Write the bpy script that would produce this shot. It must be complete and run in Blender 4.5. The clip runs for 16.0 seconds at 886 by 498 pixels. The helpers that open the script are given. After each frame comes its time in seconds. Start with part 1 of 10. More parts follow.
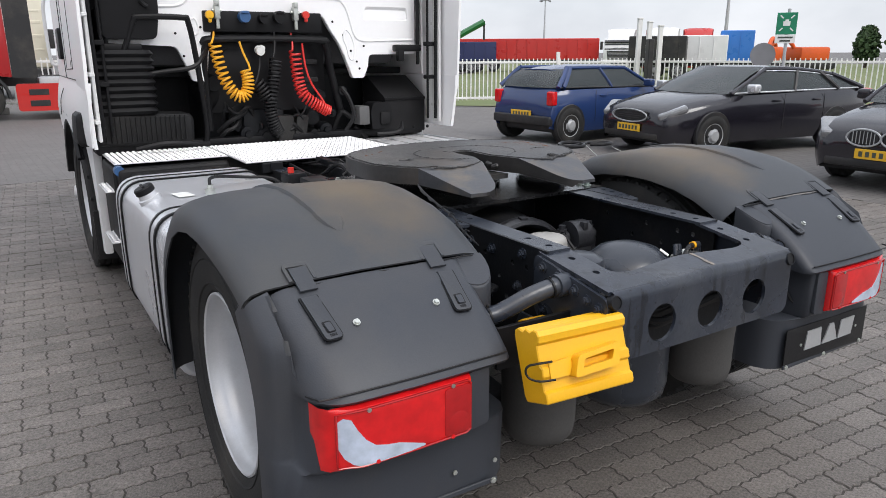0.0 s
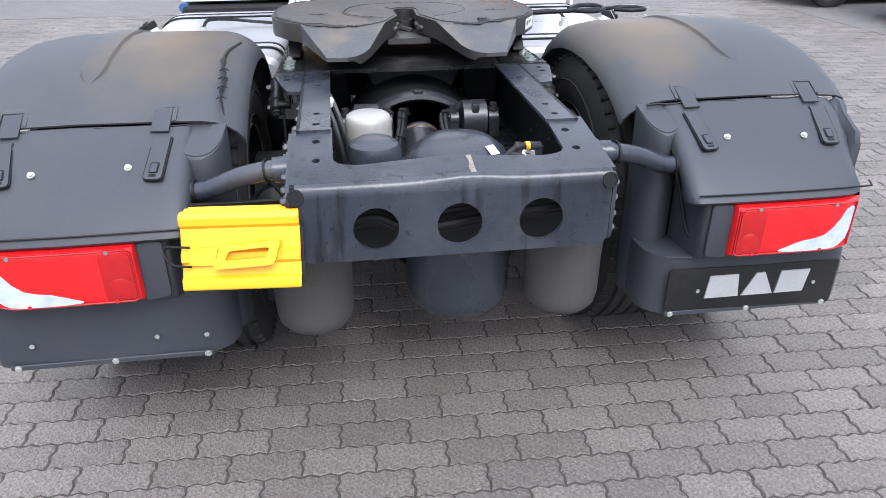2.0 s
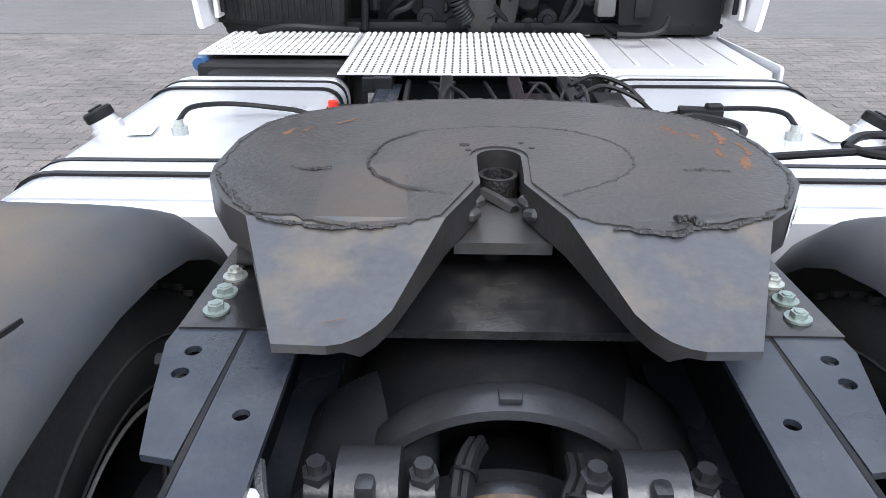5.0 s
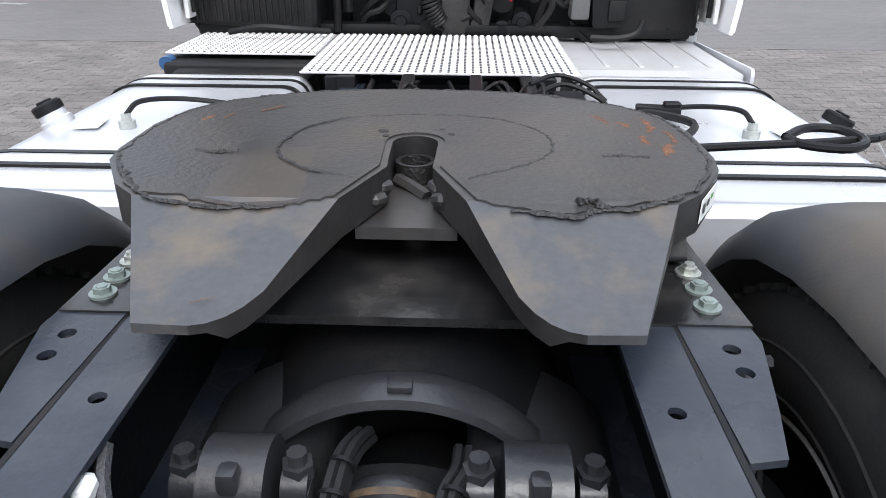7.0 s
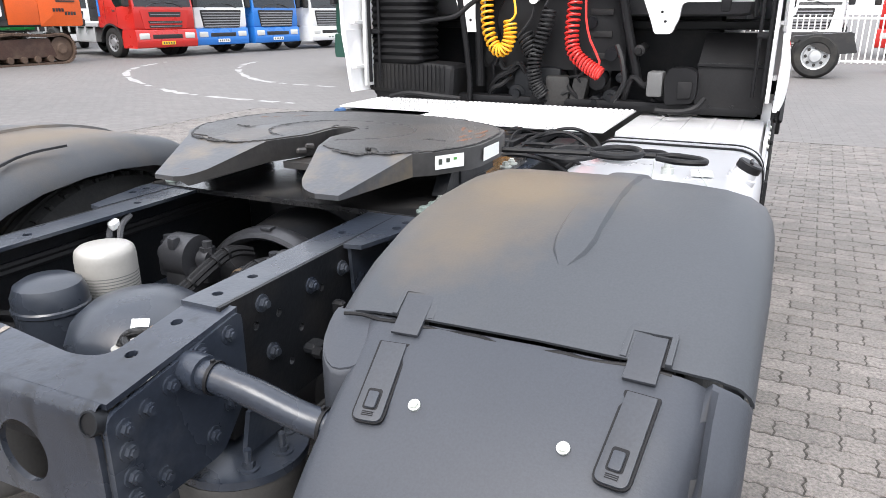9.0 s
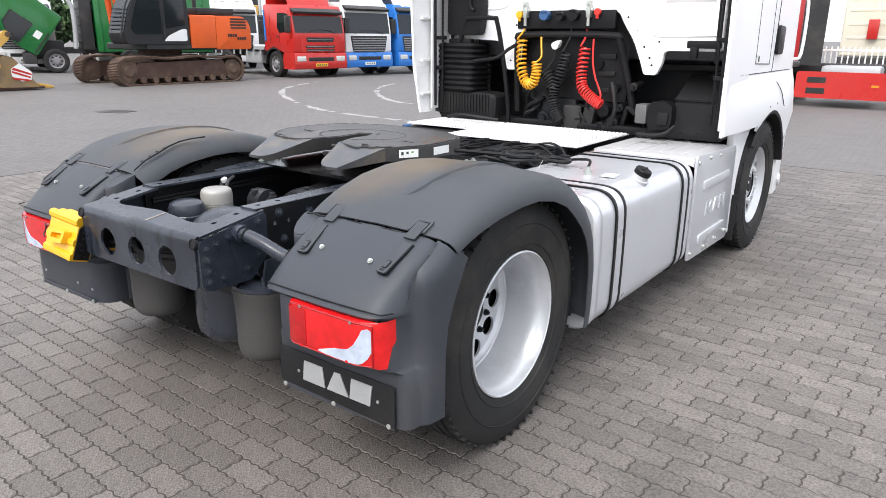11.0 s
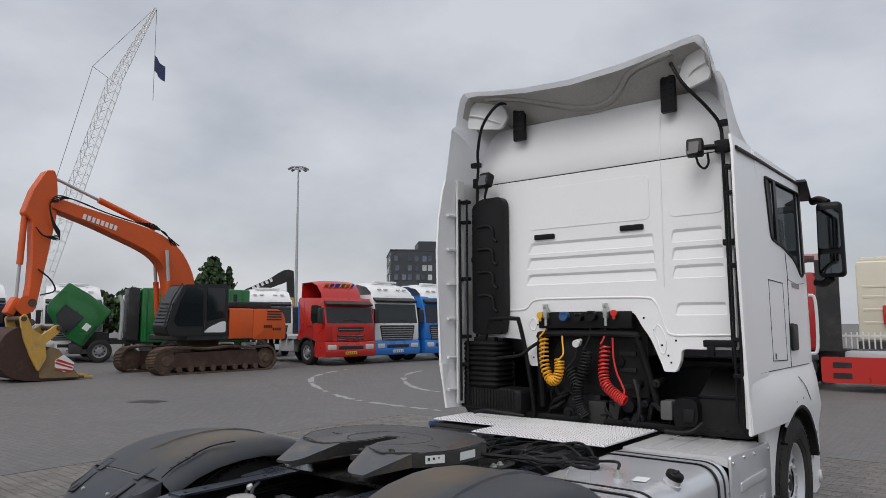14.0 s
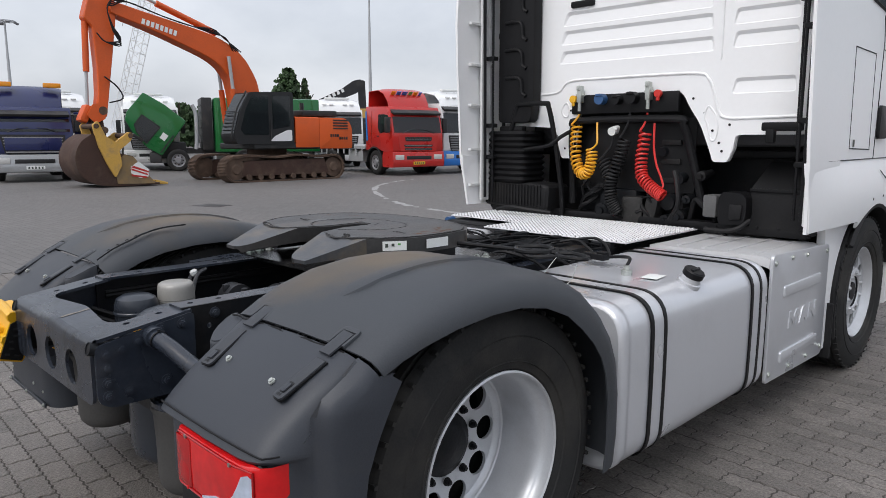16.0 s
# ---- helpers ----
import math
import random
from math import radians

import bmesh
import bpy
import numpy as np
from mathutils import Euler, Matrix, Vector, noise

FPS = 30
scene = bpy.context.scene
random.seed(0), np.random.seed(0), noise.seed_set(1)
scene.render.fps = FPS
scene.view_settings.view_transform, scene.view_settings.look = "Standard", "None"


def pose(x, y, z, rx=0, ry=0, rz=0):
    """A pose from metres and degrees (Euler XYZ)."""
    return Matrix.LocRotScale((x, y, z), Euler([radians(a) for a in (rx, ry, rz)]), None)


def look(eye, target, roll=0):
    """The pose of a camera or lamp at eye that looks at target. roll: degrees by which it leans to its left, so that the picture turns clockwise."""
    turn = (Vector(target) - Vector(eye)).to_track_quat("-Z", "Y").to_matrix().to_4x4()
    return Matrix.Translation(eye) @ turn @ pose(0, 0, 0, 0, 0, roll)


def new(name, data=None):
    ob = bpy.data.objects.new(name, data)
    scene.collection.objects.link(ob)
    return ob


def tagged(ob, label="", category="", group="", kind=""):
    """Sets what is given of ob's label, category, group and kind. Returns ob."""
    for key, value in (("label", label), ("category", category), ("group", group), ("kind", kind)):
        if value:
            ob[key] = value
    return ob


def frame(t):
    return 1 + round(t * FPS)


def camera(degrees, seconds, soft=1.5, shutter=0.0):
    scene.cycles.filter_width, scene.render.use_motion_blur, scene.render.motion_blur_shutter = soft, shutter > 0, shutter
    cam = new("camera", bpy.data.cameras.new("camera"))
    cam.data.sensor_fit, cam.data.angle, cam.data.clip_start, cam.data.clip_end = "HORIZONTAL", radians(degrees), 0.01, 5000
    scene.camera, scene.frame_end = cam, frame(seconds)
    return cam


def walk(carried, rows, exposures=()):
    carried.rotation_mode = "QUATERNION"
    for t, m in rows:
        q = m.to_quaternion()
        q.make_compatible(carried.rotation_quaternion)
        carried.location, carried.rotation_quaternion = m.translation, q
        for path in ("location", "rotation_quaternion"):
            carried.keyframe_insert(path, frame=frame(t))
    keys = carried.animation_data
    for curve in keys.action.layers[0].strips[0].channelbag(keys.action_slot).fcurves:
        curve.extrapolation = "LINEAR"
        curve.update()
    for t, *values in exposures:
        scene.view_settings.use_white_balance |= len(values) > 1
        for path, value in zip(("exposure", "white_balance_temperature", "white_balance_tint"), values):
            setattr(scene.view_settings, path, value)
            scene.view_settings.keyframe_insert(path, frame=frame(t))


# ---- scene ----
cam = camera(64.3, 16.0, 0.70)
PATH = [
    (0, (-1.696, -1.058, 1.536), (-0.679, 0.575, 1.0), -0.2),
    (0.5, (-1.301, -1.23, 1.541), (-0.579, 0.433, 0.695), -0.4),
    (1, (-0.948, -1.386, 1.561), (-0.506, 0.344, 0.661), -0.5),
    (1.5, (-0.543, -1.392, 1.52), (-0.212, 0.356, 0.608), -0.6),
    (2, (-0.258, -1.365, 1.546), (-0.005, 0.395, 0.63), -0.2),
    (2.5, (-0.058, -1.305, 1.556), (0.106, 0.471, 0.651), -0.1),
    (3, (-0.031, -1.098, 1.561), (0.012, 0.683, 0.651), 0.5),
    (3.5, (-0.065, -0.771, 1.583), (-0.097, 1.012, 0.677), 0.2),
    (4, (-0.032, -0.364, 1.567), (-0.086, 1.414, 0.653), -0.1),
    (4.5, (-0.05, -0.001, 1.562), (-0.101, 1.779, 0.651), 0.1),
    (4.7, (-0.069, 0.131, 1.552), (-0.115, 1.912, 0.644), 0.1),
    (5.2, (-0.071, 0.355, 1.541), (-0.114, 2.140, 0.641), 0.1),
    (5.75, (-0.040, 0.498, 1.529), (-0.081, 2.287, 0.638), 0.1),
    (6.3, (0.008, 0.511, 1.515), (-0.030, 2.305, 0.632), 0.1),
    (6.8, (0.052, 0.394, 1.498), (0.017, 2.192, 0.623), 0.2),
    (7, (0.087, 0.302, 1.487), (0.03, 2.101, 0.616), 0.4),
    (7.5, (0.26, 0.115, 1.489), (0.026, 1.902, 0.621), 0.2),
    (8, (0.561, -0.016, 1.463), (0.119, 1.755, 0.647), -0.1),
    (8.5, (0.884, -0.23, 1.436), (0.244, 1.54, 0.76), -0.1),
    (9, (1.232, -0.408, 1.467), (0.431, 1.311, 0.834), -0.1),
    (9.2, (1.383, -0.463, 1.469), (0.519, 1.232, 0.853), -0.1),
    (11.3, (2.594, -1.284, 1.631), (1.421, 0.241, 1.084), 0.1),
    (11.5, (2.617, -1.314, 1.646), (1.425, 0.224, 1.184), 0.1),
    (12, (2.61, -1.325, 1.689), (1.382, 0.244, 1.509), 0.1),
    (12.5, (2.59, -1.31, 1.702), (1.355, 0.263, 1.722), 0.1),
    (13, (2.585, -1.305, 1.717), (1.346, 0.264, 1.786), -0.0),
    (13.5, (2.562, -1.283, 1.722), (1.322, 0.277, 1.898), -0.1),
    (14, (2.569, -1.275, 1.715), (1.325, 0.278, 1.924), -0.1),
    (14.5, (2.582, -1.3, 1.714), (1.332, 0.246, 1.925), -0.1),
    (15, (2.538, -1.137, 1.628), (1.278, 0.403, 1.83), -0.4),
    (15.5, (2.571, -0.814, 1.589), (1.256, 0.693, 1.611), -0.3),
    (16, (2.516, -0.477, 1.505), (1.114, 0.915, 1.194), -0.0),
]
EXPOSURES = [(0.0, 0.22, 6400, 10), (0.5, 0.84, 6170, 11), (1.0, 1.04, 6100, 12), (2.0, 1.12, 5980, 12), (2.5, 1.22, 5900, 11), (3.0, 1.20, 5850, 9), (3.5, 1.00, 5880, 9), (4.5, 0.98, 6000, 10), (7.0, 0.72, 6200, 10), (8.0, 0.98, 6350, 10),
             (9.0, 1.25, 6450, 10), (9.5, 1.2, 6450, 10), (11.3, 0.70, 6450, 10), (12.0, -0.03, 6450, 10), (12.5, -0.32, 6450, 10), (14.5, -0.46, 6450, 10), (15.5, -0.50, 6400, 10), (16.0, -0.06, 6350, 10)]
walk(cam, [(t, look(eye, target, roll)) for t, eye, target, roll in PATH],
     EXPOSURES)

# world: an overcast sky, brighter behind the clouds that hide the sun
world = bpy.data.worlds.new("overcast")
scene.world = world
world.use_nodes = True
wn, wl = world.node_tree.nodes, world.node_tree.links
wn.clear()
w_out = wn.new("ShaderNodeOutputWorld")
w_bg = wn.new("ShaderNodeBackground")
w_sky = wn.new("ShaderNodeTexSky")
w_sky.sky_type = "NISHITA"
w_sky.sun_disc = False
w_sky.sun_elevation, w_sky.sun_rotation = radians(52), radians(200)
w_sky.dust_density = 4.0
w_co = wn.new("ShaderNodeTexCoord")
w_map = wn.new("ShaderNodeMapping")
w_map.inputs["Scale"].default_value = (1.0, 1.0, 1.9)
w_big = wn.new("ShaderNodeTexNoise")
w_big.inputs["Scale"].default_value, w_big.inputs["Detail"].default_value, w_big.inputs["Roughness"].default_value = 2.9, 9.0, 0.50
w_ramp = wn.new("ShaderNodeValToRGB")
w_ramp.color_ramp.elements[0].position, w_ramp.color_ramp.elements[0].color = 0.34, (0.475, 0.495, 0.535, 1)
w_ramp.color_ramp.elements[1].position, w_ramp.color_ramp.elements[1].color = 0.62, (0.70, 0.71, 0.74, 1)
w_mix = wn.new("ShaderNodeMix")
w_mix.data_type = "RGBA"
w_mix.inputs[0].default_value = 0.97
wl.new(w_co.outputs["Generated"], w_map.inputs["Vector"])
wl.new(w_map.outputs["Vector"], w_big.inputs["Vector"])
wl.new(w_big.outputs["Fac"], w_ramp.inputs["Fac"])
wl.new(w_sky.outputs["Color"], w_mix.inputs[6])
wl.new(w_ramp.outputs["Color"], w_mix.inputs[7])
# an overcast sky is brighter towards the zenith
w_sep = wn.new("ShaderNodeSeparateXYZ")
w_up = wn.new("ShaderNodeMapRange")
w_up.interpolation_type = "SMOOTHSTEP"
w_up.inputs["From Min"].default_value, w_up.inputs["From Max"].default_value = 0.45, 1.0
w_up.inputs["To Min"].default_value, w_up.inputs["To Max"].default_value = 1.0, 1.6
w_gain = wn.new("ShaderNodeVectorMath")
w_gain.operation = "SCALE"
wl.new(w_co.outputs["Generated"], w_sep.inputs[0])
wl.new(w_sep.outputs["Z"], w_up.inputs["Value"])
wl.new(w_mix.outputs[2], w_gain.inputs[0])
wl.new(w_up.outputs["Result"], w_gain.inputs["Scale"])
wl.new(w_gain.outputs[0], w_bg.inputs["Color"])
w_bg.inputs["Strength"].default_value = 1.15
wl.new(w_bg.outputs["Background"], w_out.inputs["Surface"])

sun = new("sun", bpy.data.lights.new("sun", "SUN"))
sun.data.energy, sun.data.angle, sun.data.color = 1.5, radians(30), (1.0, 0.97, 0.93)
sun.matrix_world = look((4, -11, 15), (0, 2, 0))


# ---- materials ----
def mat(name, col, rough=0.5, metal=0.0, var=0.12, scale=6.0, grain=120.0, bump=0.05, stain=None, stain_amt=0.0,
        stain_scale=2.0, coat=0.0, spread=0.1, each=0.0, bump_dist=0.01):
    """A surface with a large and a fine variation of tone, gloss and relief; stain: a second colour in patches."""
    m = bpy.data.materials.new(name)
    m.use_nodes = True
    n, l = m.node_tree.nodes, m.node_tree.links
    b = n["Principled BSDF"]
    co = n.new("ShaderNodeTexCoord")
    big, fine = n.new("ShaderNodeTexNoise"), n.new("ShaderNodeTexNoise")
    big.inputs["Scale"].default_value, big.inputs["Detail"].default_value = scale, 5.0
    fine.inputs["Scale"].default_value, fine.inputs["Detail"].default_value = grain, 3.0
    l.new(co.outputs["Object"], big.inputs["Vector"])
    l.new(co.outputs["Object"], fine.inputs["Vector"])
    add = n.new("ShaderNodeMath")
    add.operation = "ADD"
    l.new(big.outputs["Fac"], add.inputs[0])
    l.new(fine.outputs["Fac"], add.inputs[1])
    val = n.new("ShaderNodeMapRange")
    val.inputs["From Min"].default_value, val.inputs["From Max"].default_value = 0.6, 1.4
    val.inputs["To Min"].default_value, val.inputs["To Max"].default_value = 1.0 - var, 1.0 + var
    l.new(add.outputs[0], val.inputs["Value"])
    tone = val.outputs["Result"]
    if each:
        info, er = n.new("ShaderNodeObjectInfo"), n.new("ShaderNodeMapRange")
        geo, ad = n.new("ShaderNodeNewGeometry"), n.new("ShaderNodeMath")
        ad.operation = "ADD"
        l.new(info.outputs["Random"], ad.inputs[0])
        l.new(geo.outputs["Random Per Island"], ad.inputs[1])
        fr = n.new("ShaderNodeMath")
        fr.operation = "FRACT"
        l.new(ad.outputs[0], fr.inputs[0])
        er.inputs["To Min"].default_value, er.inputs["To Max"].default_value = 1.0 - each, 1.0 + each
        l.new(fr.outputs[0], er.inputs["Value"])
        mu = n.new("ShaderNodeMath")
        mu.operation = "MULTIPLY"
        l.new(tone, mu.inputs[0])
        l.new(er.outputs["Result"], mu.inputs[1])
        tone = mu.outputs[0]
    base = n.new("ShaderNodeVectorMath")
    base.operation = "SCALE"
    base.inputs[0].default_value = col
    l.new(tone, base.inputs["Scale"])
    colour = base.outputs[0]
    rr = n.new("ShaderNodeMapRange")
    rr.inputs["To Min"].default_value, rr.inputs["To Max"].default_value = max(0.02, rough - spread), min(1.0, rough + spread)
    l.new(big.outputs["Fac"], rr.inputs["Value"])
    if stain:
        sn, sr, mx = n.new("ShaderNodeTexNoise"), n.new("ShaderNodeMapRange"), n.new("ShaderNodeMix")
        sn.inputs["Scale"].default_value, sn.inputs["Detail"].default_value, sn.inputs["Roughness"].default_value = stain_scale, 8.0, 0.65
        l.new(co.outputs["Object"], sn.inputs["Vector"])
        sr.inputs["From Min"].default_value, sr.inputs["From Max"].default_value = 0.48, 0.72
        sr.inputs["To Max"].default_value = stain_amt
        l.new(sn.outputs["Fac"], sr.inputs["Value"])
        mx.data_type = "RGBA"
        l.new(sr.outputs["Result"], mx.inputs[0])
        l.new(colour, mx.inputs[6])
        mx.inputs[7].default_value = (*stain, 1)
        colour = mx.outputs[2]
    l.new(colour, b.inputs["Base Color"])
    l.new(rr.outputs["Result"], b.inputs["Roughness"])
    b.inputs["Metallic"].default_value = metal
    b.inputs["Coat Weight"].default_value = coat
    b.inputs["Coat Roughness"].default_value = 0.06
    if bump:
        bp = n.new("ShaderNodeBump")
        bp.inputs["Strength"].default_value, bp.inputs["Distance"].default_value = bump, bump_dist
        l.new(fine.outputs["Fac"], bp.inputs["Height"])
        l.new(bp.outputs["Normal"], b.inputs["Normal"])
    return m


def glass(name, tint, rough=0.03, alpha=0.35):
    """Tinted glazing: a thin, glossy, half see-through sheet."""
    m = bpy.data.materials.new(name)
    m.use_nodes = True
    b = m.node_tree.nodes["Principled BSDF"]
    b.inputs["Base Color"].default_value = (*tint, 1)
    b.inputs["Roughness"].default_value = rough
    b.inputs["Alpha"].default_value = alpha
    b.inputs["Specular IOR Level"].default_value = 0.55
    return m


M_GUARD = mat("guard_plastic", (0.036, 0.040, 0.049), 0.46, 0, 0.14, 3.0, 260, 0.06, stain=(0.10, 0.088, 0.070), stain_amt=0.25, stain_scale=1.6)
M_GUARD_TOP = mat("guard_plastic_dusty", (0.044, 0.048, 0.055), 0.52, 0, 0.16, 3.0, 260, 0.06, stain=(0.085, 0.075, 0.058), stain_amt=0.45, stain_scale=1.3)
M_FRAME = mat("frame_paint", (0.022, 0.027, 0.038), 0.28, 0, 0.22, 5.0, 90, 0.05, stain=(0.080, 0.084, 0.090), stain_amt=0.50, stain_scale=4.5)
# dark parts; also holds the shade on rail webs, axle beam and casing top
M_FRAME_DK = mat("underbody_and_shade_paint", (0.009, 0.010, 0.012), 0.45, 0, 0.3, 6.0, 80, 0.08, stain=(0.032, 0.028, 0.025), stain_amt=0.5, stain_scale=5.0)
M_BLACK = mat("black_plastic", (0.009, 0.009, 0.010), 0.42, 0, 0.2, 8.0, 200, 0.04)
M_BLACK_DUSTY = mat("dusty_black_plastic", (0.014, 0.014, 0.015), 0.55, 0, 0.3, 5.0, 120, 0.06, stain=(0.030, 0.028, 0.026), stain_amt=0.5, stain_scale=3.0)
M_GREASE = mat("greased_steel", (0.040, 0.039, 0.039), 0.42, 0.1, 0.25, 4.0, 60, 0.05, stain=(0.12, 0.080, 0.048), stain_amt=0.35, stain_scale=2.4, spread=0.20)
M_GREASE_TOP = mat("grease_layer", (0.034, 0.033, 0.033), 0.46, 0, 0.30, 7.0, 90, 0.25, stain=(0.075, 0.052, 0.034), stain_amt=0.45, stain_scale=3.2)
M_RAMP = mat("worn_ramp_paint", (0.058, 0.060, 0.066), 0.36, 0.1, 0.20, 6.0, 80, 0.06, stain=(0.17, 0.130, 0.080), stain_amt=0.75, stain_scale=4.5, spread=0.16)
M_OIL = mat("oily_plate", (0.014, 0.014, 0.015), 0.20, 0, 0.35, 6.0, 60, 0.06, stain=(0.075, 0.070, 0.064), stain_amt=0.60, stain_scale=7.0)
M_GREASE_WALL = mat("greasy_wall", (0.020, 0.019, 0.019), 0.42, 0, 0.3, 14.0, 60, 0.12, stain=(0.05, 0.045, 0.04), stain_amt=0.5, stain_scale=8.0)
M_GREASE_LUMP = mat("old_grease", (0.017, 0.016, 0.016), 0.45, 0, 0.3, 20.0, 150, 0.5)
M_BARE = mat("worn_bright_steel", (0.42, 0.40, 0.37), 0.35, 0.8, 0.2, 20.0, 160, 0.08, stain=(0.22, 0.14, 0.08), stain_amt=0.5, stain_scale=12.0)
M_TYRE = mat("tyre_rubber", (0.023, 0.023, 0.023), 0.72, 0, 0.25, 8.0, 160, 0.12, stain=(0.070, 0.064, 0.056), stain_amt=0.55, stain_scale=3.0)
M_RIM = mat("silver_rim_paint", (0.58, 0.59, 0.61), 0.35, 0.35, 0.06, 8.0, 200, 0.02, stain=(0.30, 0.29, 0.28), stain_amt=0.3, stain_scale=6.0)
M_WHITE = mat("white_cab_paint", (0.86, 0.86, 0.865), 0.36, 0, 0.015, 2.0, 40, 0.0, coat=0.12, spread=0.06)
M_WHITE_IN = mat("fairing_inside", (0.72, 0.72, 0.72), 0.5, 0, 0.05, 3.0, 90, 0.03, stain=(0.5, 0.49, 0.46), stain_amt=0.4)
M_ROOF_IN = mat("grp_inside", (0.42, 0.41, 0.385), 0.6, 0, 0.18, 3.0, 90, 0.1, stain=(0.24, 0.23, 0.205), stain_amt=0.5)
M_SILVER = mat("silver_tank_paint", (0.60, 0.61, 0.64), 0.30, 0.35, 0.03, 2.5, 160, 0.015, coat=0.3, stain=(0.42, 0.42, 0.42), stain_amt=0.25, stain_scale=3.0)
M_SILVER_DULL = mat("silver_cover_paint", (0.55, 0.55, 0.56), 0.45, 0.2, 0.06, 4.0, 160, 0.03, stain=(0.40, 0.39, 0.37), stain_amt=0.4, stain_scale=4.0)
M_ALU = mat("tread_plate_aluminium", (0.74, 0.74, 0.75), 0.42, 0.45, 0.06, 8.0, 120, 0.04, stain=(0.5, 0.49, 0.47), stain_amt=0.4, stain_scale=6.0)
M_ZINC = mat("zinc_plated", (0.50, 0.52, 0.49), 0.38, 0.7, 0.2, 40.0, 200, 0.04)
M_BOLT_GR = mat("greenish_zinc", (0.26, 0.31, 0.29), 0.42, 0.5, 0.2, 40.0, 200, 0.04)
M_RED_LENS = mat("red_lens", (0.56, 0.008, 0.010), 0.12, 0, 0.25, 6.0, 30, 0.0, coat=0.3)
M_RED_DEEP = mat("deep_red_lens", (0.36, 0.006, 0.008), 0.14, 0, 0.15, 12.0, 40, 0.0, coat=0.3)
M_CLEAR_LENS = mat("clear_lens", (0.46, 0.52, 0.63), 0.10, 0.1, 0.30, 14.0, 30, 0.0, coat=0.4)
M_YELLOW = mat("yellow_plastic", (0.76, 0.405, 0.010), 0.38, 0, 0.05, 6.0, 160, 0.03)
M_HOSE_Y = mat("yellow_hose", (0.78, 0.38, 0.02), 0.35, 0, 0.08, 20.0, 200, 0.02)
M_HOSE_R = mat("red_hose", (0.62, 0.03, 0.025), 0.35, 0, 0.08, 20.0, 200, 0.02)
M_HOSE_B = mat("black_rubber_hose", (0.014, 0.014, 0.015), 0.5, 0, 0.2, 20.0, 160, 0.05)
M_RED_BIT = mat("red_cap_plastic", (0.60, 0.03, 0.02), 0.4)
M_BLUE_BIT = mat("blue_cap_plastic", (0.03, 0.09, 0.22), 0.4)
M_DRYER = mat("air_dryer_white", (0.31, 0.30, 0.28), 0.35, 0.1, 0.05, 8.0, 120, 0.02)
M_AIRTANK = mat("air_tank_paint", (0.026, 0.031, 0.041), 0.28, 0, 0.12, 6.0, 160, 0.03, stain=(0.05, 0.052, 0.056), stain_amt=0.35, stain_scale=6.0)
M_BELLOW = mat("air_bellow_rubber", (0.050, 0.048, 0.046), 0.75, 0, 0.2, 6.0, 120, 0.06, stain=(0.11, 0.10, 0.09), stain_amt=0.5)
M_AXLE = mat("axle_paint", (0.027, 0.028, 0.032), 0.32, 0.1, 0.25, 8.0, 120, 0.08, stain=(0.042, 0.040, 0.038), stain_amt=0.35, stain_scale=6.0)
M_PAPER = mat("white_label", (0.74, 0.75, 0.73), 0.5, 0, 0.06, 30.0, 200, 0.0)
M_PRINT = mat("dark_print", (0.05, 0.06, 0.05), 0.5)
M_GREEN_PR = mat("green_print", (0.10, 0.32, 0.08), 0.5)
M_BADGE = mat("silver_badge", (0.42, 0.43, 0.44), 0.35, 0.4, 0.08, 20.0, 200, 0.02)
M_GLASS = glass("dark_glazing", (0.02, 0.026, 0.03), 0.03, 0.75)
M_MIRROR = mat("mirror_glass", (0.13, 0.145, 0.155), 0.04, 1.0, 0.02, 4.0, 50, 0.0, spread=0.01)
M_GREYPRINT = mat("grey_print", (0.13, 0.13, 0.125), 0.5)
M_STRAP = mat("strap_rubber", (0.030, 0.033, 0.040), 0.5, 0, 0.2, 8.0, 200, 0.04)
M_CABLE = mat("cable_sheath", (0.012, 0.012, 0.013), 0.5, 0, 0.2, 30.0, 200, 0.04)
M_PAVER = mat("concrete_paver", (0.140, 0.126, 0.115), 0.62, 0, 0.24, 9.0, 120, 0.9, stain=(0.070, 0.066, 0.058), stain_amt=0.75, stain_scale=1.3, each=0.17, bump_dist=0.006)


def speckle(m, scale, low, high, share):
    """Adds fine pale and dark aggregate grains to a surface."""
    n, l = m.node_tree.nodes, m.node_tree.links
    b = n["Principled BSDF"]
    src = b.inputs["Base Color"].links[0].from_socket
    co, vo, mr, mu = n.new("ShaderNodeTexCoord"), n.new("ShaderNodeTexNoise"), n.new("ShaderNodeMapRange"), n.new("ShaderNodeVectorMath")
    vo.inputs["Scale"].default_value, vo.inputs["Detail"].default_value, vo.inputs["Roughness"].default_value = scale, 4.0, 0.75
    mr.inputs["From Min"].default_value, mr.inputs["From Max"].default_value = 0.5 - share, 0.5 + share
    mr.inputs["To Min"].default_value, mr.inputs["To Max"].default_value = low, high
    mu.operation = "SCALE"
    l.new(co.outputs["Object"], vo.inputs["Vector"])
    l.new(vo.outputs["Fac"], mr.inputs["Value"])
    l.new(src, mu.inputs[0])
    l.new(mr.outputs["Result"], mu.inputs["Scale"])
    l.new(mu.outputs[0], b.inputs["Base Color"])


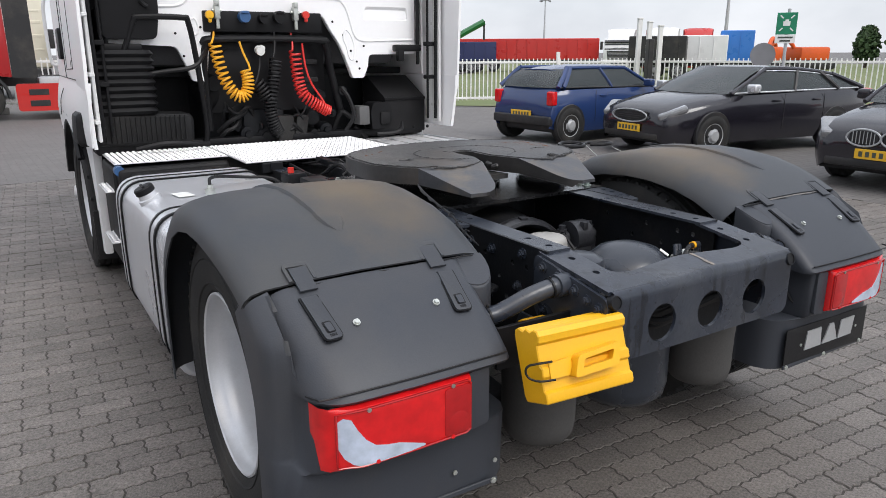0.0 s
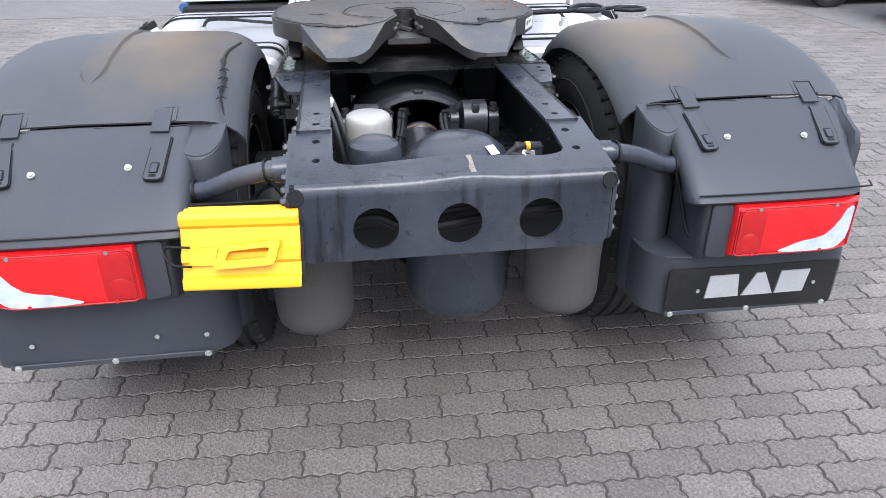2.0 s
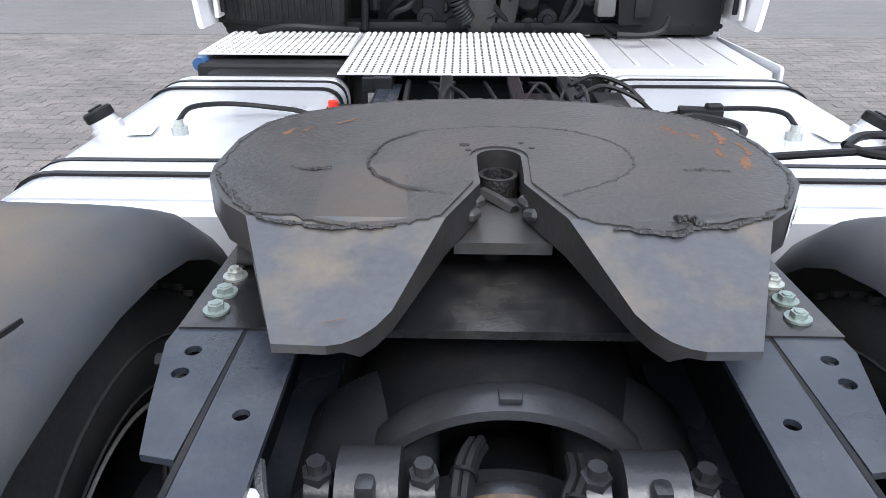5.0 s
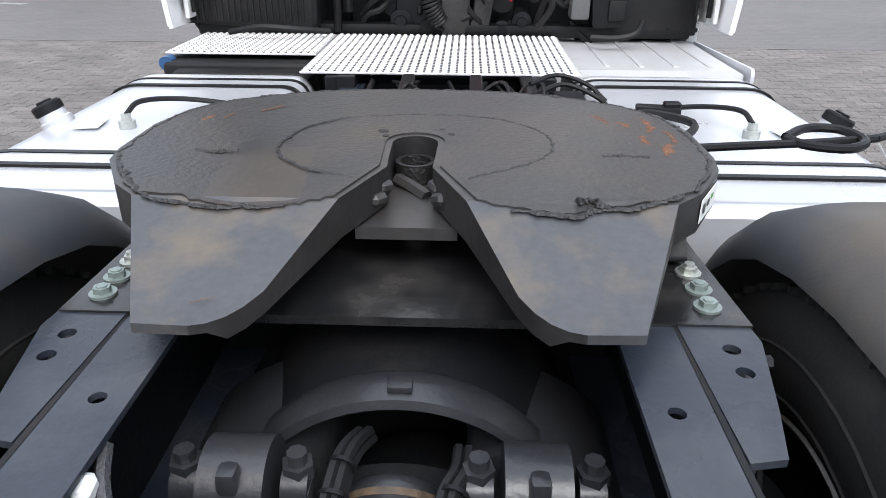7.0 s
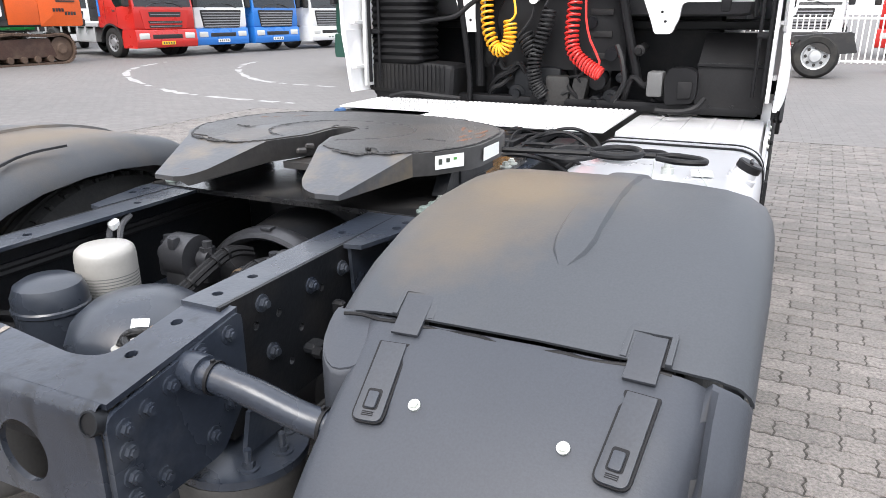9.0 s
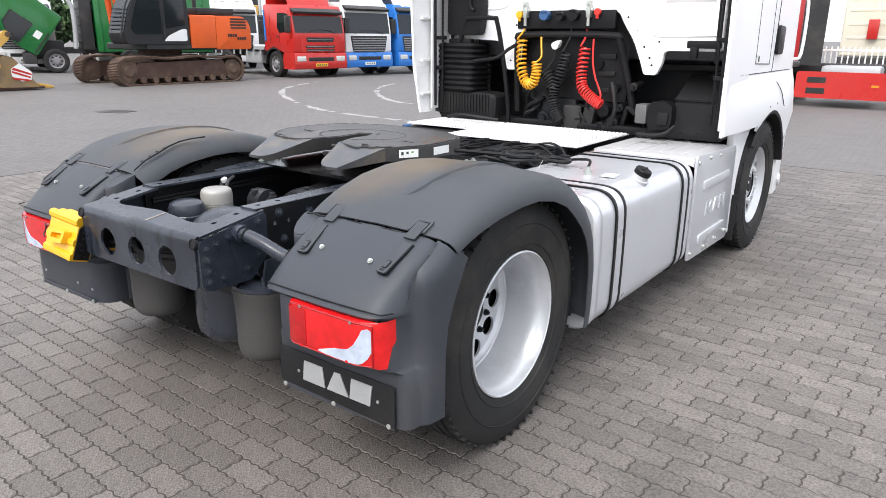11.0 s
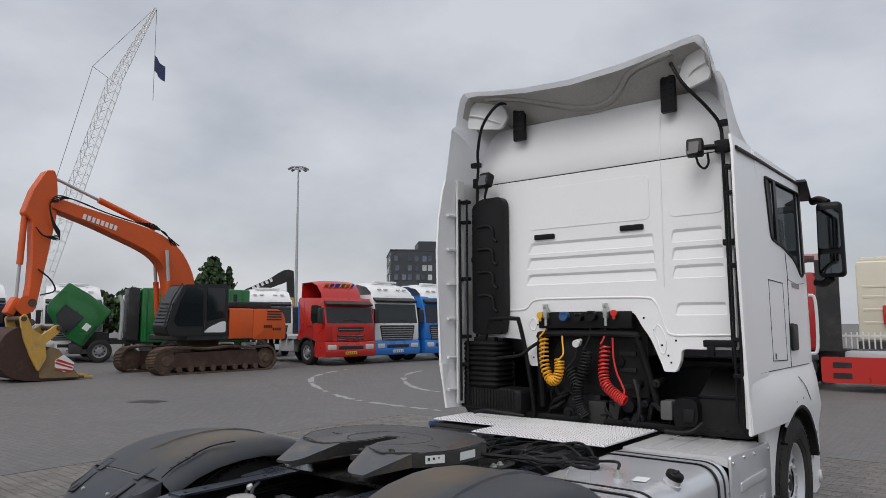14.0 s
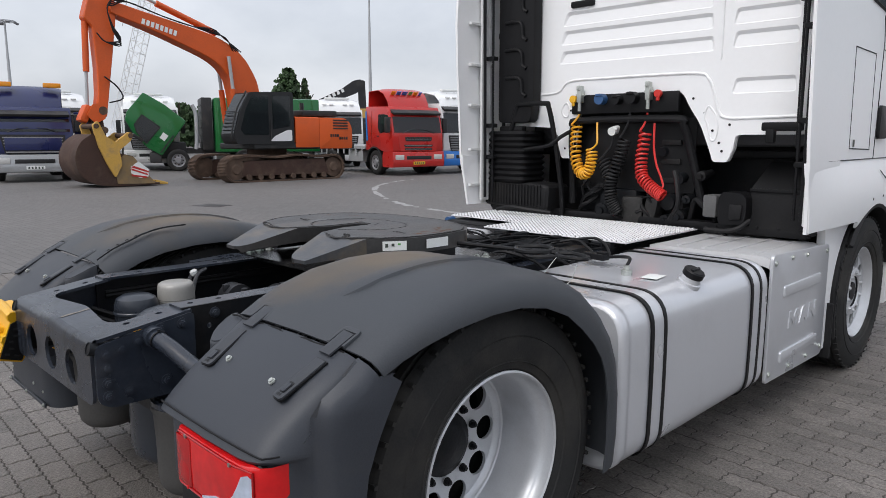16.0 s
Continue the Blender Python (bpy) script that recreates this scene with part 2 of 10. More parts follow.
speckle(M_PAVER, 75.0, 0.45, 1.65, 0.20)
for m2 in (M_GUARD, M_GUARD_TOP):
    m2.node_tree.nodes["Principled BSDF"].inputs["Specular IOR Level"].default_value = 0.36
for m2 in (M_TYRE, M_FRAME_DK, M_BLACK, M_BLACK_DUSTY, M_CABLE, M_HOSE_B):
    m2.node_tree.nodes["Principled BSDF"].inputs["Specular IOR Level"].default_value = 0.20
M_JOINT = mat("joint_sand", (0.055, 0.050, 0.045), 0.95, 0, 0.3, 12.0, 200, 0.4)
M_FRAME_DRIP = mat("stained_frame_paint", (0.025, 0.030, 0.042), 0.27, 0, 0.22, 5.0, 90, 0.05, stain=(0.080, 0.084, 0.090), stain_amt=0.40, stain_scale=4.5)


def drips(m):
    """Dark oily runs and scuffs, drawn out downwards."""
    n, l = m.node_tree.nodes, m.node_tree.links
    b = n["Principled BSDF"]
    src = b.inputs["Base Color"].links[0].from_socket
    co = n.new("ShaderNodeTexCoord")
    for size, lo, hi, low in (((26.0, 26.0, 2.4), 0.55, 0.66, 0.42), ((80.0, 80.0, 40.0), 0.63, 0.68, 0.55), ((2.6, 2.6, 3.0), 0.42, 0.62, 0.72)):
        mp, no, mr, mu = n.new("ShaderNodeMapping"), n.new("ShaderNodeTexNoise"), n.new("ShaderNodeMapRange"), n.new("ShaderNodeVectorMath")
        mp.inputs["Scale"].default_value = size
        no.inputs["Scale"].default_value, no.inputs["Detail"].default_value = 1.0, 5.0
        mr.inputs["From Min"].default_value, mr.inputs["From Max"].default_value = lo, hi
        mr.inputs["To Min"].default_value, mr.inputs["To Max"].default_value = 1.0, low
        mu.operation = "SCALE"
        l.new(co.outputs["Object"], mp.inputs["Vector"])
        l.new(mp.outputs["Vector"], no.inputs["Vector"])
        l.new(no.outputs["Fac"], mr.inputs["Value"])
        l.new(src, mu.inputs[0])
        l.new(mr.outputs["Result"], mu.inputs["Scale"])
        src = mu.outputs[0]
    l.new(src, b.inputs["Base Color"])


drips(M_FRAME_DRIP)
M_LINE = mat("worn_road_paint", (0.33, 0.325, 0.32), 0.8, 0, 0.15, 12.0, 120, 0.2, stain=(0.18, 0.17, 0.165), stain_amt=1.0, stain_scale=6.0)


def dust_patch(m, colour, amount, cx, cy, rx, ry):
    """A soft-edged patch of dried dirt on the inner half of each crown."""
    n, l = m.node_tree.nodes, m.node_tree.links
    b = n["Principled BSDF"]
    before = b.inputs["Base Color"].links[0].from_socket
    co, sep, no = n.new("ShaderNodeTexCoord"), n.new("ShaderNodeSeparateXYZ"), n.new("ShaderNodeTexNoise")
    l.new(co.outputs["Object"], sep.inputs[0])
    l.new(co.outputs["Object"], no.inputs["Vector"])
    no.inputs["Scale"].default_value, no.inputs["Detail"].default_value, no.inputs["Roughness"].default_value = 4.0, 8.0, 0.62

    def calc(op, a, c):
        q = n.new("ShaderNodeMath")
        q.operation = op
        for i, v in enumerate((a, c)):
            if isinstance(v, (int, float)):
                q.inputs[i].default_value = v
            else:
                l.new(v, q.inputs[i])
        return q.outputs[0]
    u = calc("DIVIDE", calc("SUBTRACT", calc("ABSOLUTE", sep.outputs["X"], 0.0), cx), rx)
    v = calc("DIVIDE", calc("SUBTRACT", sep.outputs["Y"], cy), ry)
    r = calc("SQRT", calc("ADD", calc("MULTIPLY", u, u), calc("MULTIPLY", v, v)), 0.0)
    r = calc("ADD", r, calc("MULTIPLY", calc("SUBTRACT", no.outputs["Fac"], 0.5), 1.5))
    mr = n.new("ShaderNodeMapRange")
    mr.inputs["From Min"].default_value, mr.inputs["From Max"].default_value = 1.15, 0.25
    mr.inputs["To Max"].default_value = amount
    l.new(r, mr.inputs["Value"])
    mx = n.new("ShaderNodeMix")
    mx.data_type = "RGBA"
    l.new(mr.outputs["Result"], mx.inputs[0])
    l.new(before, mx.inputs[6])
    mx.inputs[7].default_value = (*colour, 1)
    l.new(mx.outputs[2], b.inputs["Base Color"])


dust_patch(M_GUARD_TOP, (0.130, 0.094, 0.055), 0.75, 0.76, 1.02, 0.20, 0.42)


# ---- mesh tools ----
def B():
    return bmesh.new()


def thing(name, label, category, group="", kind="", at=(0, 0, 0), turn=0.0):
    ob = new(name)
    ob.empty_display_size = 0.2
    ob.matrix_basis = pose(*at, 0, 0, turn)
    return tagged(ob, label, category, group, kind)


def part(name, bm, material, parent=None, label="", sharp=35):
    """Links a bmesh as one mesh object under a thing or a part."""
    bmesh.ops.recalc_face_normals(bm, faces=bm.faces)
    me = bpy.data.meshes.new(name)
    bm.to_mesh(me)
    bm.free()
    me.materials.append(material)
    me.polygons.foreach_set("use_smooth", [True] * len(me.polygons))
    me.set_sharp_from_angle(angle=radians(sharp))
    ob = new(name, me)
    ob.parent = parent
    if label:
        ob["label"] = label
    return ob


def bevel(bm, verts, width, seg=2, angle=30):
    if width <= 0:
        return
    vs = set(verts)
    es = [e for e in bm.edges if e.verts[0] in vs and e.verts[1] in vs and len(e.link_faces) == 2 and e.calc_face_angle(0) > radians(angle)]
    bmesh.ops.bevel(bm, geom=es, offset=width, segments=seg, affect="EDGES", profile=0.6, clamp_overlap=True)


def bx(bm, c, s, bev=0.004, seg=1, rot=(0, 0, 0), taper=None):
    """A box: centre, size; taper scales its top in x and y."""
    vs = bmesh.ops.create_cube(bm, size=1.0)["verts"]
    if taper:
        for v in vs:
            if v.co.z > 0:
                v.co.x *= taper[0]
                v.co.y *= taper[1]
    m = pose(*c, *rot) @ Matrix.Diagonal((*s, 1))
    bmesh.ops.transform(bm, matrix=m, verts=vs)
    bevel(bm, vs, bev, seg)
    return bm


def frame_of(d):
    d = Vector(d).normalized()
    a = d.orthogonal().normalized()
    if abs(d.z) < 0.9:
        a = d.cross(Vector((0, 0, 1))).normalized()
    return a, d.cross(a).normalized(), d


def rod(bm, p0, p1, r, seg=14, r2=None, bev=0.0):
    p0, p1 = Vector(p0), Vector(p1)
    r2 = r if r2 is None else r2
    a, b, d = frame_of(p1 - p0)
    r0 = [bm.verts.new(p0 + (a * math.cos(2 * math.pi * i / seg) + b * math.sin(2 * math.pi * i / seg)) * r) for i in range(seg)]
    r1 = [bm.verts.new(p1 + (a * math.cos(2 * math.pi * i / seg) + b * math.sin(2 * math.pi * i / seg)) * r2) for i in range(seg)]
    for i in range(seg):
        j = (i + 1) % seg
        bm.faces.new((r0[i], r0[j], r1[j], r1[i]))
    bm.faces.new(r0[::-1])
    bm.faces.new(r1)
    bevel(bm, r0 + r1, bev, 2, 50)
    return bm


def lathe(bm, prof, origin, axis, seg=32, closed=False):
    """Turns a profile of (radius, distance along the axis) round the axis."""
    o = Vector(origin)
    a, b, d = frame_of(axis)
    rings = []
    for r, h in prof:
        if r < 1e-5:
            rings.append([bm.verts.new(o + d * h)])
        else:
            rings.append([bm.verts.new(o + d * h + (a * math.cos(2 * math.pi * i / seg) + b * math.sin(2 * math.pi * i / seg)) * r) for i in range(seg)])
    pairs = list(zip(rings, rings[1:]))
    if closed:
        pairs.append((rings[-1], rings[0]))
    for u, v in pairs:
        for i in range(seg):
            j = (i + 1) % seg
            q = [u[i % len(u)], u[j % len(u)], v[j % len(v)], v[i % len(v)]]
            q = list(dict.fromkeys(q))
            if len(q) > 2:
                bm.faces.new(q)
    return bm


def curve_pts(pts, res=5):
    """A smooth line through the points."""
    p = [Vector(q) for q in pts]
    if len(p) < 3:
        return p
    e = [2 * p[0] - p[1], *p, 2 * p[-1] - p[-2]]
    out = []
    for i in range(1, len(e) - 2):
        for k in range(res):
            t = k / res
            out.append(0.5 * (2 * e[i] + (e[i + 1] - e[i - 1]) * t + (2 * e[i - 1] - 5 * e[i] + 4 * e[i + 1] - e[i + 2]) * t * t
                              + (3 * e[i] - e[i - 1] - 3 * e[i + 1] + e[i + 2]) * t ** 3))
    return out + [p[-1]]


def tube(bm, pts, r, seg=8, res=5, smooth=True, ribs=0.0):
    """A round hose or bent pipe along the points; ribs: how far every other ring stands out."""
    p = curve_pts(pts, res) if smooth else [Vector(q) for q in pts]
    a = None
    rings = []
    for i, q in enumerate(p):
        d = (p[min(i + 1, len(p) - 1)] - p[max(i - 1, 0)]).normalized()
        if a is None:
            a = frame_of(d)[0]
        a = (a - d * a.dot(d)).normalized()
        b = d.cross(a)
        rr = r + (ribs if i % 2 else 0.0)
        rings.append([bm.verts.new(q + (a * math.cos(2 * math.pi * k / seg) + b * math.sin(2 * math.pi * k / seg)) * rr) for k in range(seg)])
    for u, v in zip(rings, rings[1:]):
        for i in range(seg):
            j = (i + 1) % seg
            bm.faces.new((u[i], u[j], v[j], v[i]))
    bm.faces.new(rings[0][::-1])
    bm.faces.new(rings[-1])
    return bm


def circle(cx, cy, r, n=18, start=0.0):
    return [(cx + r * math.cos(start + 2 * math.pi * i / n), cy + r * math.sin(start + 2 * math.pi * i / n)) for i in range(n)]


def rounded(poly, r, n=4):
    """The polygon with rounded corners; r: one radius, or one for each corner."""
    out, k = [], len(poly)
    for i in range(k):
        p, a, b = Vector(poly[i]), Vector(poly[i - 1]), Vector(poly[(i + 1) % k])
        ri = r[i] if isinstance(r, (list, tuple)) else r
        if ri <= 0:
            out.append(tuple(p))
            continue
        u, v = (a - p), (b - p)
        ri = min(ri, u.length * 0.49, v.length * 0.49)
        u, v = u.normalized() * ri, v.normalized() * ri
        for j in range(n + 1):
            t = j / n
            out.append(tuple((1 - t) ** 2 * (p + u) + 2 * t * (1 - t) * p + t * t * (p + v)))
    return out


def plate(bm, outer, at, thick, holes=(), bev=0.0):
    """A flat plate: outline and holes in (u, v); at(u, v, w) gives the place; w runs over the thickness."""
    if holes:
        es = []
        for poly in (outer, *holes):
            vs = [bm.verts.new(at(u, v, 0.0)) for u, v in poly]
            es += [bm.edges.new((vs[i], vs[(i + 1) % len(vs)])) for i in range(len(vs))]
        fs = [g for g in bmesh.ops.triangle_fill(bm, edges=es, use_beauty=True, use_dissolve=False)["geom"] if isinstance(g, bmesh.types.BMFace)]
    else:
        fs = [bm.faces.new([bm.verts.new(at(u, v, 0.0)) for u, v in outer])]
    if thick:
        ext = bmesh.ops.extrude_face_region(bm, geom=fs)["geom"]
        top = [g for g in ext if isinstance(g, bmesh.types.BMVert)]
        o, w = Vector(at(0, 0, 0)), Vector(at(0, 0, thick))
        bmesh.ops.translate(bm, vec=w - o, verts=top)
        if bev and not holes:
            bevel(bm, top, bev, 2)
    return bm


def sheet(bm, rows, thick=0.0, close=False):
    """A surface through rows of points, with a thickness if one is given."""
    g = [[bm.verts.new(p) for p in row] for row in rows]
    fs = []
    for a, b in zip(g, g[1:]):
        n = len(a)
        for i in range(n if close else n - 1):
            j = (i + 1) % n
            fs.append(bm.faces.new((a[i], a[j], b[j], b[i])))
    if thick:
        bmesh.ops.recalc_face_normals(bm, faces=fs)
        bmesh.ops.solidify(bm, geom=fs, thickness=thick)
    return bm


def hexbolt(bm, p, d, r=0.012, h=0.012, washer=0.0, stud=0.0):
    p, d = Vector(p), Vector(d).normalized()
    if washer:
        rod(bm, p, p + d * 0.004, washer, 14)
        p = p + d * 0.003
    rod(bm, p, p + d * h, r, 6, bev=r * 0.12)
    if stud:
        rod(bm, p + d * h, p + d * (h + stud), r * 0.62, 8, bev=r * 0.15)
    return bm


def coil_along(pts, r, turns, per=10):
    """A coil wound round a curved line."""
    line = curve_pts(pts, 12)
    out, n, a = [], int(turns * per), None
    for i in range(n + 1):
        f = i / n * (len(line) - 1)
        k = min(int(f), len(line) - 2)
        q = line[k].lerp(line[k + 1], f - k)
        d = (line[k + 1] - line[k]).normalized()
        if a is None:
            a = frame_of(d)[0]
        a = (a - d * a.dot(d)).normalized()
        b = d.cross(a)
        w = 2 * math.pi * i / per
        out.append(q + (a * math.cos(w) + b * math.sin(w)) * r)
    return out


XY = lambda z: (lambda u, v, w: (u, v, z + w))
XZ = lambda y: (lambda u, v, w: (u, y + w, v))
YZ = lambda x: (lambda u, v, w: (x + w, u, v))


# ---- ground ----
PX, PY, PROT = 0.2195, 0.1105, radians(-2.4)
ZONE = (-6.5, -3.6, 6.0, 9.0)


def yard_material():
    """Grey block paving seen from afar: rows of blocks, worn tyre tracks, damp patches."""
    m = mat("yard_paving", (0.132, 0.124, 0.119), 0.72, 0, 0.12, 0.6, 60, 0.0, stain=(0.095, 0.092, 0.09), stain_amt=0.55, stain_scale=0.22)
    n, l = m.node_tree.nodes, m.node_tree.links
    b = n["Principled BSDF"]
    src = b.inputs["Base Color"].links[0].from_socket
    co, mp, br = n.new("ShaderNodeTexCoord"), n.new("ShaderNodeMapping"), n.new("ShaderNodeTexBrick")
    mp.inputs["Rotation"].default_value = (0, 0, PROT)
    l.new(co.outputs["Object"], mp.inputs["Vector"])
    l.new(mp.outputs["Vector"], br.inputs["Vector"])
    br.inputs["Scale"].default_value, br.inputs["Brick Width"].default_value, br.inputs["Row Height"].default_value = 1.0, PX, PY
    br.inputs["Mortar Size"].default_value, br.inputs["Mortar Smooth"].default_value = 0.0055, 0.4
    br.inputs["Color1"].default_value, br.inputs["Color2"].default_value = (0.92, 0.92, 0.92, 1), (1.08, 1.08, 1.08, 1)
    br.inputs["Mortar"].default_value = (0.58, 0.57, 0.56, 1)
    mu = n.new("ShaderNodeMix")
    mu.data_type, mu.blend_type = "RGBA", "MULTIPLY"
    mu.inputs[0].default_value = 1.0
    l.new(src, mu.inputs[6])
    l.new(br.outputs["Color"], mu.inputs[7])
    l.new(mu.outputs[2], b.inputs["Base Color"])
    bp = n.new("ShaderNodeBump")
    bp.inputs["Strength"].default_value, bp.inputs["Distance"].default_value = 0.5, 0.004
    bp.invert = True
    l.new(br.outputs["Fac"], bp.inputs["Height"])
    l.new(bp.outputs["Normal"], b.inputs["Normal"])
    return m


M_YARD = yard_material()
bm = B()
x0, y0, x1, y1 = ZONE
edge = [(x0, y0), (x1, y0), (x1, y1), (x0, y1)]
plate(bm, [(-900, -900), (900, -900), (900, 900), (-900, 900)], XY(0.0), 0, [edge])
low = [bm.verts.new((x, y, -0.0058)) for x, y in edge]
high = [min(bm.verts, key=lambda v: (v.co - Vector((x, y, 0))).length) for x, y in edge]
bm.faces.new(low)
for i in range(4):
    bm.faces.new((low[i], low[(i + 1) % 4], high[(i + 1) % 4], high[i]))
ground = part("ground", bm, M_YARD)
ground.data.materials.append(M_JOINT)
for f in ground.data.polygons:
    if f.center.z < -0.001:
        f.material_index = 1
for f in ground.data.polygons:
    if f.normal.z < 0:
        f.flip()
tagged(ground, "grey yard surface of worn concrete block paving", "ground", kind="structure")


# ---- the white tractor truck ----
truck = thing("tractor_truck", "white two-axle tractor truck with dark grey rear guards and silver tanks", "truck")
RZ = 0.972                      # top of the frame rails
AX, FX, AZ = 1.085, 4.685, 0.50   # rear axle, front axle, hub height


def frame_parts():
    for s in (-1, 1):
        bm = B()
        holes = [circle(s * 0.334, y, 0.011, 12) for y in (0.522, 0.622, 0.95)]
        plate(bm, [(s * 0.295, 0.47), (s * 0.378, 0.47), (s * 0.378, 2.0), (s * 0.295, 2.0)], XY(RZ), -0.009, holes)
        plate(bm, [(s * 0.295, 2.0), (s * 0.378, 2.0), (s * 0.378, 5.9), (s * 0.295, 5.9)], XY(0.885), -0.009)
        plate(bm, [(s * 0.295, 0.47), (s * 0.378, 0.47), (s * 0.378, 5.9), (s * 0.295, 5.9)], XY(0.70), 0.009)
        rail = part("frame_rail", bm, M_FRAME, truck)
        # web darker than the flanges: its shade is put into the colour
        bm = B()
        holes = [circle(y, z, 0.009, 10) for y, z in ((0.56, 0.90), (0.63, 0.90), (0.70, 0.84), (0.78, 0.90), (0.85, 0.84), (0.92, 0.80), (0.99, 0.90), (0.66, 0.78))]
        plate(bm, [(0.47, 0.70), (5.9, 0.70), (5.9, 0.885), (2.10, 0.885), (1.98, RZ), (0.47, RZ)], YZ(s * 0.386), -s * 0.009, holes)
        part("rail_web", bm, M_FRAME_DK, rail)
        for y, z in ((0.58, 0.94), (0.74, 0.92), (0.60, 0.83), (0.86, 0.92), (0.95, 0.86), (0.75, 0.76), (1.05, 0.92)):
            bm = B()
            hexbolt(bm, (s * 0.386, y, z), (s, 0, 0), 0.012, 0.010, 0.018, 0.005)
            part("bolt", bm, M_FRAME, rail)
    # pressed end piece that closes the frame
    slope = lambda u, v, w: (u, v, 0.966 + (v - 0.48) * 0.15 + w)
    bm = B()
    cut = rounded([(0.300, 0.495), (0.300, 0.300), (0.24, 0.282), (0.02, 0.310), (-0.02, 0.310), (-0.24, 0.282), (-0.292, 0.300), (-0.292, 0.495)], [0, 0.05, 0.04, 0.02, 0.02, 0.04, 0.05, 0], 5)
    out = [(-0.396, 0.495), (-0.396, 0.205), (0.402, 0.205), (0.402, 0.495)]
    plate(bm, out + cut, slope, -0.010, [circle(s * 0.334, y, 0.011, 12) for s in (-1, 1) for y in (0.418, 0.316)])
    face = rounded([(-0.385, 0.722), (0.392, 0.722), (0.392, 0.895), (-0.385, 0.895)], [0.035, 0.035, 0.03, 0.03], 5)
    plate(bm, face, XZ(0.186), 0.010, [circle(x, 0.805, 0.056, 28) for x in (-0.198, 0.008, 0.214)])
    # folded lip between the top and the face
    rows = []
    for k in range(7):
        a = math.pi / 2 * k / 6
        rows.append([(x, 0.206 - 0.020 * math.sin(a), 0.893 + 0.0315 * math.cos(a) + (0.008 * math.exp(-((x - 0.03) / 0.09) ** 2) if k < 4 else 0)) for x in np.linspace(-0.385, 0.392, 25)])
    sheet(bm, rows)
    cross = part("rear_crossmember", bm, M_FRAME_DRIP, truck, "folded dark grey end piece with three round holes", 40)
    for s in (-1, 1):
        bm = B()
        o = [(0.195, 0.735), (0.23, 0.712), (0.42, 0.712), (0.50, 0.80), (0.50, 0.962), (0.195, 0.905)]
        plate(bm, rounded(o, 0.02, 3), YZ(s * 0.397), s * 0.010)
        cheek = part("side_plate", bm, M_FRAME, cross)
        for y, z in ((0.225, 0.875), (0.225, 0.835), (0.225, 0.79), (0.225, 0.75), (0.27, 0.885), (0.285, 0.752), (0.32, 0.90), (0.40, 0.76), (0.45, 0.80), (0.46, 0.93), (0.39, 0.925)):
            bm = B()
            hexbolt(bm, (s * 0.407, y, z), (s, 0, 0), 0.0115, 0.009, 0.017, 0.004)
            part("bolt", bm, M_FRAME, cross)
        bm = B()
        lathe(bm, [(0.0165, 0.003), (0.0195, 0.003), (0.0205, 0.0), (0.0205, -0.02), (0.0165, -0.02)], (s * 0.384, 0.186, 0.899), (0, -1, 0.30), 20, True)
        ring2 = part("corner_tube", bm, M_FRAME_DK, cross)
        bm = B()
        rod(bm, (s * 0.384, 0.196, 0.896), (s * 0.384, 0.1855, 0.899), 0.0170, 16)
        part("tube_mouth", bm, M_BLACK, ring2)
        # side bracket under the mounting plate
        bm = B()
        o = [(s * 0.382, 1.15), (s * 0.480, 1.15), (s * 0.484, 1.10), (s * 0.452, 0.96), (s * 0.430, 0.878), (s * 0.388, 0.870)]
        plate(bm, o, XY(0.9735), -0.010, [circle(s * 0.438, y, 0.012, 12) for y in (1.081, 1.030)])
        plate(bm, [(0.89, 0.85), (1.15, 0.80), (1.15, 0.962), (0.88, 0.962)], YZ(s * 0.392), s * 0.009)
        part("side_bracket", bm, M_FRAME, truck)
        # bent stub pipe that carries the rear guard
        bm = B()
        tube(bm, [(s * 0.40, 0.366, 0.906), (s * 0.455, 0.362, 0.906), (s * 0.53, 0.372, 0.888), (s * 0.60, 0.388, 0.858), (s * 0.64, 0.396, 0.847), (s * 0.71, 0.406, 0.840)], 0.0255, 18, 5)
        pipe = part("guard_carrier_pipe", bm, M_FRAME, truck)
        bm = B()
        rod(bm, (s * 0.398, 0.366, 0.906), (s * 0.445, 0.362, 0.906), 0.033, 20, bev=0.003)
        part("socket", bm, M_FRAME, pipe)
        for xx in (0.462, 0.648):
            bm = B()
            lathe(bm, [(0.0270, -0.003), (0.0295, -0.003), (0.0295, 0.003), (0.0270, 0.003)], (s * xx, 0.3625 if xx < 0.5 else 0.3975, 0.9045 if xx < 0.5 else 0.8455), (s, 0.1, -0.12), 20, True)
            bx(bm, (s * xx, 0.3625 if xx < 0.5 else 0.3975, 0.934 if xx < 0.5 else 0.8755), (0.006, 0.008, 0.008), 0.001)
            part("cable_tie", bm, M_BLACK, pipe)
        bm = B()
        lathe(bm, [(0.027, -0.002), (0.038, -0.002), (0.038, 0.004), (0.027, 0.004)], (s * 0.682, 0.402, 0.843), (s, 0.4, -0.1), 22, True)
        part("grommet", bm, M_BLACK, pipe)
    bm = B()
    sheet(bm, [[(x, 0.214 + dx * 0.95, 0.9275 + dx * 0.1425) for x in (0.041 + j, 0.046 + j, 0.050 + j, 0.053)] for dx, j in ((0.0, 0.0), (0.03, -0.004), (0.06, 0.003), (0.095, -0.002))], 0.0006)
    part("tape_mark", bm, mat("old_tape", (0.20, 0.175, 0.15), 0.6, 0, 0.4, 60, 200, 0.3), truck, "torn strip of old brown tape")
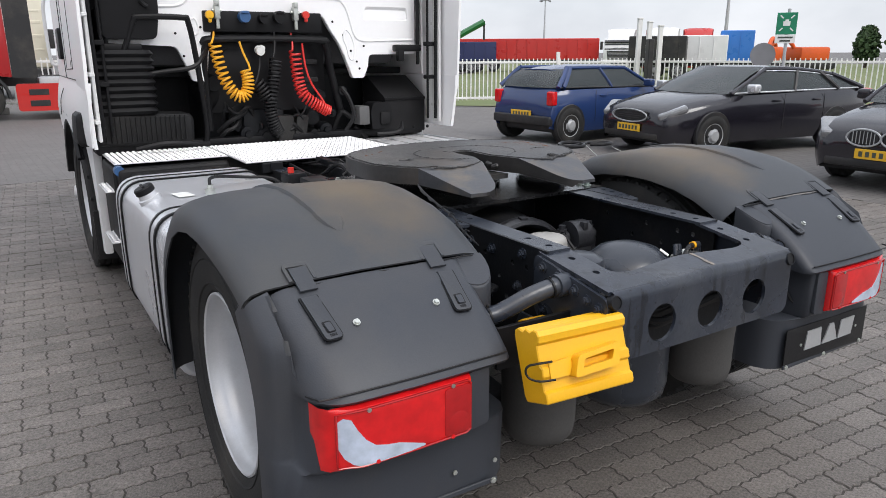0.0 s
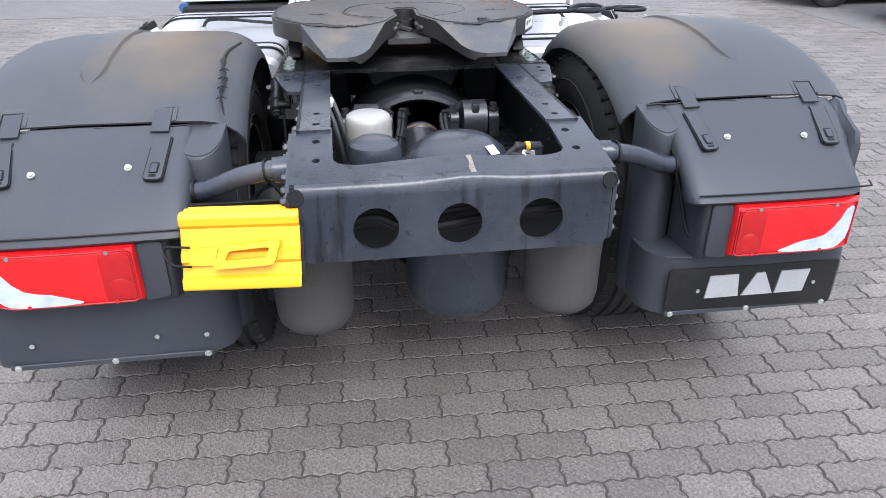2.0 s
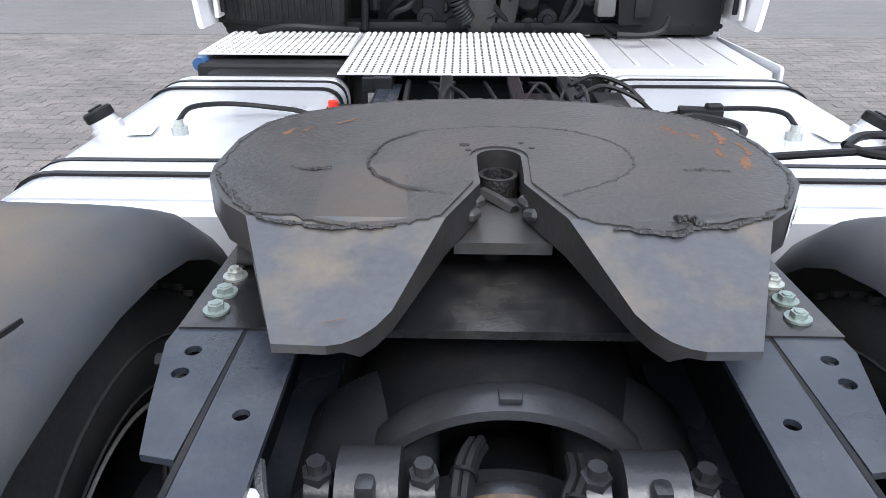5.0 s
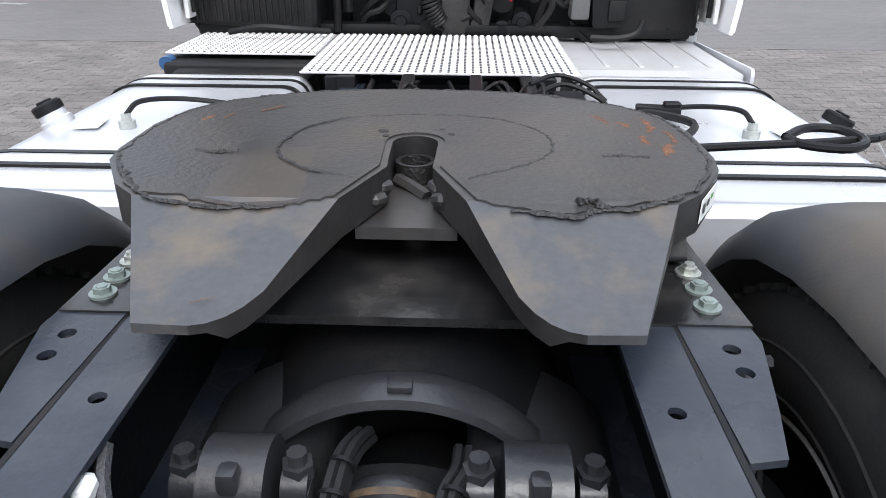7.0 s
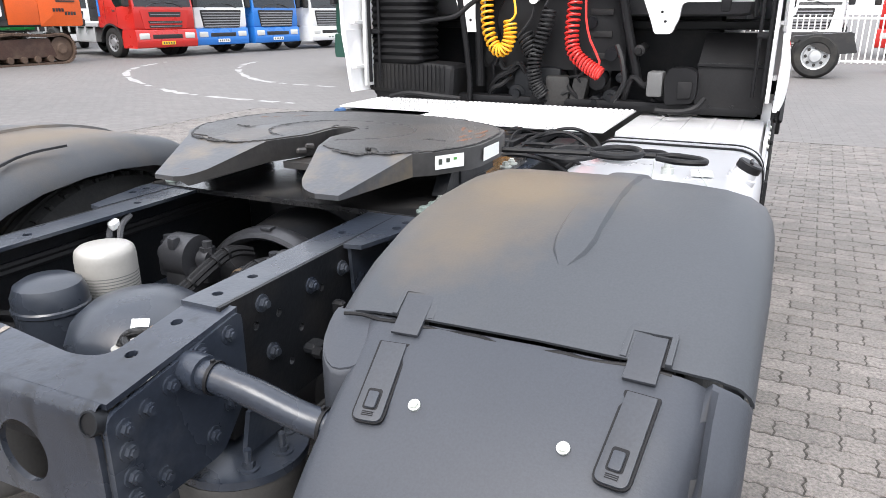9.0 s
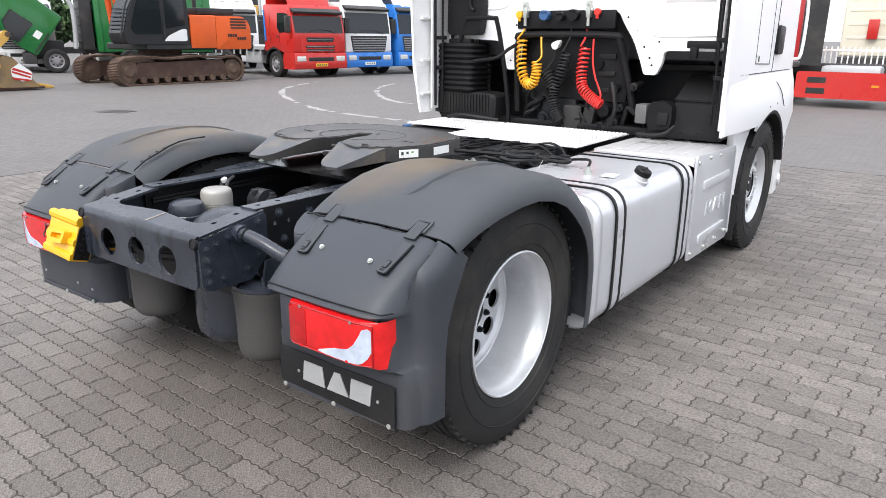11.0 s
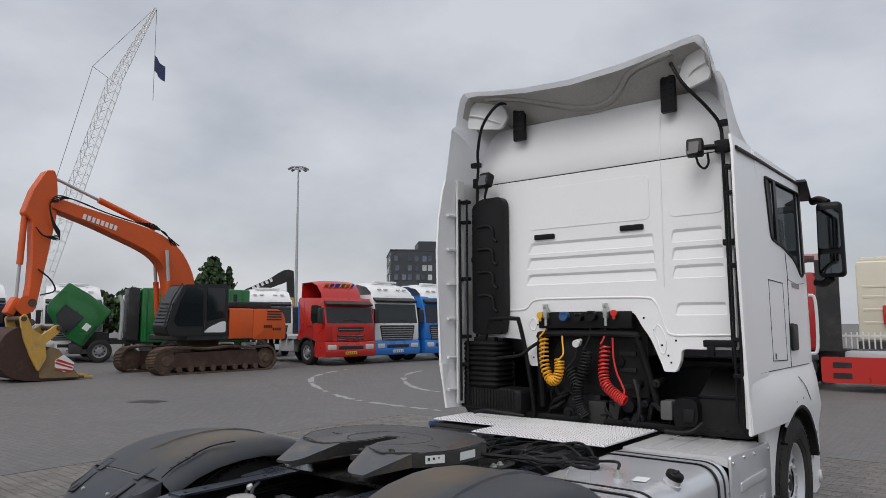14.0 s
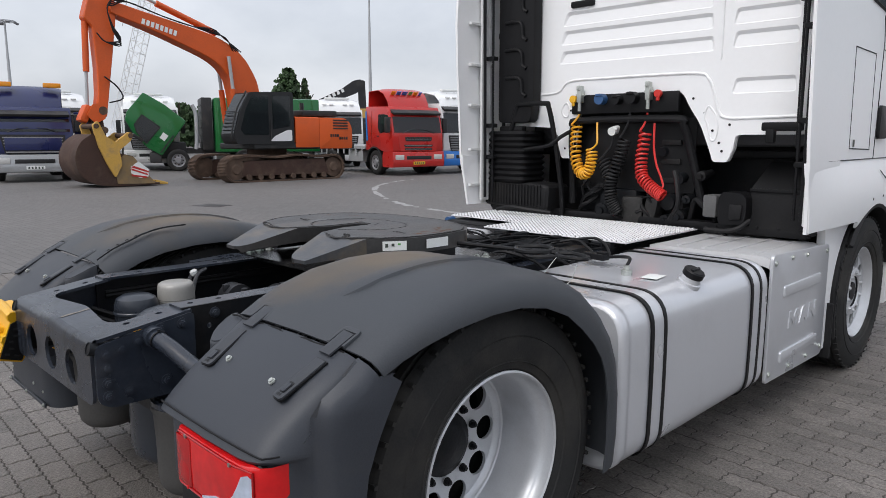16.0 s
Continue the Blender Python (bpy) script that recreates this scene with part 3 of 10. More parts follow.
    # inner cross tubes seen through the holes
    for y, z, r in ((0.34, 0.79, 0.016), (0.40, 0.80, 0.020), (0.30, 0.84, 0.010), (0.31, 0.815, 0.010), (0.29, 0.775, 0.012), (0.32, 0.75, 0.014), (0.36, 0.83, 0.016), (0.38, 0.765, 0.018)):
        bm = B()
        tube(bm, [(-0.37, y, z - 0.02), (-0.2, y, z + 0.015), (-0.1, y - 0.02, z - 0.012), (0.15, y + 0.01, z), (0.25, y, z + 0.012), (0.37, y, z + 0.02)], r, 8)
        part("harness_tube", bm, M_HOSE_B, truck)
    # added dark sheet that keeps the holes of the end piece black
    bm = B()
    plate(bm, rounded([(-0.36, 0.64), (0.36, 0.64), (0.36, 0.775), (-0.36, 0.775)], 0.02), XZ(0.375), 0.008, bev=0.002)
    part("dark_hole_backing", bm, M_FRAME_DK, truck)
    # dark members added across the frame, where the underside lies in shade
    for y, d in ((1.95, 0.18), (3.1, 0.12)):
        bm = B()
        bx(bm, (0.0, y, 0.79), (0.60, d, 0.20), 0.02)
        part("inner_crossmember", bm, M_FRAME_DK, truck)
    # pressed trough under the mounting plate, in the darker paint that holds its shade
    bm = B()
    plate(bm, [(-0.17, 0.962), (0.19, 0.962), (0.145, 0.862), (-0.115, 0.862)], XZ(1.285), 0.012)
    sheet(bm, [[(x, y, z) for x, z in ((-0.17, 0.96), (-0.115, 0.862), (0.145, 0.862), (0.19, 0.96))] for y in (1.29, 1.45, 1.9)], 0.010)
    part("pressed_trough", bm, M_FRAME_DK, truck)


def guard(s):
    """One rear wheel guard: the arch over the wheel and the hooded rear piece with its flap."""
    def shell(prof, section, name, material, label, thick):
        rows = []
        for (y, z, a) in prof:
            dy, dz = math.cos(radians(a)), math.sin(radians(a))
            rows.append([(s * x, y + d * dy, z + d * dz) for x, d in section(y, z)])
        bm = B()
        sheet(bm, rows, thick)
        return part(name, bm, material, truck, label, 50)

    arch = [(1.70, 0.345, 180), (1.715, 0.45, 180), (1.715, 0.60, 182), (1.69, 0.74, 195), (1.645, 0.84, 208), (1.575, 0.93, 222), (1.47, 1.015, 238), (1.36, 1.070, 250),
            (1.22, 1.104, 262), (1.08, 1.117, 270), (0.95, 1.115, 274), (0.80, 1.096, 280), (0.68, 1.062, 287), (0.60, 1.026, 294), (0.538, 0.991, 299)]
    e = 0.026 if s > 0 else 0.0
    near = lambda y: 0.3 * max(0.0, min(1.0, (0.80 - y) / 0.25))
    deep = lambda y: float(np.interp(y, (0.53, 0.68, 0.80, 0.95, 1.08, 1.22, 1.36, 1.45, 1.58), (0.42, 0.56, 0.62, 0.65, 0.67, 0.74, 0.86, 0.96, 1.0)))
    sec = lambda y, z: [(0.530 + e, 0.092), (0.533 + e, 0.074), (0.548 + e, 0.048), (0.572 + e, 0.024), (0.600 + e, 0.008), (0.635 + e, 0.001), (0.70, -0.002), (0.80, -0.004), (0.95, -0.006), (1.08, -0.002), (1.16, 0.004)] + [(x, d * deep(y)) for x, d in ((1.21, 0.020), (1.243 - 0.006 * near(y), 0.046), (1.260 - 0.016 * near(y), 0.085), (1.267 - 0.020 * near(y), 0.12), (1.268 - 0.020 * near(y), 0.145))]
    top = shell(arch, sec, "mudguard_arch", M_GUARD_TOP, "dark grey plastic wheel arch with brown dust on its crown", 0.006)
    # raised rib that runs over the crown
    rib = [(y, z) for y, z, a in arch if 0.62 < y < 1.5]
    line = curve_pts([(0, y, z) for y, z in rib], 3)
    n = len(line)
    bm = B()
    rows = []
    for i, q in enumerate(line):
        w = 0.034 * min(1.0, math.sqrt(max(0.05, (n - 1 - i) / 1.6)))
        h = 0.0085 if i < n - 1 else 0.002
        rows.append([(s * (0.945 + dx * w), q.y, q.z + 0.0045 + k * h) for dx, k in ((-1.22, -0.9), (-1.06, 0.1), (-0.93, 0.9), (-0.6, 1.0), (0.6, 1.0), (0.93, 0.9), (1.06, 0.1), (1.22, -0.9))])
    sheet(bm, rows)
    part("rib", bm, M_GUARD_TOP, top, "", 25)
    # black sealing cord along the seam
    rng = random.Random(31 if s > 0 else 32)
    bm = B()
    tube(bm, [(s * x, 0.531 + rng.uniform(-0.004, 0.004), 0.983 + rng.uniform(-0.002, 0.002)) for x in np.linspace(0.61, 1.10, 15)] + [(s * 1.15, 0.535, 0.980)], 0.0034 if s > 0 else 0.0020, 6, 3)
    part("sealing_cord", bm, M_BLACK, top)
    rear = [(0.534, 0.9845, 298), (0.524, 0.9800, 300), (0.48, 0.958, 303), (0.41, 0.914, 310), (0.345, 0.866, 325), (0.300, 0.825, 345), (0.272, 0.795, 355), (0.262, 0.780, 0), (0.268, 0.772, 0), (0.284, 0.768, 0),
            (0.287, 0.70, 0), (0.290, 0.60, 0), (0.305, 0.588, 0), (0.325, 0.580, 0), (0.330, 0.50, 0), (0.332, 0.385, 0)]

    wide = lambda z: 0.036 if z < 0.57 else 0.030 * max(0.0, min(1.0, (0.60 - z) / 0.03))

    def rsec(y, z):
        g = wide(z)
        q = max(0.25, min(1.0, (0.47 - y) / 0.15)) if z > 0.60 else 0.35
        if z < 0.583:
            inn = [(0.596, 0.115), (0.600, 0.070), (0.618, 0.036), (0.650, 0.014), (0.700, 0.002)]
        elif z < 0.771:
            inn = [(0.712, 0.034), (0.714, 0.016), (0.720, 0.004), (0.730, 0.0), (0.745, 0.0)]
        else:
            f = 0.30 if y > 0.50 else 1.0
            inn = [(0.657, 0.042 * f), (0.660, 0.024 * f), (0.668, 0.010 * f), (0.684, 0.002 * f), (0.72, 0.0)]
        return inn + [ (0.95, -0.004), (1.10, 0.0), (1.135 + g * 0.6, 0.006 * q), (1.162 + g * 0.8, 0.020 * q), (1.182 + g, 0.044 * q), (1.196 + g, 0.080 * q)]

    def wing_end(z):
        """Where the outer side panel ends beside the tyre."""
        return 0.496 + 0.15 * max(0.0, (z - 0.60) / 0.34) ** 1.6
    rows = []
    for (y, z, a) in rear:
        dy, dz = math.cos(radians(a)), math.sin(radians(a))
        row = [(s * x, y + d * dy, z + d * dz) for x, d in rsec(y, z)]
        slant = max(0.0, min(1.0, (0.50 - y) / 0.12))
        if z < 0.583:
            row.insert(0, (s * 0.594, 0.52, z))
        else:
            row.insert(0, (s * (0.664 + 0.040 * slant), max(y + 0.03 if y < 0.50 else y + 0.012, 0.47), z - (0.024 if y > 0.50 else 0.055 if y > 0.40 else 0.02 if y > 0.33 else 0.0)))
        f = max(0.0, min(1.0, (0.53 - y) / 0.08))
        row.append((s * (1.203 + wide(z)), max(y + 0.006 + 0.029 * f, 0.395), z - (0.004 + 0.026 * f if y > 0.36 else 0.0)))
        for i, (xc, yc) in enumerate(((1.212, 0.406), (1.236, 0.414), (1.256, 0.436), (1.265, 0.47))):
            row.append((s * (xc + wide(z) * (0.85, 0.5, 0.15, 0.03)[i]), max(yc, y + 0.012 * (i + 1)), z - 0.012 * max(0.0, min(1.0, (z - 0.86) / 0.1)) * (i + 1)))
        yl, zl = row[-1][1], row[-1][2]
        row.append((s * 1.268, max(wing_end(zl), yl + 0.01), zl))
        if y > 0.515:
            e2 = 0.534 - y
            row[-6:] = [(s * 1.205, y + 0.001, z - 0.004), (s * 1.214, 0.535 - e2, 0.9775 - e2 * 0.4), (s * 1.239, 0.540 - e2, 0.9675 - e2 * 0.4), (s * 1.2535, 0.548 - e2, 0.9535 - e2 * 0.4), (s * 1.2595, 0.556 - e2, 0.9405 - e2 * 0.4), (s * 1.2615, 0.605 - e2, 0.938 - e2 * 0.4)]
        tuck = 0.0 if y > 0.515 else 0.006 * max(0.0, min(1.0, (z - 0.60) / 0.10))
        rows.append([(x - s * tuck if abs(x) > 1.24 else x, y2, z2) for x, y2, z2 in row])
    bm = B()
    sheet(bm, rows, 0.006)
    low = part("mudguard_rear", bm, M_GUARD, truck, "dark grey hooded plastic rear guard with a smooth flap", 50)
    # rounded column between the hood and the inner edge
    bm = B()
    col = [(0.572, 0.542), (0.573, 0.528), (0.576, 0.508), (0.583, 0.480), (0.595, 0.458), (0.611, 0.443), (0.630, 0.436), (0.650, 0.436), (0.669, 0.442), (0.685, 0.453), (0.698, 0.468), (0.707, 0.486)]
    col = [(x + e * 0.5 * max(0.0, min(1.0, (0.66 - x) / 0.05)), y) for x, y in col]
    inner_c = [(x + (0.640 - x) * 0.10, y + 0.007) for x, y in col]
    ring_c = col + inner_c[::-1]
    head = lambda y: float(np.interp(y, (0.41, 0.48, 0.524, 0.56), (0.908, 0.951, 0.974, 0.983)))
    rows = [[(s * x, y + k, head(y) - h if h < 0.1 else h) for x, y in ring_c] for h, k in ((0.0, 0.006), (0.003, 0.002), (0.009, 0.0), (0.04, 0.0), (0.60, 0.0), (0.386, 0.0))]
    sheet(bm, rows, 0.0, True)
    plate(bm, [(s * x, y + 0.005) for x, y in col] + [(s * 0.700, 0.548)], lambda u, v, w: (u, v, head(v) + w), -0.003)
    part("guard_column", bm, M_GUARD, low)
    # bottom hem with rivets
    bm = B()
    bx(bm, (s * 0.925, 0.327, 0.393), (0.53, 0.008, 0.016), 0.002)
    hem = part("hem_strip", bm, M_GUARD, low)
    for x in (0.675, 0.92, 1.17):
        bm = B()
        hexbolt(bm, (s * x, 0.323, 0.394), (0, -1, 0), 0.006, 0.004, 0.009)
        part("rivet", bm, M_ZINC, hem)
    for x, z in ((0.67, 0.455), (0.80, 0.46), (1.12, 0.46)) if s < 0 else ():
        bm = B()
        hexbolt(bm, (s * x, 0.325, z), (0, -1, 0), 0.007, 0.004)
        part("rivet", bm, M_ZINC, hem)
    # crease across the hood: a black line stands for the shade in it
    bm = B()
    tube(bm, [(s * x, y, z) for x, y, z in ((0.682, 0.272, 0.800), (0.70, 0.2685, 0.800), (0.95, 0.2645, 0.800), (1.165, 0.2715, 0.800), (1.192, 0.284, 0.800), (1.205, 0.31, 0.800))], 0.0025, 5, 3)
    part("hood_groove_shade", bm, M_BLACK, low)
    # straps, their slots and the two screws
    for x in (0.735, 1.112):
        slant = 0.012 if x < 1 else -0.012
        mm = pose(s * x, 0.556, 1.0015, 27, 0, s * slant * 250)
        bm = B()
        on = lambda h: (lambda u, v, w: mm @ Vector((u, v, w + h)))
        loop_u = [(-0.037, -0.020), (-0.0275, -0.020), (-0.0275, 0.030), (0.0275, 0.030), (0.0275, -0.020), (0.037, -0.020), (0.037, 0.030), (0.033, 0.041), (0.022, 0.046), (-0.022, 0.046), (-0.033, 0.041), (-0.037, 0.030)]
        plate(bm, loop_u, on(-0.004), 0.0085, bev=0.002)
        slot = part("strap_loop", bm, M_GUARD_TOP, top)
        # black plate under the strap: shadow of the slot put into colour
        bm = B()
        plate(bm, [(-0.028, -0.024), (0.028, -0.024), (0.028, 0.031), (-0.028, 0.031)], on(-0.003), 0.0035)
        part("slot_shadow", bm, M_BLACK, slot)
        bm = B()
        plate(bm, [(-0.0235, -0.058), (0.0235, -0.058), (0.0235, 0.026), (-0.0235, 0.026)], on(-0.001), 0.0055, bev=0.0015)
        part("strap_end", bm, M_STRAP, slot)
        m = pose(s * x, 0.435, 0.9325, 29.5, 0, s * slant * 600)
        # black base plate draws the shaded gap round the tongue
        bm = B()
        plate(bm, rounded([(-0.0260, -0.080), (0.0260, -0.080), (0.0260, 0.066), (-0.0260, 0.066)], [0.016, 0.016, 0.003, 0.003]), lambda u, v, w: m @ Vector((u, v, w - 0.003)), 0.0042)
        latch = part("strap_latch", bm, M_BLACK, low)
        bm = B()
        plate(bm, rounded([(-0.0228, -0.078), (0.0228, -0.078), (0.0215, 0.063), (-0.0215, 0.063)], [0.013, 0.013, 0.002, 0.002]), lambda u, v, w: m @ Vector((u, v, w - 0.001)), 0.0062, bev=0.0016)
        part("strap_tongue", bm, M_STRAP, latch)
        bm = B()
        plate(bm, rounded([(-0.0120, -0.060), (0.0120, -0.060), (0.0120, -0.024), (-0.0120, -0.024)], 0.005), lambda u, v, w: m @ Vector((u, v, w + 0.0050)), 0.0006)
        part("button_gap", bm, M_BLACK, latch)
        bm = B()
        plate(bm, rounded([(-0.0085, -0.058), (0.0085, -0.058), (0.0085, -0.030), (-0.0085, -0.030)], 0.004), lambda u, v, w: m @ Vector((u, v, w + 0.0050)), 0.0045, bev=0.002)
        part("button", bm, M_GUARD, latch)
        for k in range(3):
            bm = B()
            bx(bm, tuple(m @ Vector((0, -0.0640 - 0.0028 * k, 0.0054))), (0.018, 0.0012, 0.0015), 0.0, 1, (29.5, 0, s * slant * 600))
            part("grip_line", bm, M_BLACK, latch)
    for x, y, z in ((0.805, 0.408, 0.914), (1.034, 0.400, 0.910)):
        bm = B()
        hexbolt(bm, (s * x, y, z), (0, -0.55, 0.83), 0.0070, 0.006, 0.0095)
        part("bolt", bm, M_ZINC, low, "bright zinc-plated screw")
    if s > 0:
        bm = B()
        tube(bm, [(0.655, 0.378, 0.850), (0.660, 0.380, 0.815), (0.679, 0.380, 0.760), (0.695, 0.378, 0.700), (0.706, 0.365, 0.655), (0.722, 0.340, 0.625)], 0.0052, 8, 6, True, 0.0008)
        part("lamp_lead", bm, M_CABLE, low, "thin black corrugated lamp lead")
    # rear lamp
    bm = B()
    inn, out_ = 0.789, 1.188
    lx = lambda x: inn + (x - 0.793) * (out_ - inn) / 0.424
    sec2 = [(0.793, 0.03), (0.794, -0.012), (0.798, -0.022), (0.808, -0.0275), (0.83, -0.0295), (1.08, -0.0295), (1.13, -0.026), (1.165, -0.018), (1.193, -0.002), (1.209, 0.020), (1.217, 0.06)]
    rows = []
    for z, k in ((0.609, 0.1), (0.611, 0.55), (0.616, 0.85), (0.624, 0.97), (0.635, 1.0), (0.69, 1.03), (0.742, 1.0), (0.755, 0.97), (0.763, 0.85), (0.767, 0.55), (0.768, 0.1)):
        rows.append([(s * lx(x), 0.283 + (d * k if d < 0 else d), z) for x, d in sec2])
    sheet(bm, rows)
    lamp = part("tail_lamp", bm, M_RED_LENS, truck, "red rear lamp cluster with a wavy clear field", 30)
    bm = B()
    bx(bm, (s * 0.975, 0.305, 0.689), (0.375, 0.05, 0.168), 0.01)
    part("lamp_housing", bm, M_BLACK, lamp)
    bm = B()
    tube(bm, [(s * lx(x), y, z) for x, y, z in ((0.803, 0.2555, 0.625), (0.803, 0.2555, 0.752), (0.815, 0.2545, 0.760), (1.0, 0.2535, 0.760), (1.12, 0.2550, 0.760), (1.18, 0.269, 0.757), (1.18, 0.269, 0.622), (1.12, 0.2550, 0.617), (1.0, 0.2535, 0.617), (0.815, 0.2545, 0.618), (0.803, 0.2555, 0.625))], 0.0032, 6, 3, False)
    part("lens_edge", bm, M_RED_DEEP, lamp)
    bm = B()
    skin = lambda x: float(np.interp(x, (0.83, 1.08, 1.13, 1.165, 1.193), (0.0, 0.0, 0.0035, 0.0115, 0.0275)))
    tops = ((0.945, 0.627), (0.985, 0.640), (1.02, 0.651), (1.055, 0.656), (1.085, 0.664), (1.11, 0.684), (1.13, 0.712), (1.145, 0.740), (1.165, 0.747), (1.178, 0.737))
    lows = ((0.945, 0.623), (0.985, 0.620), (1.02, 0.619), (1.055, 0.619), (1.085, 0.619), (1.11, 0.620), (1.13, 0.622), (1.145, 0.628), (1.165, 0.646), (1.178, 0.672))
    sheet(bm, [[(s * lx(x), 0.2507 + skin(x), z0 + (z1 - z0) * f) for (x, z1), (_, z0) in zip(tops, lows)] for f in (0.0, 0.33, 0.67, 1.0)], 0.002)
    part("clear_field", bm, M_CLEAR_LENS, lamp)
    bm = B()
    plate(bm, [(s * lx(u), v) for u, v in rounded([(0.806, 0.624), (0.885, 0.624), (0.885, 0.752), (0.806, 0.752)], 0.01)], XZ(0.2530), -0.0018, bev=0.001)
    inner = part("stop_field", bm, M_RED_DEEP, lamp)
    bm = B()
    lathe(bm, [(0.0, -0.003), (0.014, -0.0028), (0.025, -0.0015), (0.030, 0.0)], (s * lx(0.842), 0.2512, 0.655), (0, 1, 0), 24)
    part("bullseye", bm, M_RED_DEEP, inner)
    for x, z in ((0.86, 0.757), (1.10, 0.757), (1.08, 0.620), (0.86, 0.620)):
        bm = B()
        rod(bm, (s * lx(x), 0.2560, z), (s * lx(x), 0.2500, z), 0.0055, 12, bev=0.001)
        part("lamp_screw", bm, M_RED_LENS if z < 0.7 else M_BARE, lamp)
    bm = B()
    o = rounded([(0.726, 0.61), (0.79, 0.60), (0.79, 0.765), (0.726, 0.768)], 0.012)
    plate(bm, [(s * u, v) for u, v in o], XZ(0.288), -0.012, bev=0.004)
    part("blank_cover", bm, M_GUARD, low)
    if s > 0:
        bm = B()
        plate(bm, rounded([(0.655, 0.405), (1.195, 0.392), (1.195, 0.540), (0.655, 0.545)], 0.006), XZ(0.3255), -0.004, bev=0.001)
        pl = part("name_plate", bm, M_BLACK_DUSTY, low, "black plate with three raised silver shapes")
        block = [(0.0, 0.0), (0.096, 0.0), (0.088, 0.068), (0.008, 0.068)]
        wedge = [(0.0, 0.0), (0.090, 0.0), (0.058, 0.068), (0.034, 0.068)]
        slant = [(0.0, 0.0), (0.082, 0.0), (0.092, 0.068), (0.009, 0.068)]
        for o, x in ((block, 0.775), (wedge, 0.893), (slant, 1.0)):
            bm = B()
            plate(bm, [(x + u * 1.12, 0.442 + v * 1.1) for u, v in o], XZ(0.3215), -0.004)
            part("badge_shape", bm, M_BADGE, pl)
        for x in (0.752, 1.125):
            bm = B()
            hexbolt(bm, (x, 0.3215, 0.468), (0, -1, 0), 0.006, 0.003)
            part("rivet", bm, M_ZINC, pl)
    else:
        # torn inner edge, stitched with cable ties
        rng = random.Random(77)
        bm = B()
        line = curve_pts([(-0.575, 0.545, 0.999), (-0.588, 0.62, 1.038), (-0.582, 0.68, 1.064), (-0.592, 0.76, 1.092), (-0.585, 0.84, 1.110), (-0.555, 0.93, 1.118)], 6)
        rows = []
        for i, q in enumerate(line):
            w = 0.0015 + (0.002 + rng.uniform(0.0, 0.005) + 0.012 * max(0.0, i / (len(line) - 1) - 0.45)) * math.sin(math.pi * i / (len(line) - 1)) ** 0.7
            rows.append([(q.x - w * rng.uniform(0.6, 1.4), q.y, q.z + 0.001), (q.x - w * 0.3, q.y, q.z + 0.003 + rng.uniform(0, 0.001)), (q.x + w * 0.4, q.y, q.z + 0.003), (q.x + w * rng.uniform(0.6, 1.2), q.y, q.z - 0.003)])
        sheet(bm, rows)
        crack = part("crack", bm, M_BLACK, top)
        for y, z in ((0.60, 1.029), (0.64, 1.048), (0.68, 1.064), (0.72, 1.078)):
            bm = B()
            tube(bm, [(-0.571, y, z + 0.002), (-0.585, y + 0.002, z + 0.008), (-0.599, y - 0.003, z + 0.003)], 0.0019, 5, 3)
            part("cable_tie", bm, M_BLACK, crack)


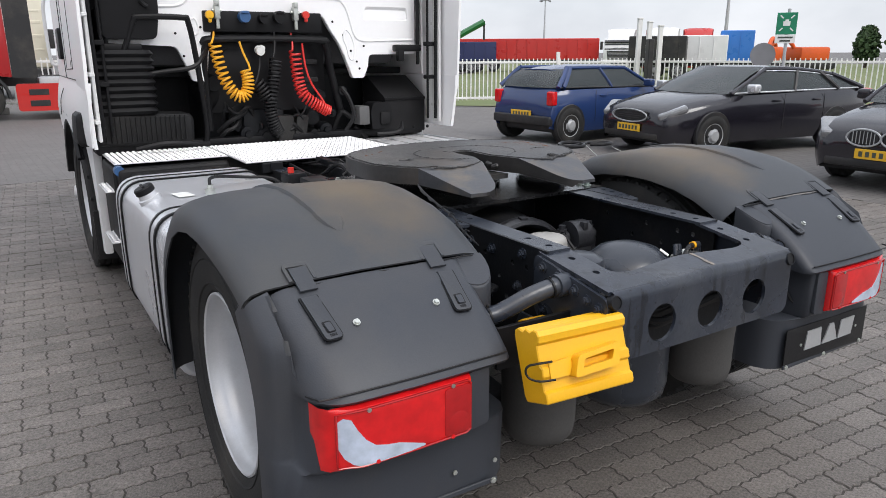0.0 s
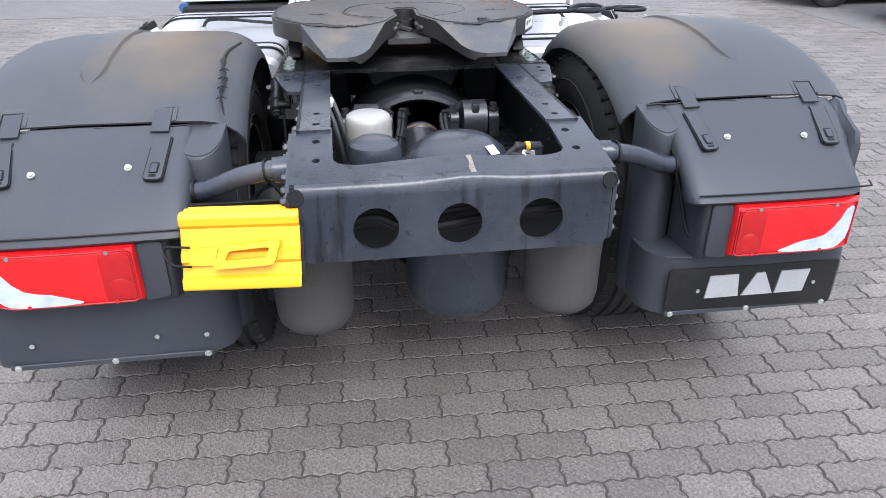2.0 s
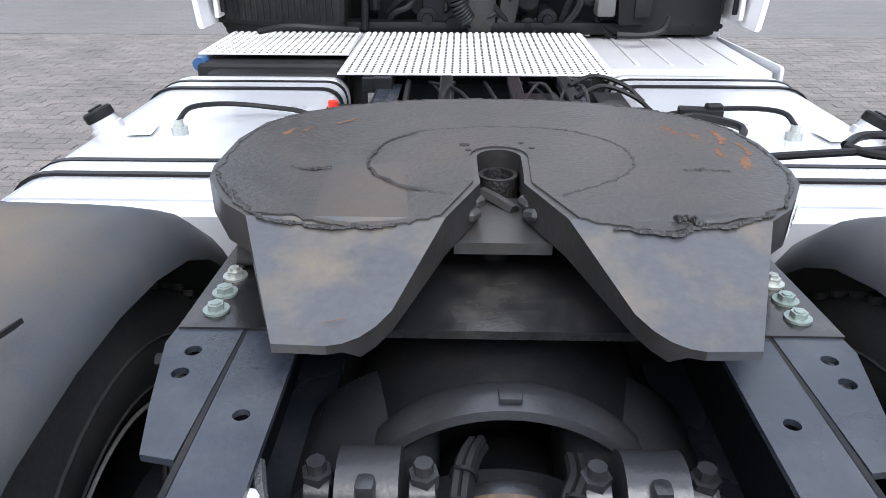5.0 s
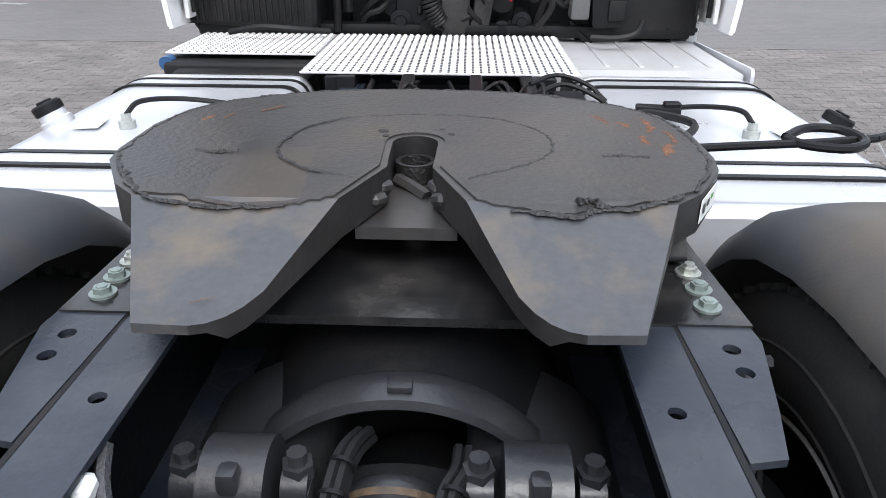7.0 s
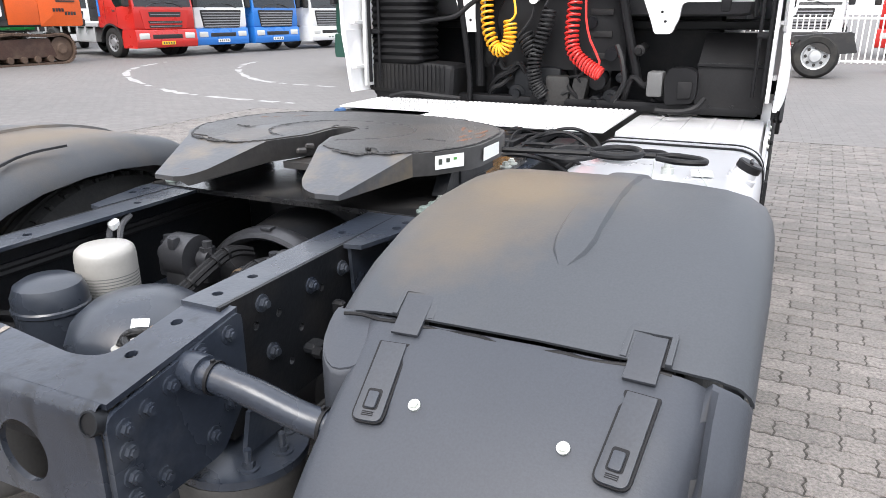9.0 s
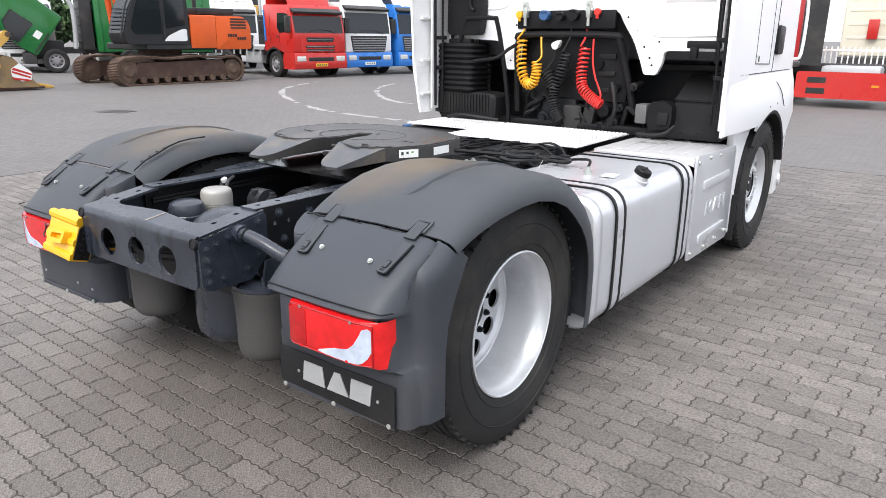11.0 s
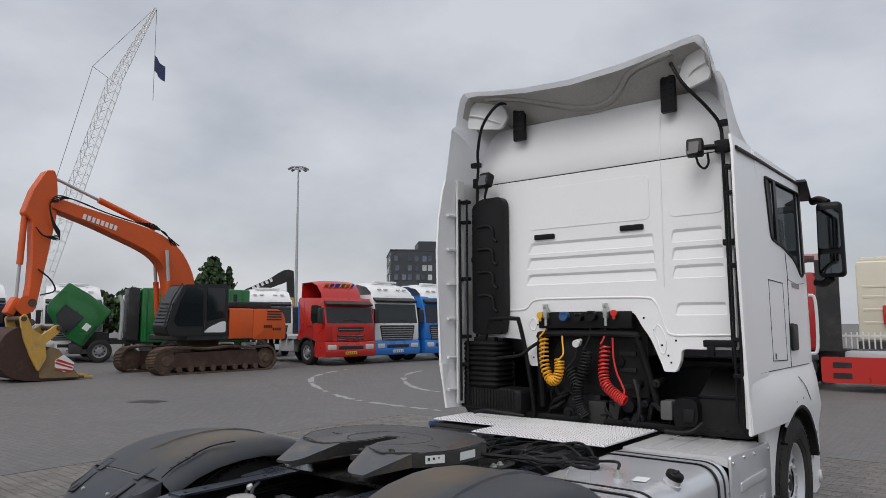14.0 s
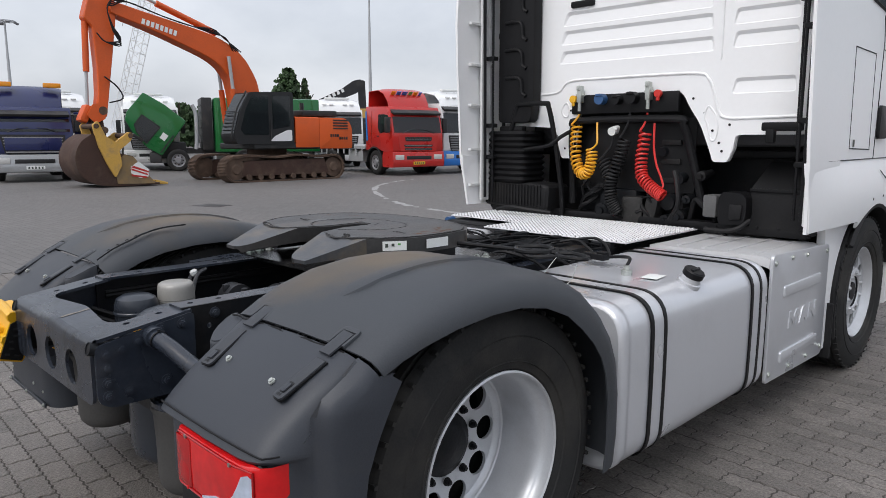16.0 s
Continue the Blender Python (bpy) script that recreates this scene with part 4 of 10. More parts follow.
def wheel(name, parent, cx, y, s, kind):
    """A road wheel: tyre and rim as parts; kind: outer, inner or front."""
    hub = new(name)
    hub.parent = parent
    hub.location = (cx, y, AZ)
    R, rb, w = 0.505, 0.292, 0.150
    bm = B()
    half = [(rb, 0.112), (0.31, 0.135), (0.35, 0.150), (0.40, 0.155), (0.44, 0.152), (0.470, 0.143), (0.490, 0.134), (0.500, 0.120)]
    tread = []
    for g in (0.095, 0.050, 0.0):
        tread += [(R - 0.001, g + 0.009), (R - 0.012, g + 0.006), (R - 0.012, g - 0.006), (R, g - 0.009)]
    prof = half + tread + [(r, -h) for r, h in reversed(tread)][4:] + [(r, -h) for r, h in reversed(half)]
    lathe(bm, prof, (0, 0, 0), (s, 0, 0), 64)
    # shoulder sipes
    for i in range(56):
        a = 2 * math.pi * i / 56
        for k in (-1, 1):
            bx(bm, (k * 0.128, math.cos(a) * 0.4985, math.sin(a) * 0.4985), (0.024, 0.012, 0.012), 0.0, rot=(math.degrees(a) - 90, 0, 0))
    tyre = part("tyre", bm, M_TYRE, hub, "worn black road tyre", 30)
    for r in (0.335, 0.415):
        for k in (-1, 1):
            bm = B()
            h = 0.1465 if r < 0.4 else 0.1555
            lathe(bm, [(r - 0.004, h - 0.004), (r, h + 0.002), (r + 0.004, h - 0.004)], (0, 0, 0), (k, 0, 0), 48)
            part("sidewall_ring", bm, M_TYRE, tyre)
    bm = B()
    if kind == "front":
        prof = [(0.292, -0.11), (0.300, 0.118), (0.303, 0.122), (0.296, 0.126), (0.285, 0.118), (0.275, 0.09), (0.262, 0.075), (0.250, 0.078)]
    else:
        prof = [(0.292, -0.11), (0.298, 0.118), (0.303, 0.128), (0.303, 0.134), (0.297, 0.137), (0.292, 0.132), (0.288, 0.108), (0.281, 0.094), (0.276, 0.088), (0.272, 0.05), (0.270, 0.0), (0.266, -0.072), (0.260, -0.076), (0.256, -0.088), (0.244, -0.098)]
    lathe(bm, prof, (0, 0, 0), (s, 0, 0), 64)
    rim = part("rim", bm, M_FRAME_DK if kind == "inner" else M_RIM, hub, "dark inner steel rim" if kind == "inner" else "silver-painted steel rim")
    if kind == "inner":
        bm = B()
        lathe(bm, [(0.294, 0.128), (0.304, 0.134), (0.301, 0.139), (0.296, 0.137)], (0, 0, 0), (s, 0, 0), 64)
        part("rim_edge", bm, mat("dull_rim_edge", (0.20, 0.19, 0.18), 0.5, 0.2, 0.3, 12.0, 120, 0.1), rim, "dull worn rim edge")
    d = 0.078 if kind == "front" else -0.098
    n = 10
    bm = B()
    holes = [circle(math.cos(2 * math.pi * i / n) * 0.200, math.sin(2 * math.pi * i / n) * 0.203, 0.043, 20) for i in range(n)]
    plate(bm, circle(0, 0, 0.246, 60), YZ(s * d), -s * 0.012, holes)
    part("disc", bm, M_FRAME_DK if kind == "inner" else M_RIM, rim)
    bm = B()
    if kind == "front":
        lathe(bm, [(0.158, d), (0.154, d + 0.016), (0.146, d + 0.020), (0.112, d + 0.020), (0.104, d + 0.012)], (0, 0, 0), (s, 0, 0), 40)
        part("nut_ring", bm, M_RIM, rim)
        bm = B()
        lathe(bm, [(0.104, d + 0.012), (0.098, d - 0.03), (0.07, d - 0.032), (0.06, d + 0.01), (0.0, d + 0.014)], (0, 0, 0), (s, 0, 0), 32)
    else:
        lathe(bm, [(0.110, d), (0.108, d + 0.008), (0.096, d + 0.012), (0.076, d + 0.028), (0.066, d + 0.034), (0.0, d + 0.036)], (0, 0, 0), (s, 0, 0), 32)
    part("hub", bm, M_FRAME_DK, rim)
    if kind != "inner":
        for i in range(10):
            a = 2 * math.pi * (i + 0.5) / 10
            bm = B()
            hexbolt(bm, (s * (d + (0.020 if kind == 'front' else 0.009)), math.cos(a) * 0.128, math.sin(a) * 0.128), (s, 0, 0), 0.012, 0.008 if kind == 'front' else 0.012, 0.015, 0.003 if kind == 'front' else 0.006)
            part("wheel_nut", bm, M_RIM if kind == "front" else M_FRAME_DK, rim)
    return hub


def fifth_wheel():
    Z0 = 1.118
    drop = lambda v: Z0 if v >= 1.22 else Z0 - (1.22 - v) * 0.305
    at = lambda u, v, w: (u, v, drop(v) + w)
    bm = B()
    right = [(0.385, 1.22), (0.43, 1.265), (0.487, 1.37), (0.498, 1.43), (0.497, 1.58), (0.47, 1.69), (0.40, 1.775), (0.27, 1.845), (0.13, 1.878)]
    pocket = [(-0.090, 1.22), (-0.036, 1.36), (-0.038, 1.40)] + [(-0.040 * math.cos(radians(a)), 1.488 + 0.040 * math.sin(radians(a))) for a in range(0, 181, 18)] + [(0.038, 1.40), (0.036, 1.36), (0.090, 1.22)]
    plate(bm, right + [(0, 1.886)] + [(-u, v) for u, v in reversed(right)] + pocket, at, -0.062)
    for s in (-1, 1):
        o = [(s * 0.090, 1.22), (s * 0.385, 1.22), (s * 0.300, 0.992), (s * 0.232, 0.990), (s * 0.212, 0.994), (s * 0.192, 1.004), (s * 0.174, 1.020), (s * 0.155, 1.046)]
        vs = [bm.verts.new(at(u, v, 0)) for u, v in o]
        lo = [bm.verts.new((u, v, drop(v) - (0.062 if v > 1.1 else 0.030 if v > 1.0 else 0.013))) for u, v in o]
        bm.faces.new(vs)
        bm.faces.new(lo[::-1])
        for i in range(len(vs)):
            j = (i + 1) % len(vs)
            bm.faces.new((vs[i], vs[j], lo[j], lo[i]))
    fw = part("fifth_wheel", bm, M_GREASE, truck, "greased black coupling plate with rust-coloured wear", 25)
    fw.data.materials.append(M_GREASE_WALL)
    fw.data.materials.append(M_RAMP)
    for f in fw.data.polygons:
        if abs(f.normal.z) < 0.5 and abs(f.center.x) < 0.23 and f.center.y < 1.54:
            f.material_index = 1
        elif f.center.y < 1.22:
            f.material_index = 2
    # flaking layer of grease on the flat top
    def ragged(pts, amp, seed, step=12):
        p = curve_pts([(x, y, 0) for x, y in pts], step)
        return [(q.x + amp * (noise.noise(Vector((q.x * 30, q.y * 30, seed))) + 0.7 * noise.noise(Vector((q.x * 95, q.y * 95, seed)))), q.y + amp * (noise.noise(Vector((q.x * 30, q.y * 30, seed + 7))) + 0.7 * noise.noise(Vector((q.x * 95, q.y * 95, seed + 7))))) for q in p]
    half = [(0.385, 1.232), (0.42, 1.272), (0.472, 1.37), (0.485, 1.44), (0.482, 1.58), (0.455, 1.685), (0.385, 1.765), (0.26, 1.832), (0.12, 1.866)]
    outline = ragged(half + [(0.0, 1.872)] + [(-u, v) for u, v in reversed(half)], 0.006, 3) + ragged([(-0.34, 1.222), (-0.24, 1.198), (-0.16, 1.202), (-0.102, 1.222)], 0.007, 4)
    outline += [(-0.048, 1.36), (-0.050, 1.42)] + [(-0.052 * math.cos(radians(a)), 1.488 + 0.052 * math.sin(radians(a))) for a in range(0, 181, 20)] + [(0.050, 1.42), (0.048, 1.36)]
    outline += ragged([(0.102, 1.222), (0.16, 1.204), (0.24, 1.196), (0.34, 1.220)], 0.007, 5)
    bm = B()
    plate(bm, outline, lambda u, v, w: (u, v, drop(v) + 0.0005 + w), 0.0028)
    part("grease_layer", bm, M_GREASE_TOP, fw, "flaking layer of old grease")
    # skirts under the plate
    bm = B()
    bx(bm, (0, 1.70, 1.04), (0.62, 0.14, 0.08), 0.01)
    part("cross_web", bm, M_FRAME_DK, fw)
    for s in (-1, 1):
        bm = B()
        bx(bm, (s * 0.43, 1.53, 1.045), (0.03, 0.26, 0.09), 0.006)
        part("side_web", bm, M_FRAME_DK, fw)
        bm = B()
        plate(bm, rounded([(1.30, 0.985), (1.62, 0.985), (1.54, 1.085), (1.38, 1.085)], 0.015), YZ(s * 0.40), s * 0.04)
        part("bearing_block", bm, M_FRAME_DK, fw)
    bm = B()
    lathe(bm, [(0.036, 0.0), (0.036, 0.05), (0.028, 0.05), (0.028, 0.0)], (0, 1.49, 1.035), (0, 0, 1), 20, True)
    part("lock_jaw", bm, M_GREASE_LUMP, fw)
    rng = random.Random(3)
    for s in (-1, 1):
        for y, z, dx in ((1.36, 1.085, 0.045), (1.33, 1.075, 0.052)):
            bm = B()
            bx(bm, (s * dx, y, z), (0.028, 0.035, 0.02), 0.006, 1, (rng.uniform(-20, 20), rng.uniform(-20, 20), s * 30))
            part("lock_lug", bm, M_GREASE, fw)
    bm = B()
    tube(bm, [(-0.03, 1.46, 1.06), (0.0, 1.43, 1.055), (0.025, 1.40, 1.05)], 0.012, 6, 3)
    part("lock_bar", bm, M_GREASE, fw)
    # ridges of old grease: round the rim, across the ramps and as an inner ring
    def ridge(pts, r, seed):
        rng = random.Random(seed)
        p = curve_pts([(x, y, 0) for x, y in pts], 26)
        bm = B()
        prev = None
        for i, q in enumerate(p):
            d = (p[min(i + 1, len(p) - 1)] - p[max(i - 1, 0)]).normalized()
            nrm = Vector((-d.y, d.x, 0))
            drift = noise.noise(Vector((q.x * 38, q.y * 38, seed * 3.1))) * 1.3 + noise.noise(Vector((q.x * 120, q.y * 120, seed))) * 0.8
            thick = 0.55 + 0.8 * max(0.0, noise.noise(Vector((q.x * 55 + 9, q.y * 55, seed))) + 0.25)
            w = r * thick * rng.uniform(0.8, 1.25)
            h = r * thick * rng.uniform(0.45, 0.95)
            if i == 0 or i == len(p) - 1:
                w, h = r * 0.1, r * 0.05
            z = drop(q.y) + 0.0030
            ring = [bm.verts.new((q + nrm * (drift * r + k * w)).to_3d() + Vector((0, 0, z + hh * h))) for k, hh in ((-1, -0.1), (-0.75, rng.uniform(0.3, 0.7)), (-0.15, rng.uniform(0.7, 1.0)), (0.5, rng.uniform(0.4, 0.9)), (1, -0.1))]
            if prev:
                for a in range(4):
                    bm.faces.new((prev[a], prev[a + 1], ring[a + 1], ring[a]))
            prev = ring
        return bm
    rim_line = [(-0.36, 1.215), (-0.40, 1.255), (-0.47, 1.37), (-0.485, 1.45), (-0.48, 1.58), (-0.45, 1.69), (-0.36, 1.78), (-0.2, 1.85), (0, 1.87), (0.2, 1.85), (0.36, 1.78), (0.45, 1.69), (0.48, 1.58), (0.485, 1.45), (0.47, 1.37), (0.42, 1.265)]
    part("grease_ridge", ridge(rim_line, 0.0042, 1), M_GREASE_LUMP, fw)
    part("grease_ridge", ridge([(-0.37, 1.215), (-0.31, 1.20), (-0.25, 1.192), (-0.16, 1.198)], 0.0050, 2), M_GREASE_LUMP, fw)
    part("grease_ridge", ridge([(0.40, 1.25), (0.34, 1.21), (0.27, 1.20), (0.24, 1.188), (0.15, 1.198)], 0.0055, 4), M_GREASE_LUMP, fw)
    part("grease_ridge", ridge([(-0.08, 1.30), (-0.16, 1.34), (-0.225, 1.42), (-0.215, 1.55), (-0.14, 1.63), (0, 1.66), (0.14, 1.64), (0.22, 1.56), (0.235, 1.45), (0.18, 1.37), (0.09, 1.30)], 0.0038, 5), M_GREASE_LUMP, fw)
    part("grease_ridge", ridge([(-0.36, 1.42), (-0.33, 1.41), (-0.29, 1.42)], 0.005, 6), M_GREASE_LUMP, fw)
    part("grease_ridge", ridge([(0.31, 1.42), (0.35, 1.425), (0.39, 1.415)], 0.006, 7), M_GREASE_LUMP, fw)
    part("grease_lump", ridge([(0.245, 1.215), (0.265, 1.22), (0.29, 1.205)], 0.0095, 8), M_GREASE_LUMP, fw)
    M_RUST = mat("orange_rust", (0.13, 0.055, 0.024), 0.7, 0, 0.4, 30.0, 160, 0.4)
    for pts, r, seed in (([(0.425, 1.56), (0.43, 1.60), (0.425, 1.65)], 0.007, 21), ([(0.45, 1.50), (0.455, 1.54), (0.45, 1.57)], 0.005, 22), ([(0.40, 1.62), (0.41, 1.66)], 0.004, 23), ([(0.28, 1.795), (0.31, 1.79)], 0.008, 24), ([(-0.34, 1.74), (-0.38, 1.70)], 0.009, 25),
                         ([(-0.40, 1.64), (-0.405, 1.60)], 0.006, 26), ([(0.455, 1.40), (0.45, 1.44)], 0.005, 27), ([(0.36, 1.30), (0.38, 1.31)], 0.005, 28), ([(-0.24, 1.02), (-0.21, 1.03)], 0.006, 29)):
        rr = ridge([(x, y) for x, y in pts], r, seed)
        for v in rr.verts:
            v.co.z = drop(v.co.y) + 0.0034 + (v.co.z - drop(v.co.y)) * 0.15
        part("rust_mark", rr, M_RUST, fw)
    rng = random.Random(44)
    for k in range(16):
        a0 = rng.uniform(-0.25, 0.55) if k < 11 else rng.uniform(2.3, 2.75)
        rad = rng.uniform(0.385, 0.45)
        arc = [(rad * math.cos(a0 + 0.05 * q), 1.50 + rad * 0.80 * math.sin(a0 + 0.05 * q)) for q in range(rng.choice((2, 3, 4)))]
        rr = ridge(arc, rng.uniform(0.003, 0.007), 60 + k)
        for v in rr.verts:
            v.co.z = drop(v.co.y) + 0.0034 + max(0.0, v.co.z - drop(v.co.y) - 0.003) * 0.12
        part("rust_mark", rr, M_RUST, fw)
    for x, y, r in ((-0.062, 1.545, 0.010), (0.062, 1.53, 0.006), (-0.055, 1.515, 0.006), (0.045, 1.56, 0.005)):
        bm = B()
        rod(bm, (x, y, Z0 - 0.004), (x, y, Z0 + 0.0042), r, 14)
        part("screw_hole", bm, M_BLACK, fw)
    # stickers on the outer side, release handle
    for y0, y1, m2 in ((1.262, 1.345, M_PAPER), (1.43, 1.55, M_PAPER)):
        d = 0.07 if y1 < 1.4 else 0.0
        x0, x1 = (0.4285, 0.476) if y1 < 1.4 else (0.4998, 0.5000)
        bm = B()
        sheet(bm, [[(x0 + 0.003, y0, 1.108), (x1 + 0.003, y1, 1.108)], [(x0 + 0.003, y0, 1.071), (x1 + 0.003, y1, 1.071)]], 0.0008)
        st = part("sticker", bm, m2, fw, "white printed sticker")
        if y1 < 1.4:
            for k in range(3):
                bm = B()
                a, b2 = 0.10 + 0.26 * k, 0.22 + 0.26 * k
                sheet(bm, [[(x0 + (x1 - x0) * t + 0.0045, y0 + (y1 - y0) * t, z) for t in (a, b2)] for z in (1.099, 1.084 + 0.004 * k)], 0.0006)
                part("print_bar", bm, M_GREEN_PR if k == 2 else M_PRINT, st)
    bm = B()
    tube(bm, [(0.46, 1.62, 1.07), (0.62, 1.66, 1.068), (0.80, 1.70, 1.066), (0.93, 1.735, 1.066)], 0.009, 8, 4)
    tube(bm, [(0.74, 1.72, 1.07), (0.80, 1.77, 1.075), (0.87, 1.765, 1.075), (0.89, 1.70, 1.07), (0.84, 1.655, 1.068), (0.77, 1.67, 1.068), (0.735, 1.71, 1.07)], 0.010, 8, 4)
    tube(bm, [(0.93, 1.735, 1.066), (0.98, 1.76, 1.066), (1.06, 1.73, 1.066), (1.07, 1.68, 1.066), (1.0, 1.665, 1.066), (0.94, 1.70, 1.066)], 0.009, 8, 4)
    hd = part("release_handle", bm, M_BLACK, fw, "black bar with a looped grip")
    bm = B()
    tube(bm, [(0.93, 1.72, 1.06), (0.95, 1.58, 0.98), (1.02, 1.50, 0.95), (1.10, 1.55, 1.0), (1.06, 1.66, 1.05)], 0.0016, 5, 5)
    part("wire", bm, M_ZINC, hd)
    # mounting plate with its screws
    bm = B()
    plate(bm, [(-0.478, 1.135), (0.484, 1.135), (0.47, 1.36), (0.45, 1.98), (-0.45, 1.98), (-0.47, 1.36)], XY(0.977), -0.014)
    mp = part("mounting_plate", bm, M_OIL, truck, "oily black mounting plate")
    for s in (-1, 1):
        for x, y in ((0.436, 1.181), (0.438, 1.232), (0.437, 1.285), (0.436, 1.80), (0.436, 1.86)):
            bm = B()
            hexbolt(bm, (s * x, y, 0.977), (0, 0, 1), 0.0130, 0.010, 0.020, 0.006 if y > 1.25 else 0.002)
            part("plate_bolt", bm, M_BOLT_GR if y < 1.25 else M_ZINC, mp, "greenish zinc-plated hexagon screw")
    bm = B()
    plate(bm, [(-0.078, 1.275), (0.078, 1.275), (0.045, 1.46), (-0.045, 1.46)], XY(1.050), -0.02)
    part("lock_plate", bm, M_GREASE, mp)


frame_parts()
for s in (-1, 1):
    guard(s)
    wheel("rear_wheel_outer", truck, s * 1.048, AX, s, "outer")
    wheel("rear_wheel_inner", truck, s * 0.72, AX, -s, "inner")
    wheel("front_wheel", truck, s * 1.092, FX, s, "front")
fifth_wheel()


# ---- tanks, boxes and walkway between the axles ----
def fuel_tank(s, y0, y1):
    o = rounded([(0.50, 0.245), (1.222, 0.245), (1.228, 0.60), (1.222, 0.905), (0.50, 0.905)], [0.10, 0.12, 0.3, 0.13, 0.08], 7)
    o = [(s * u, v) for u, v in o]
    c = (s * 0.86, 0.575)
    grow = lambda d: [(u + d * (u - c[0]) / 0.45, v + d * (v - c[1]) / 0.4) for u, v in o]
    bm = B()
    rows = [[(u, y, v) for u, v in grow(d)] for y, d in ((y0, -0.022), (y0 + 0.006, -0.008), (y0 + 0.02, 0.0), (y0 + 0.05, 0.0), (y0 + 0.056, -0.004), (y0 + 0.075, -0.004), (y1 - 0.075, -0.004), (y1 - 0.056, -0.004), (y1 - 0.05, 0.0), (y1 - 0.02, 0.0), (y1 - 0.006, -0.008), (y1, -0.022))]
    sheet(bm, rows, close=True)
    for y in (y0, y1):
        bm.faces.new([bm.verts.new((u, y, v)) for u, v in grow(-0.022)])
    tank = part("fuel_tank", bm, M_SILVER, truck, "silver-painted fuel tank with black rubber-edged straps", 40)
    for ys in (1.985, 2.93) if s > 0 else (1.985, 2.86):
        for d in (-0.050, 0.050):
            bm = B()
            sheet(bm, [[(u, ys + d + w, v) for u, v in grow(g)] for w, g in ((-0.011, -0.002), (-0.011, 0.006), (0.011, 0.006), (0.011, -0.002))], close=True)
            part("strap_edge", bm, M_BLACK, tank)
        bm = B()
        sheet(bm, [[(u, ys + w, v) for u, v in grow(g)] for w, g in ((-0.039, 0.0), (-0.039, 0.002), (0.039, 0.002), (0.039, 0.0))], close=True)
        part("strap", bm, M_SILVER, tank)
    x, y, z = s * 1.155, 2.36, 0.893
    ax = Vector((s * 0.42, 0, 0.91)).normalized()
    bm = B()
    lathe(bm, [(0.050, -0.02), (0.050, 0.008), (0.043, 0.012), (0.040, 0.034), (0.0, 0.034)], (x, y, z), ax, 28)
    neck = part("filler_neck", bm, M_SILVER, tank)
    bm = B()
    lathe(bm, [(0.042, 0.032), (0.045, 0.036), (0.045, 0.058), (0.040, 0.064), (0.0, 0.066)], (x, y, z), ax, 28)
    bx(bm, tuple(Vector((x, y, z)) + ax * 0.066), (0.013, 0.068, 0.012), 0.003, 1, (0, s * 25, 0))
    part("filler_cap", bm, M_BLACK, neck)
    # sender with its cable, label
    bm = B()
    rod(bm, (s * 0.90, 2.28, 0.90), (s * 0.90, 2.28, 0.925), 0.024, 16, bev=0.003)
    rod(bm, (s * 0.90, 2.28, 0.925), (s * 0.90, 2.28, 0.945), 0.014, 12, bev=0.003)
    part("fuel_sender", bm, M_ZINC, tank)
    bm = B()
    tube(bm, [(s * 0.90, 2.28, 0.94), (s * 0.88, 2.34, 0.965), (s * 0.80, 2.42, 0.955), (s * 0.68, 2.46, 0.935), (s * 0.55, 2.44, 0.92), (s * 0.48, 2.42, 0.86)], 0.008, 7, 5)
    part("sender_cable", bm, M_CABLE, tank)
    bm = B()
    bx(bm, (s * 1.02, 2.30, 0.9085), (0.075, 0.11, 0.0012), 0.0, 1, (0, 0, 8))
    part("label_sheet", bm, M_PAPER, tank)


def tread(bm, x0, x1, y0, y1, z, pitch=0.030):
    """A serrated tread plate: a sheet with rows of raised round teeth."""
    bx(bm, ((x0 + x1) / 2, (y0 + y1) / 2, z - 0.004), (x1 - x0, y1 - y0, 0.008), 0.002)
    ny, nx = int((y1 - y0 - 0.02) / pitch), int((x1 - x0 - 0.02) / pitch)
    for j in range(ny):
        for i in range(nx):
            x = x0 + 0.022 + i * (x1 - x0 - 0.044) / (nx - 1)
            y = y0 + 0.022 + j * (y1 - y0 - 0.044) / (ny - 1)
            w, d, h = 0.0105, (0.0065 if j % 2 else 0.0105), 0.007
            lo = [bm.verts.new((x + dx * w, y + dy * d, z)) for dx, dy in ((-1, -1), (1, -1), (1, 1), (-1, 1))]
            hi = [bm.verts.new((x + dx * w * 0.62, y + dy * d * 0.62, z + h)) for dx, dy in ((-1, -1), (1, -1), (1, 1), (-1, 1))]
            for a in range(4):
                bm.faces.new((lo[a], lo[(a + 1) % 4], hi[(a + 1) % 4], hi[a]))
            bm.faces.new(hi)
    holes = B()
    for j in range(ny):
        for i in range(nx - 1):
            x = x0 + 0.022 + (i + 0.5) * (x1 - x0 - 0.044) / (nx - 1)
            y = y0 + 0.022 + j * (y1 - y0 - 0.044) / (ny - 1)
            holes.faces.new([holes.verts.new((x + dx * 0.0062, y + dy * 0.0078, z + 0.0007)) for dx, dy in ((-1, -0.5), (-0.5, -1), (0.5, -1), (1, -0.5), (1, 0.5), (0.5, 1), (-0.5, 1), (-1, 0.5))])
    return holes


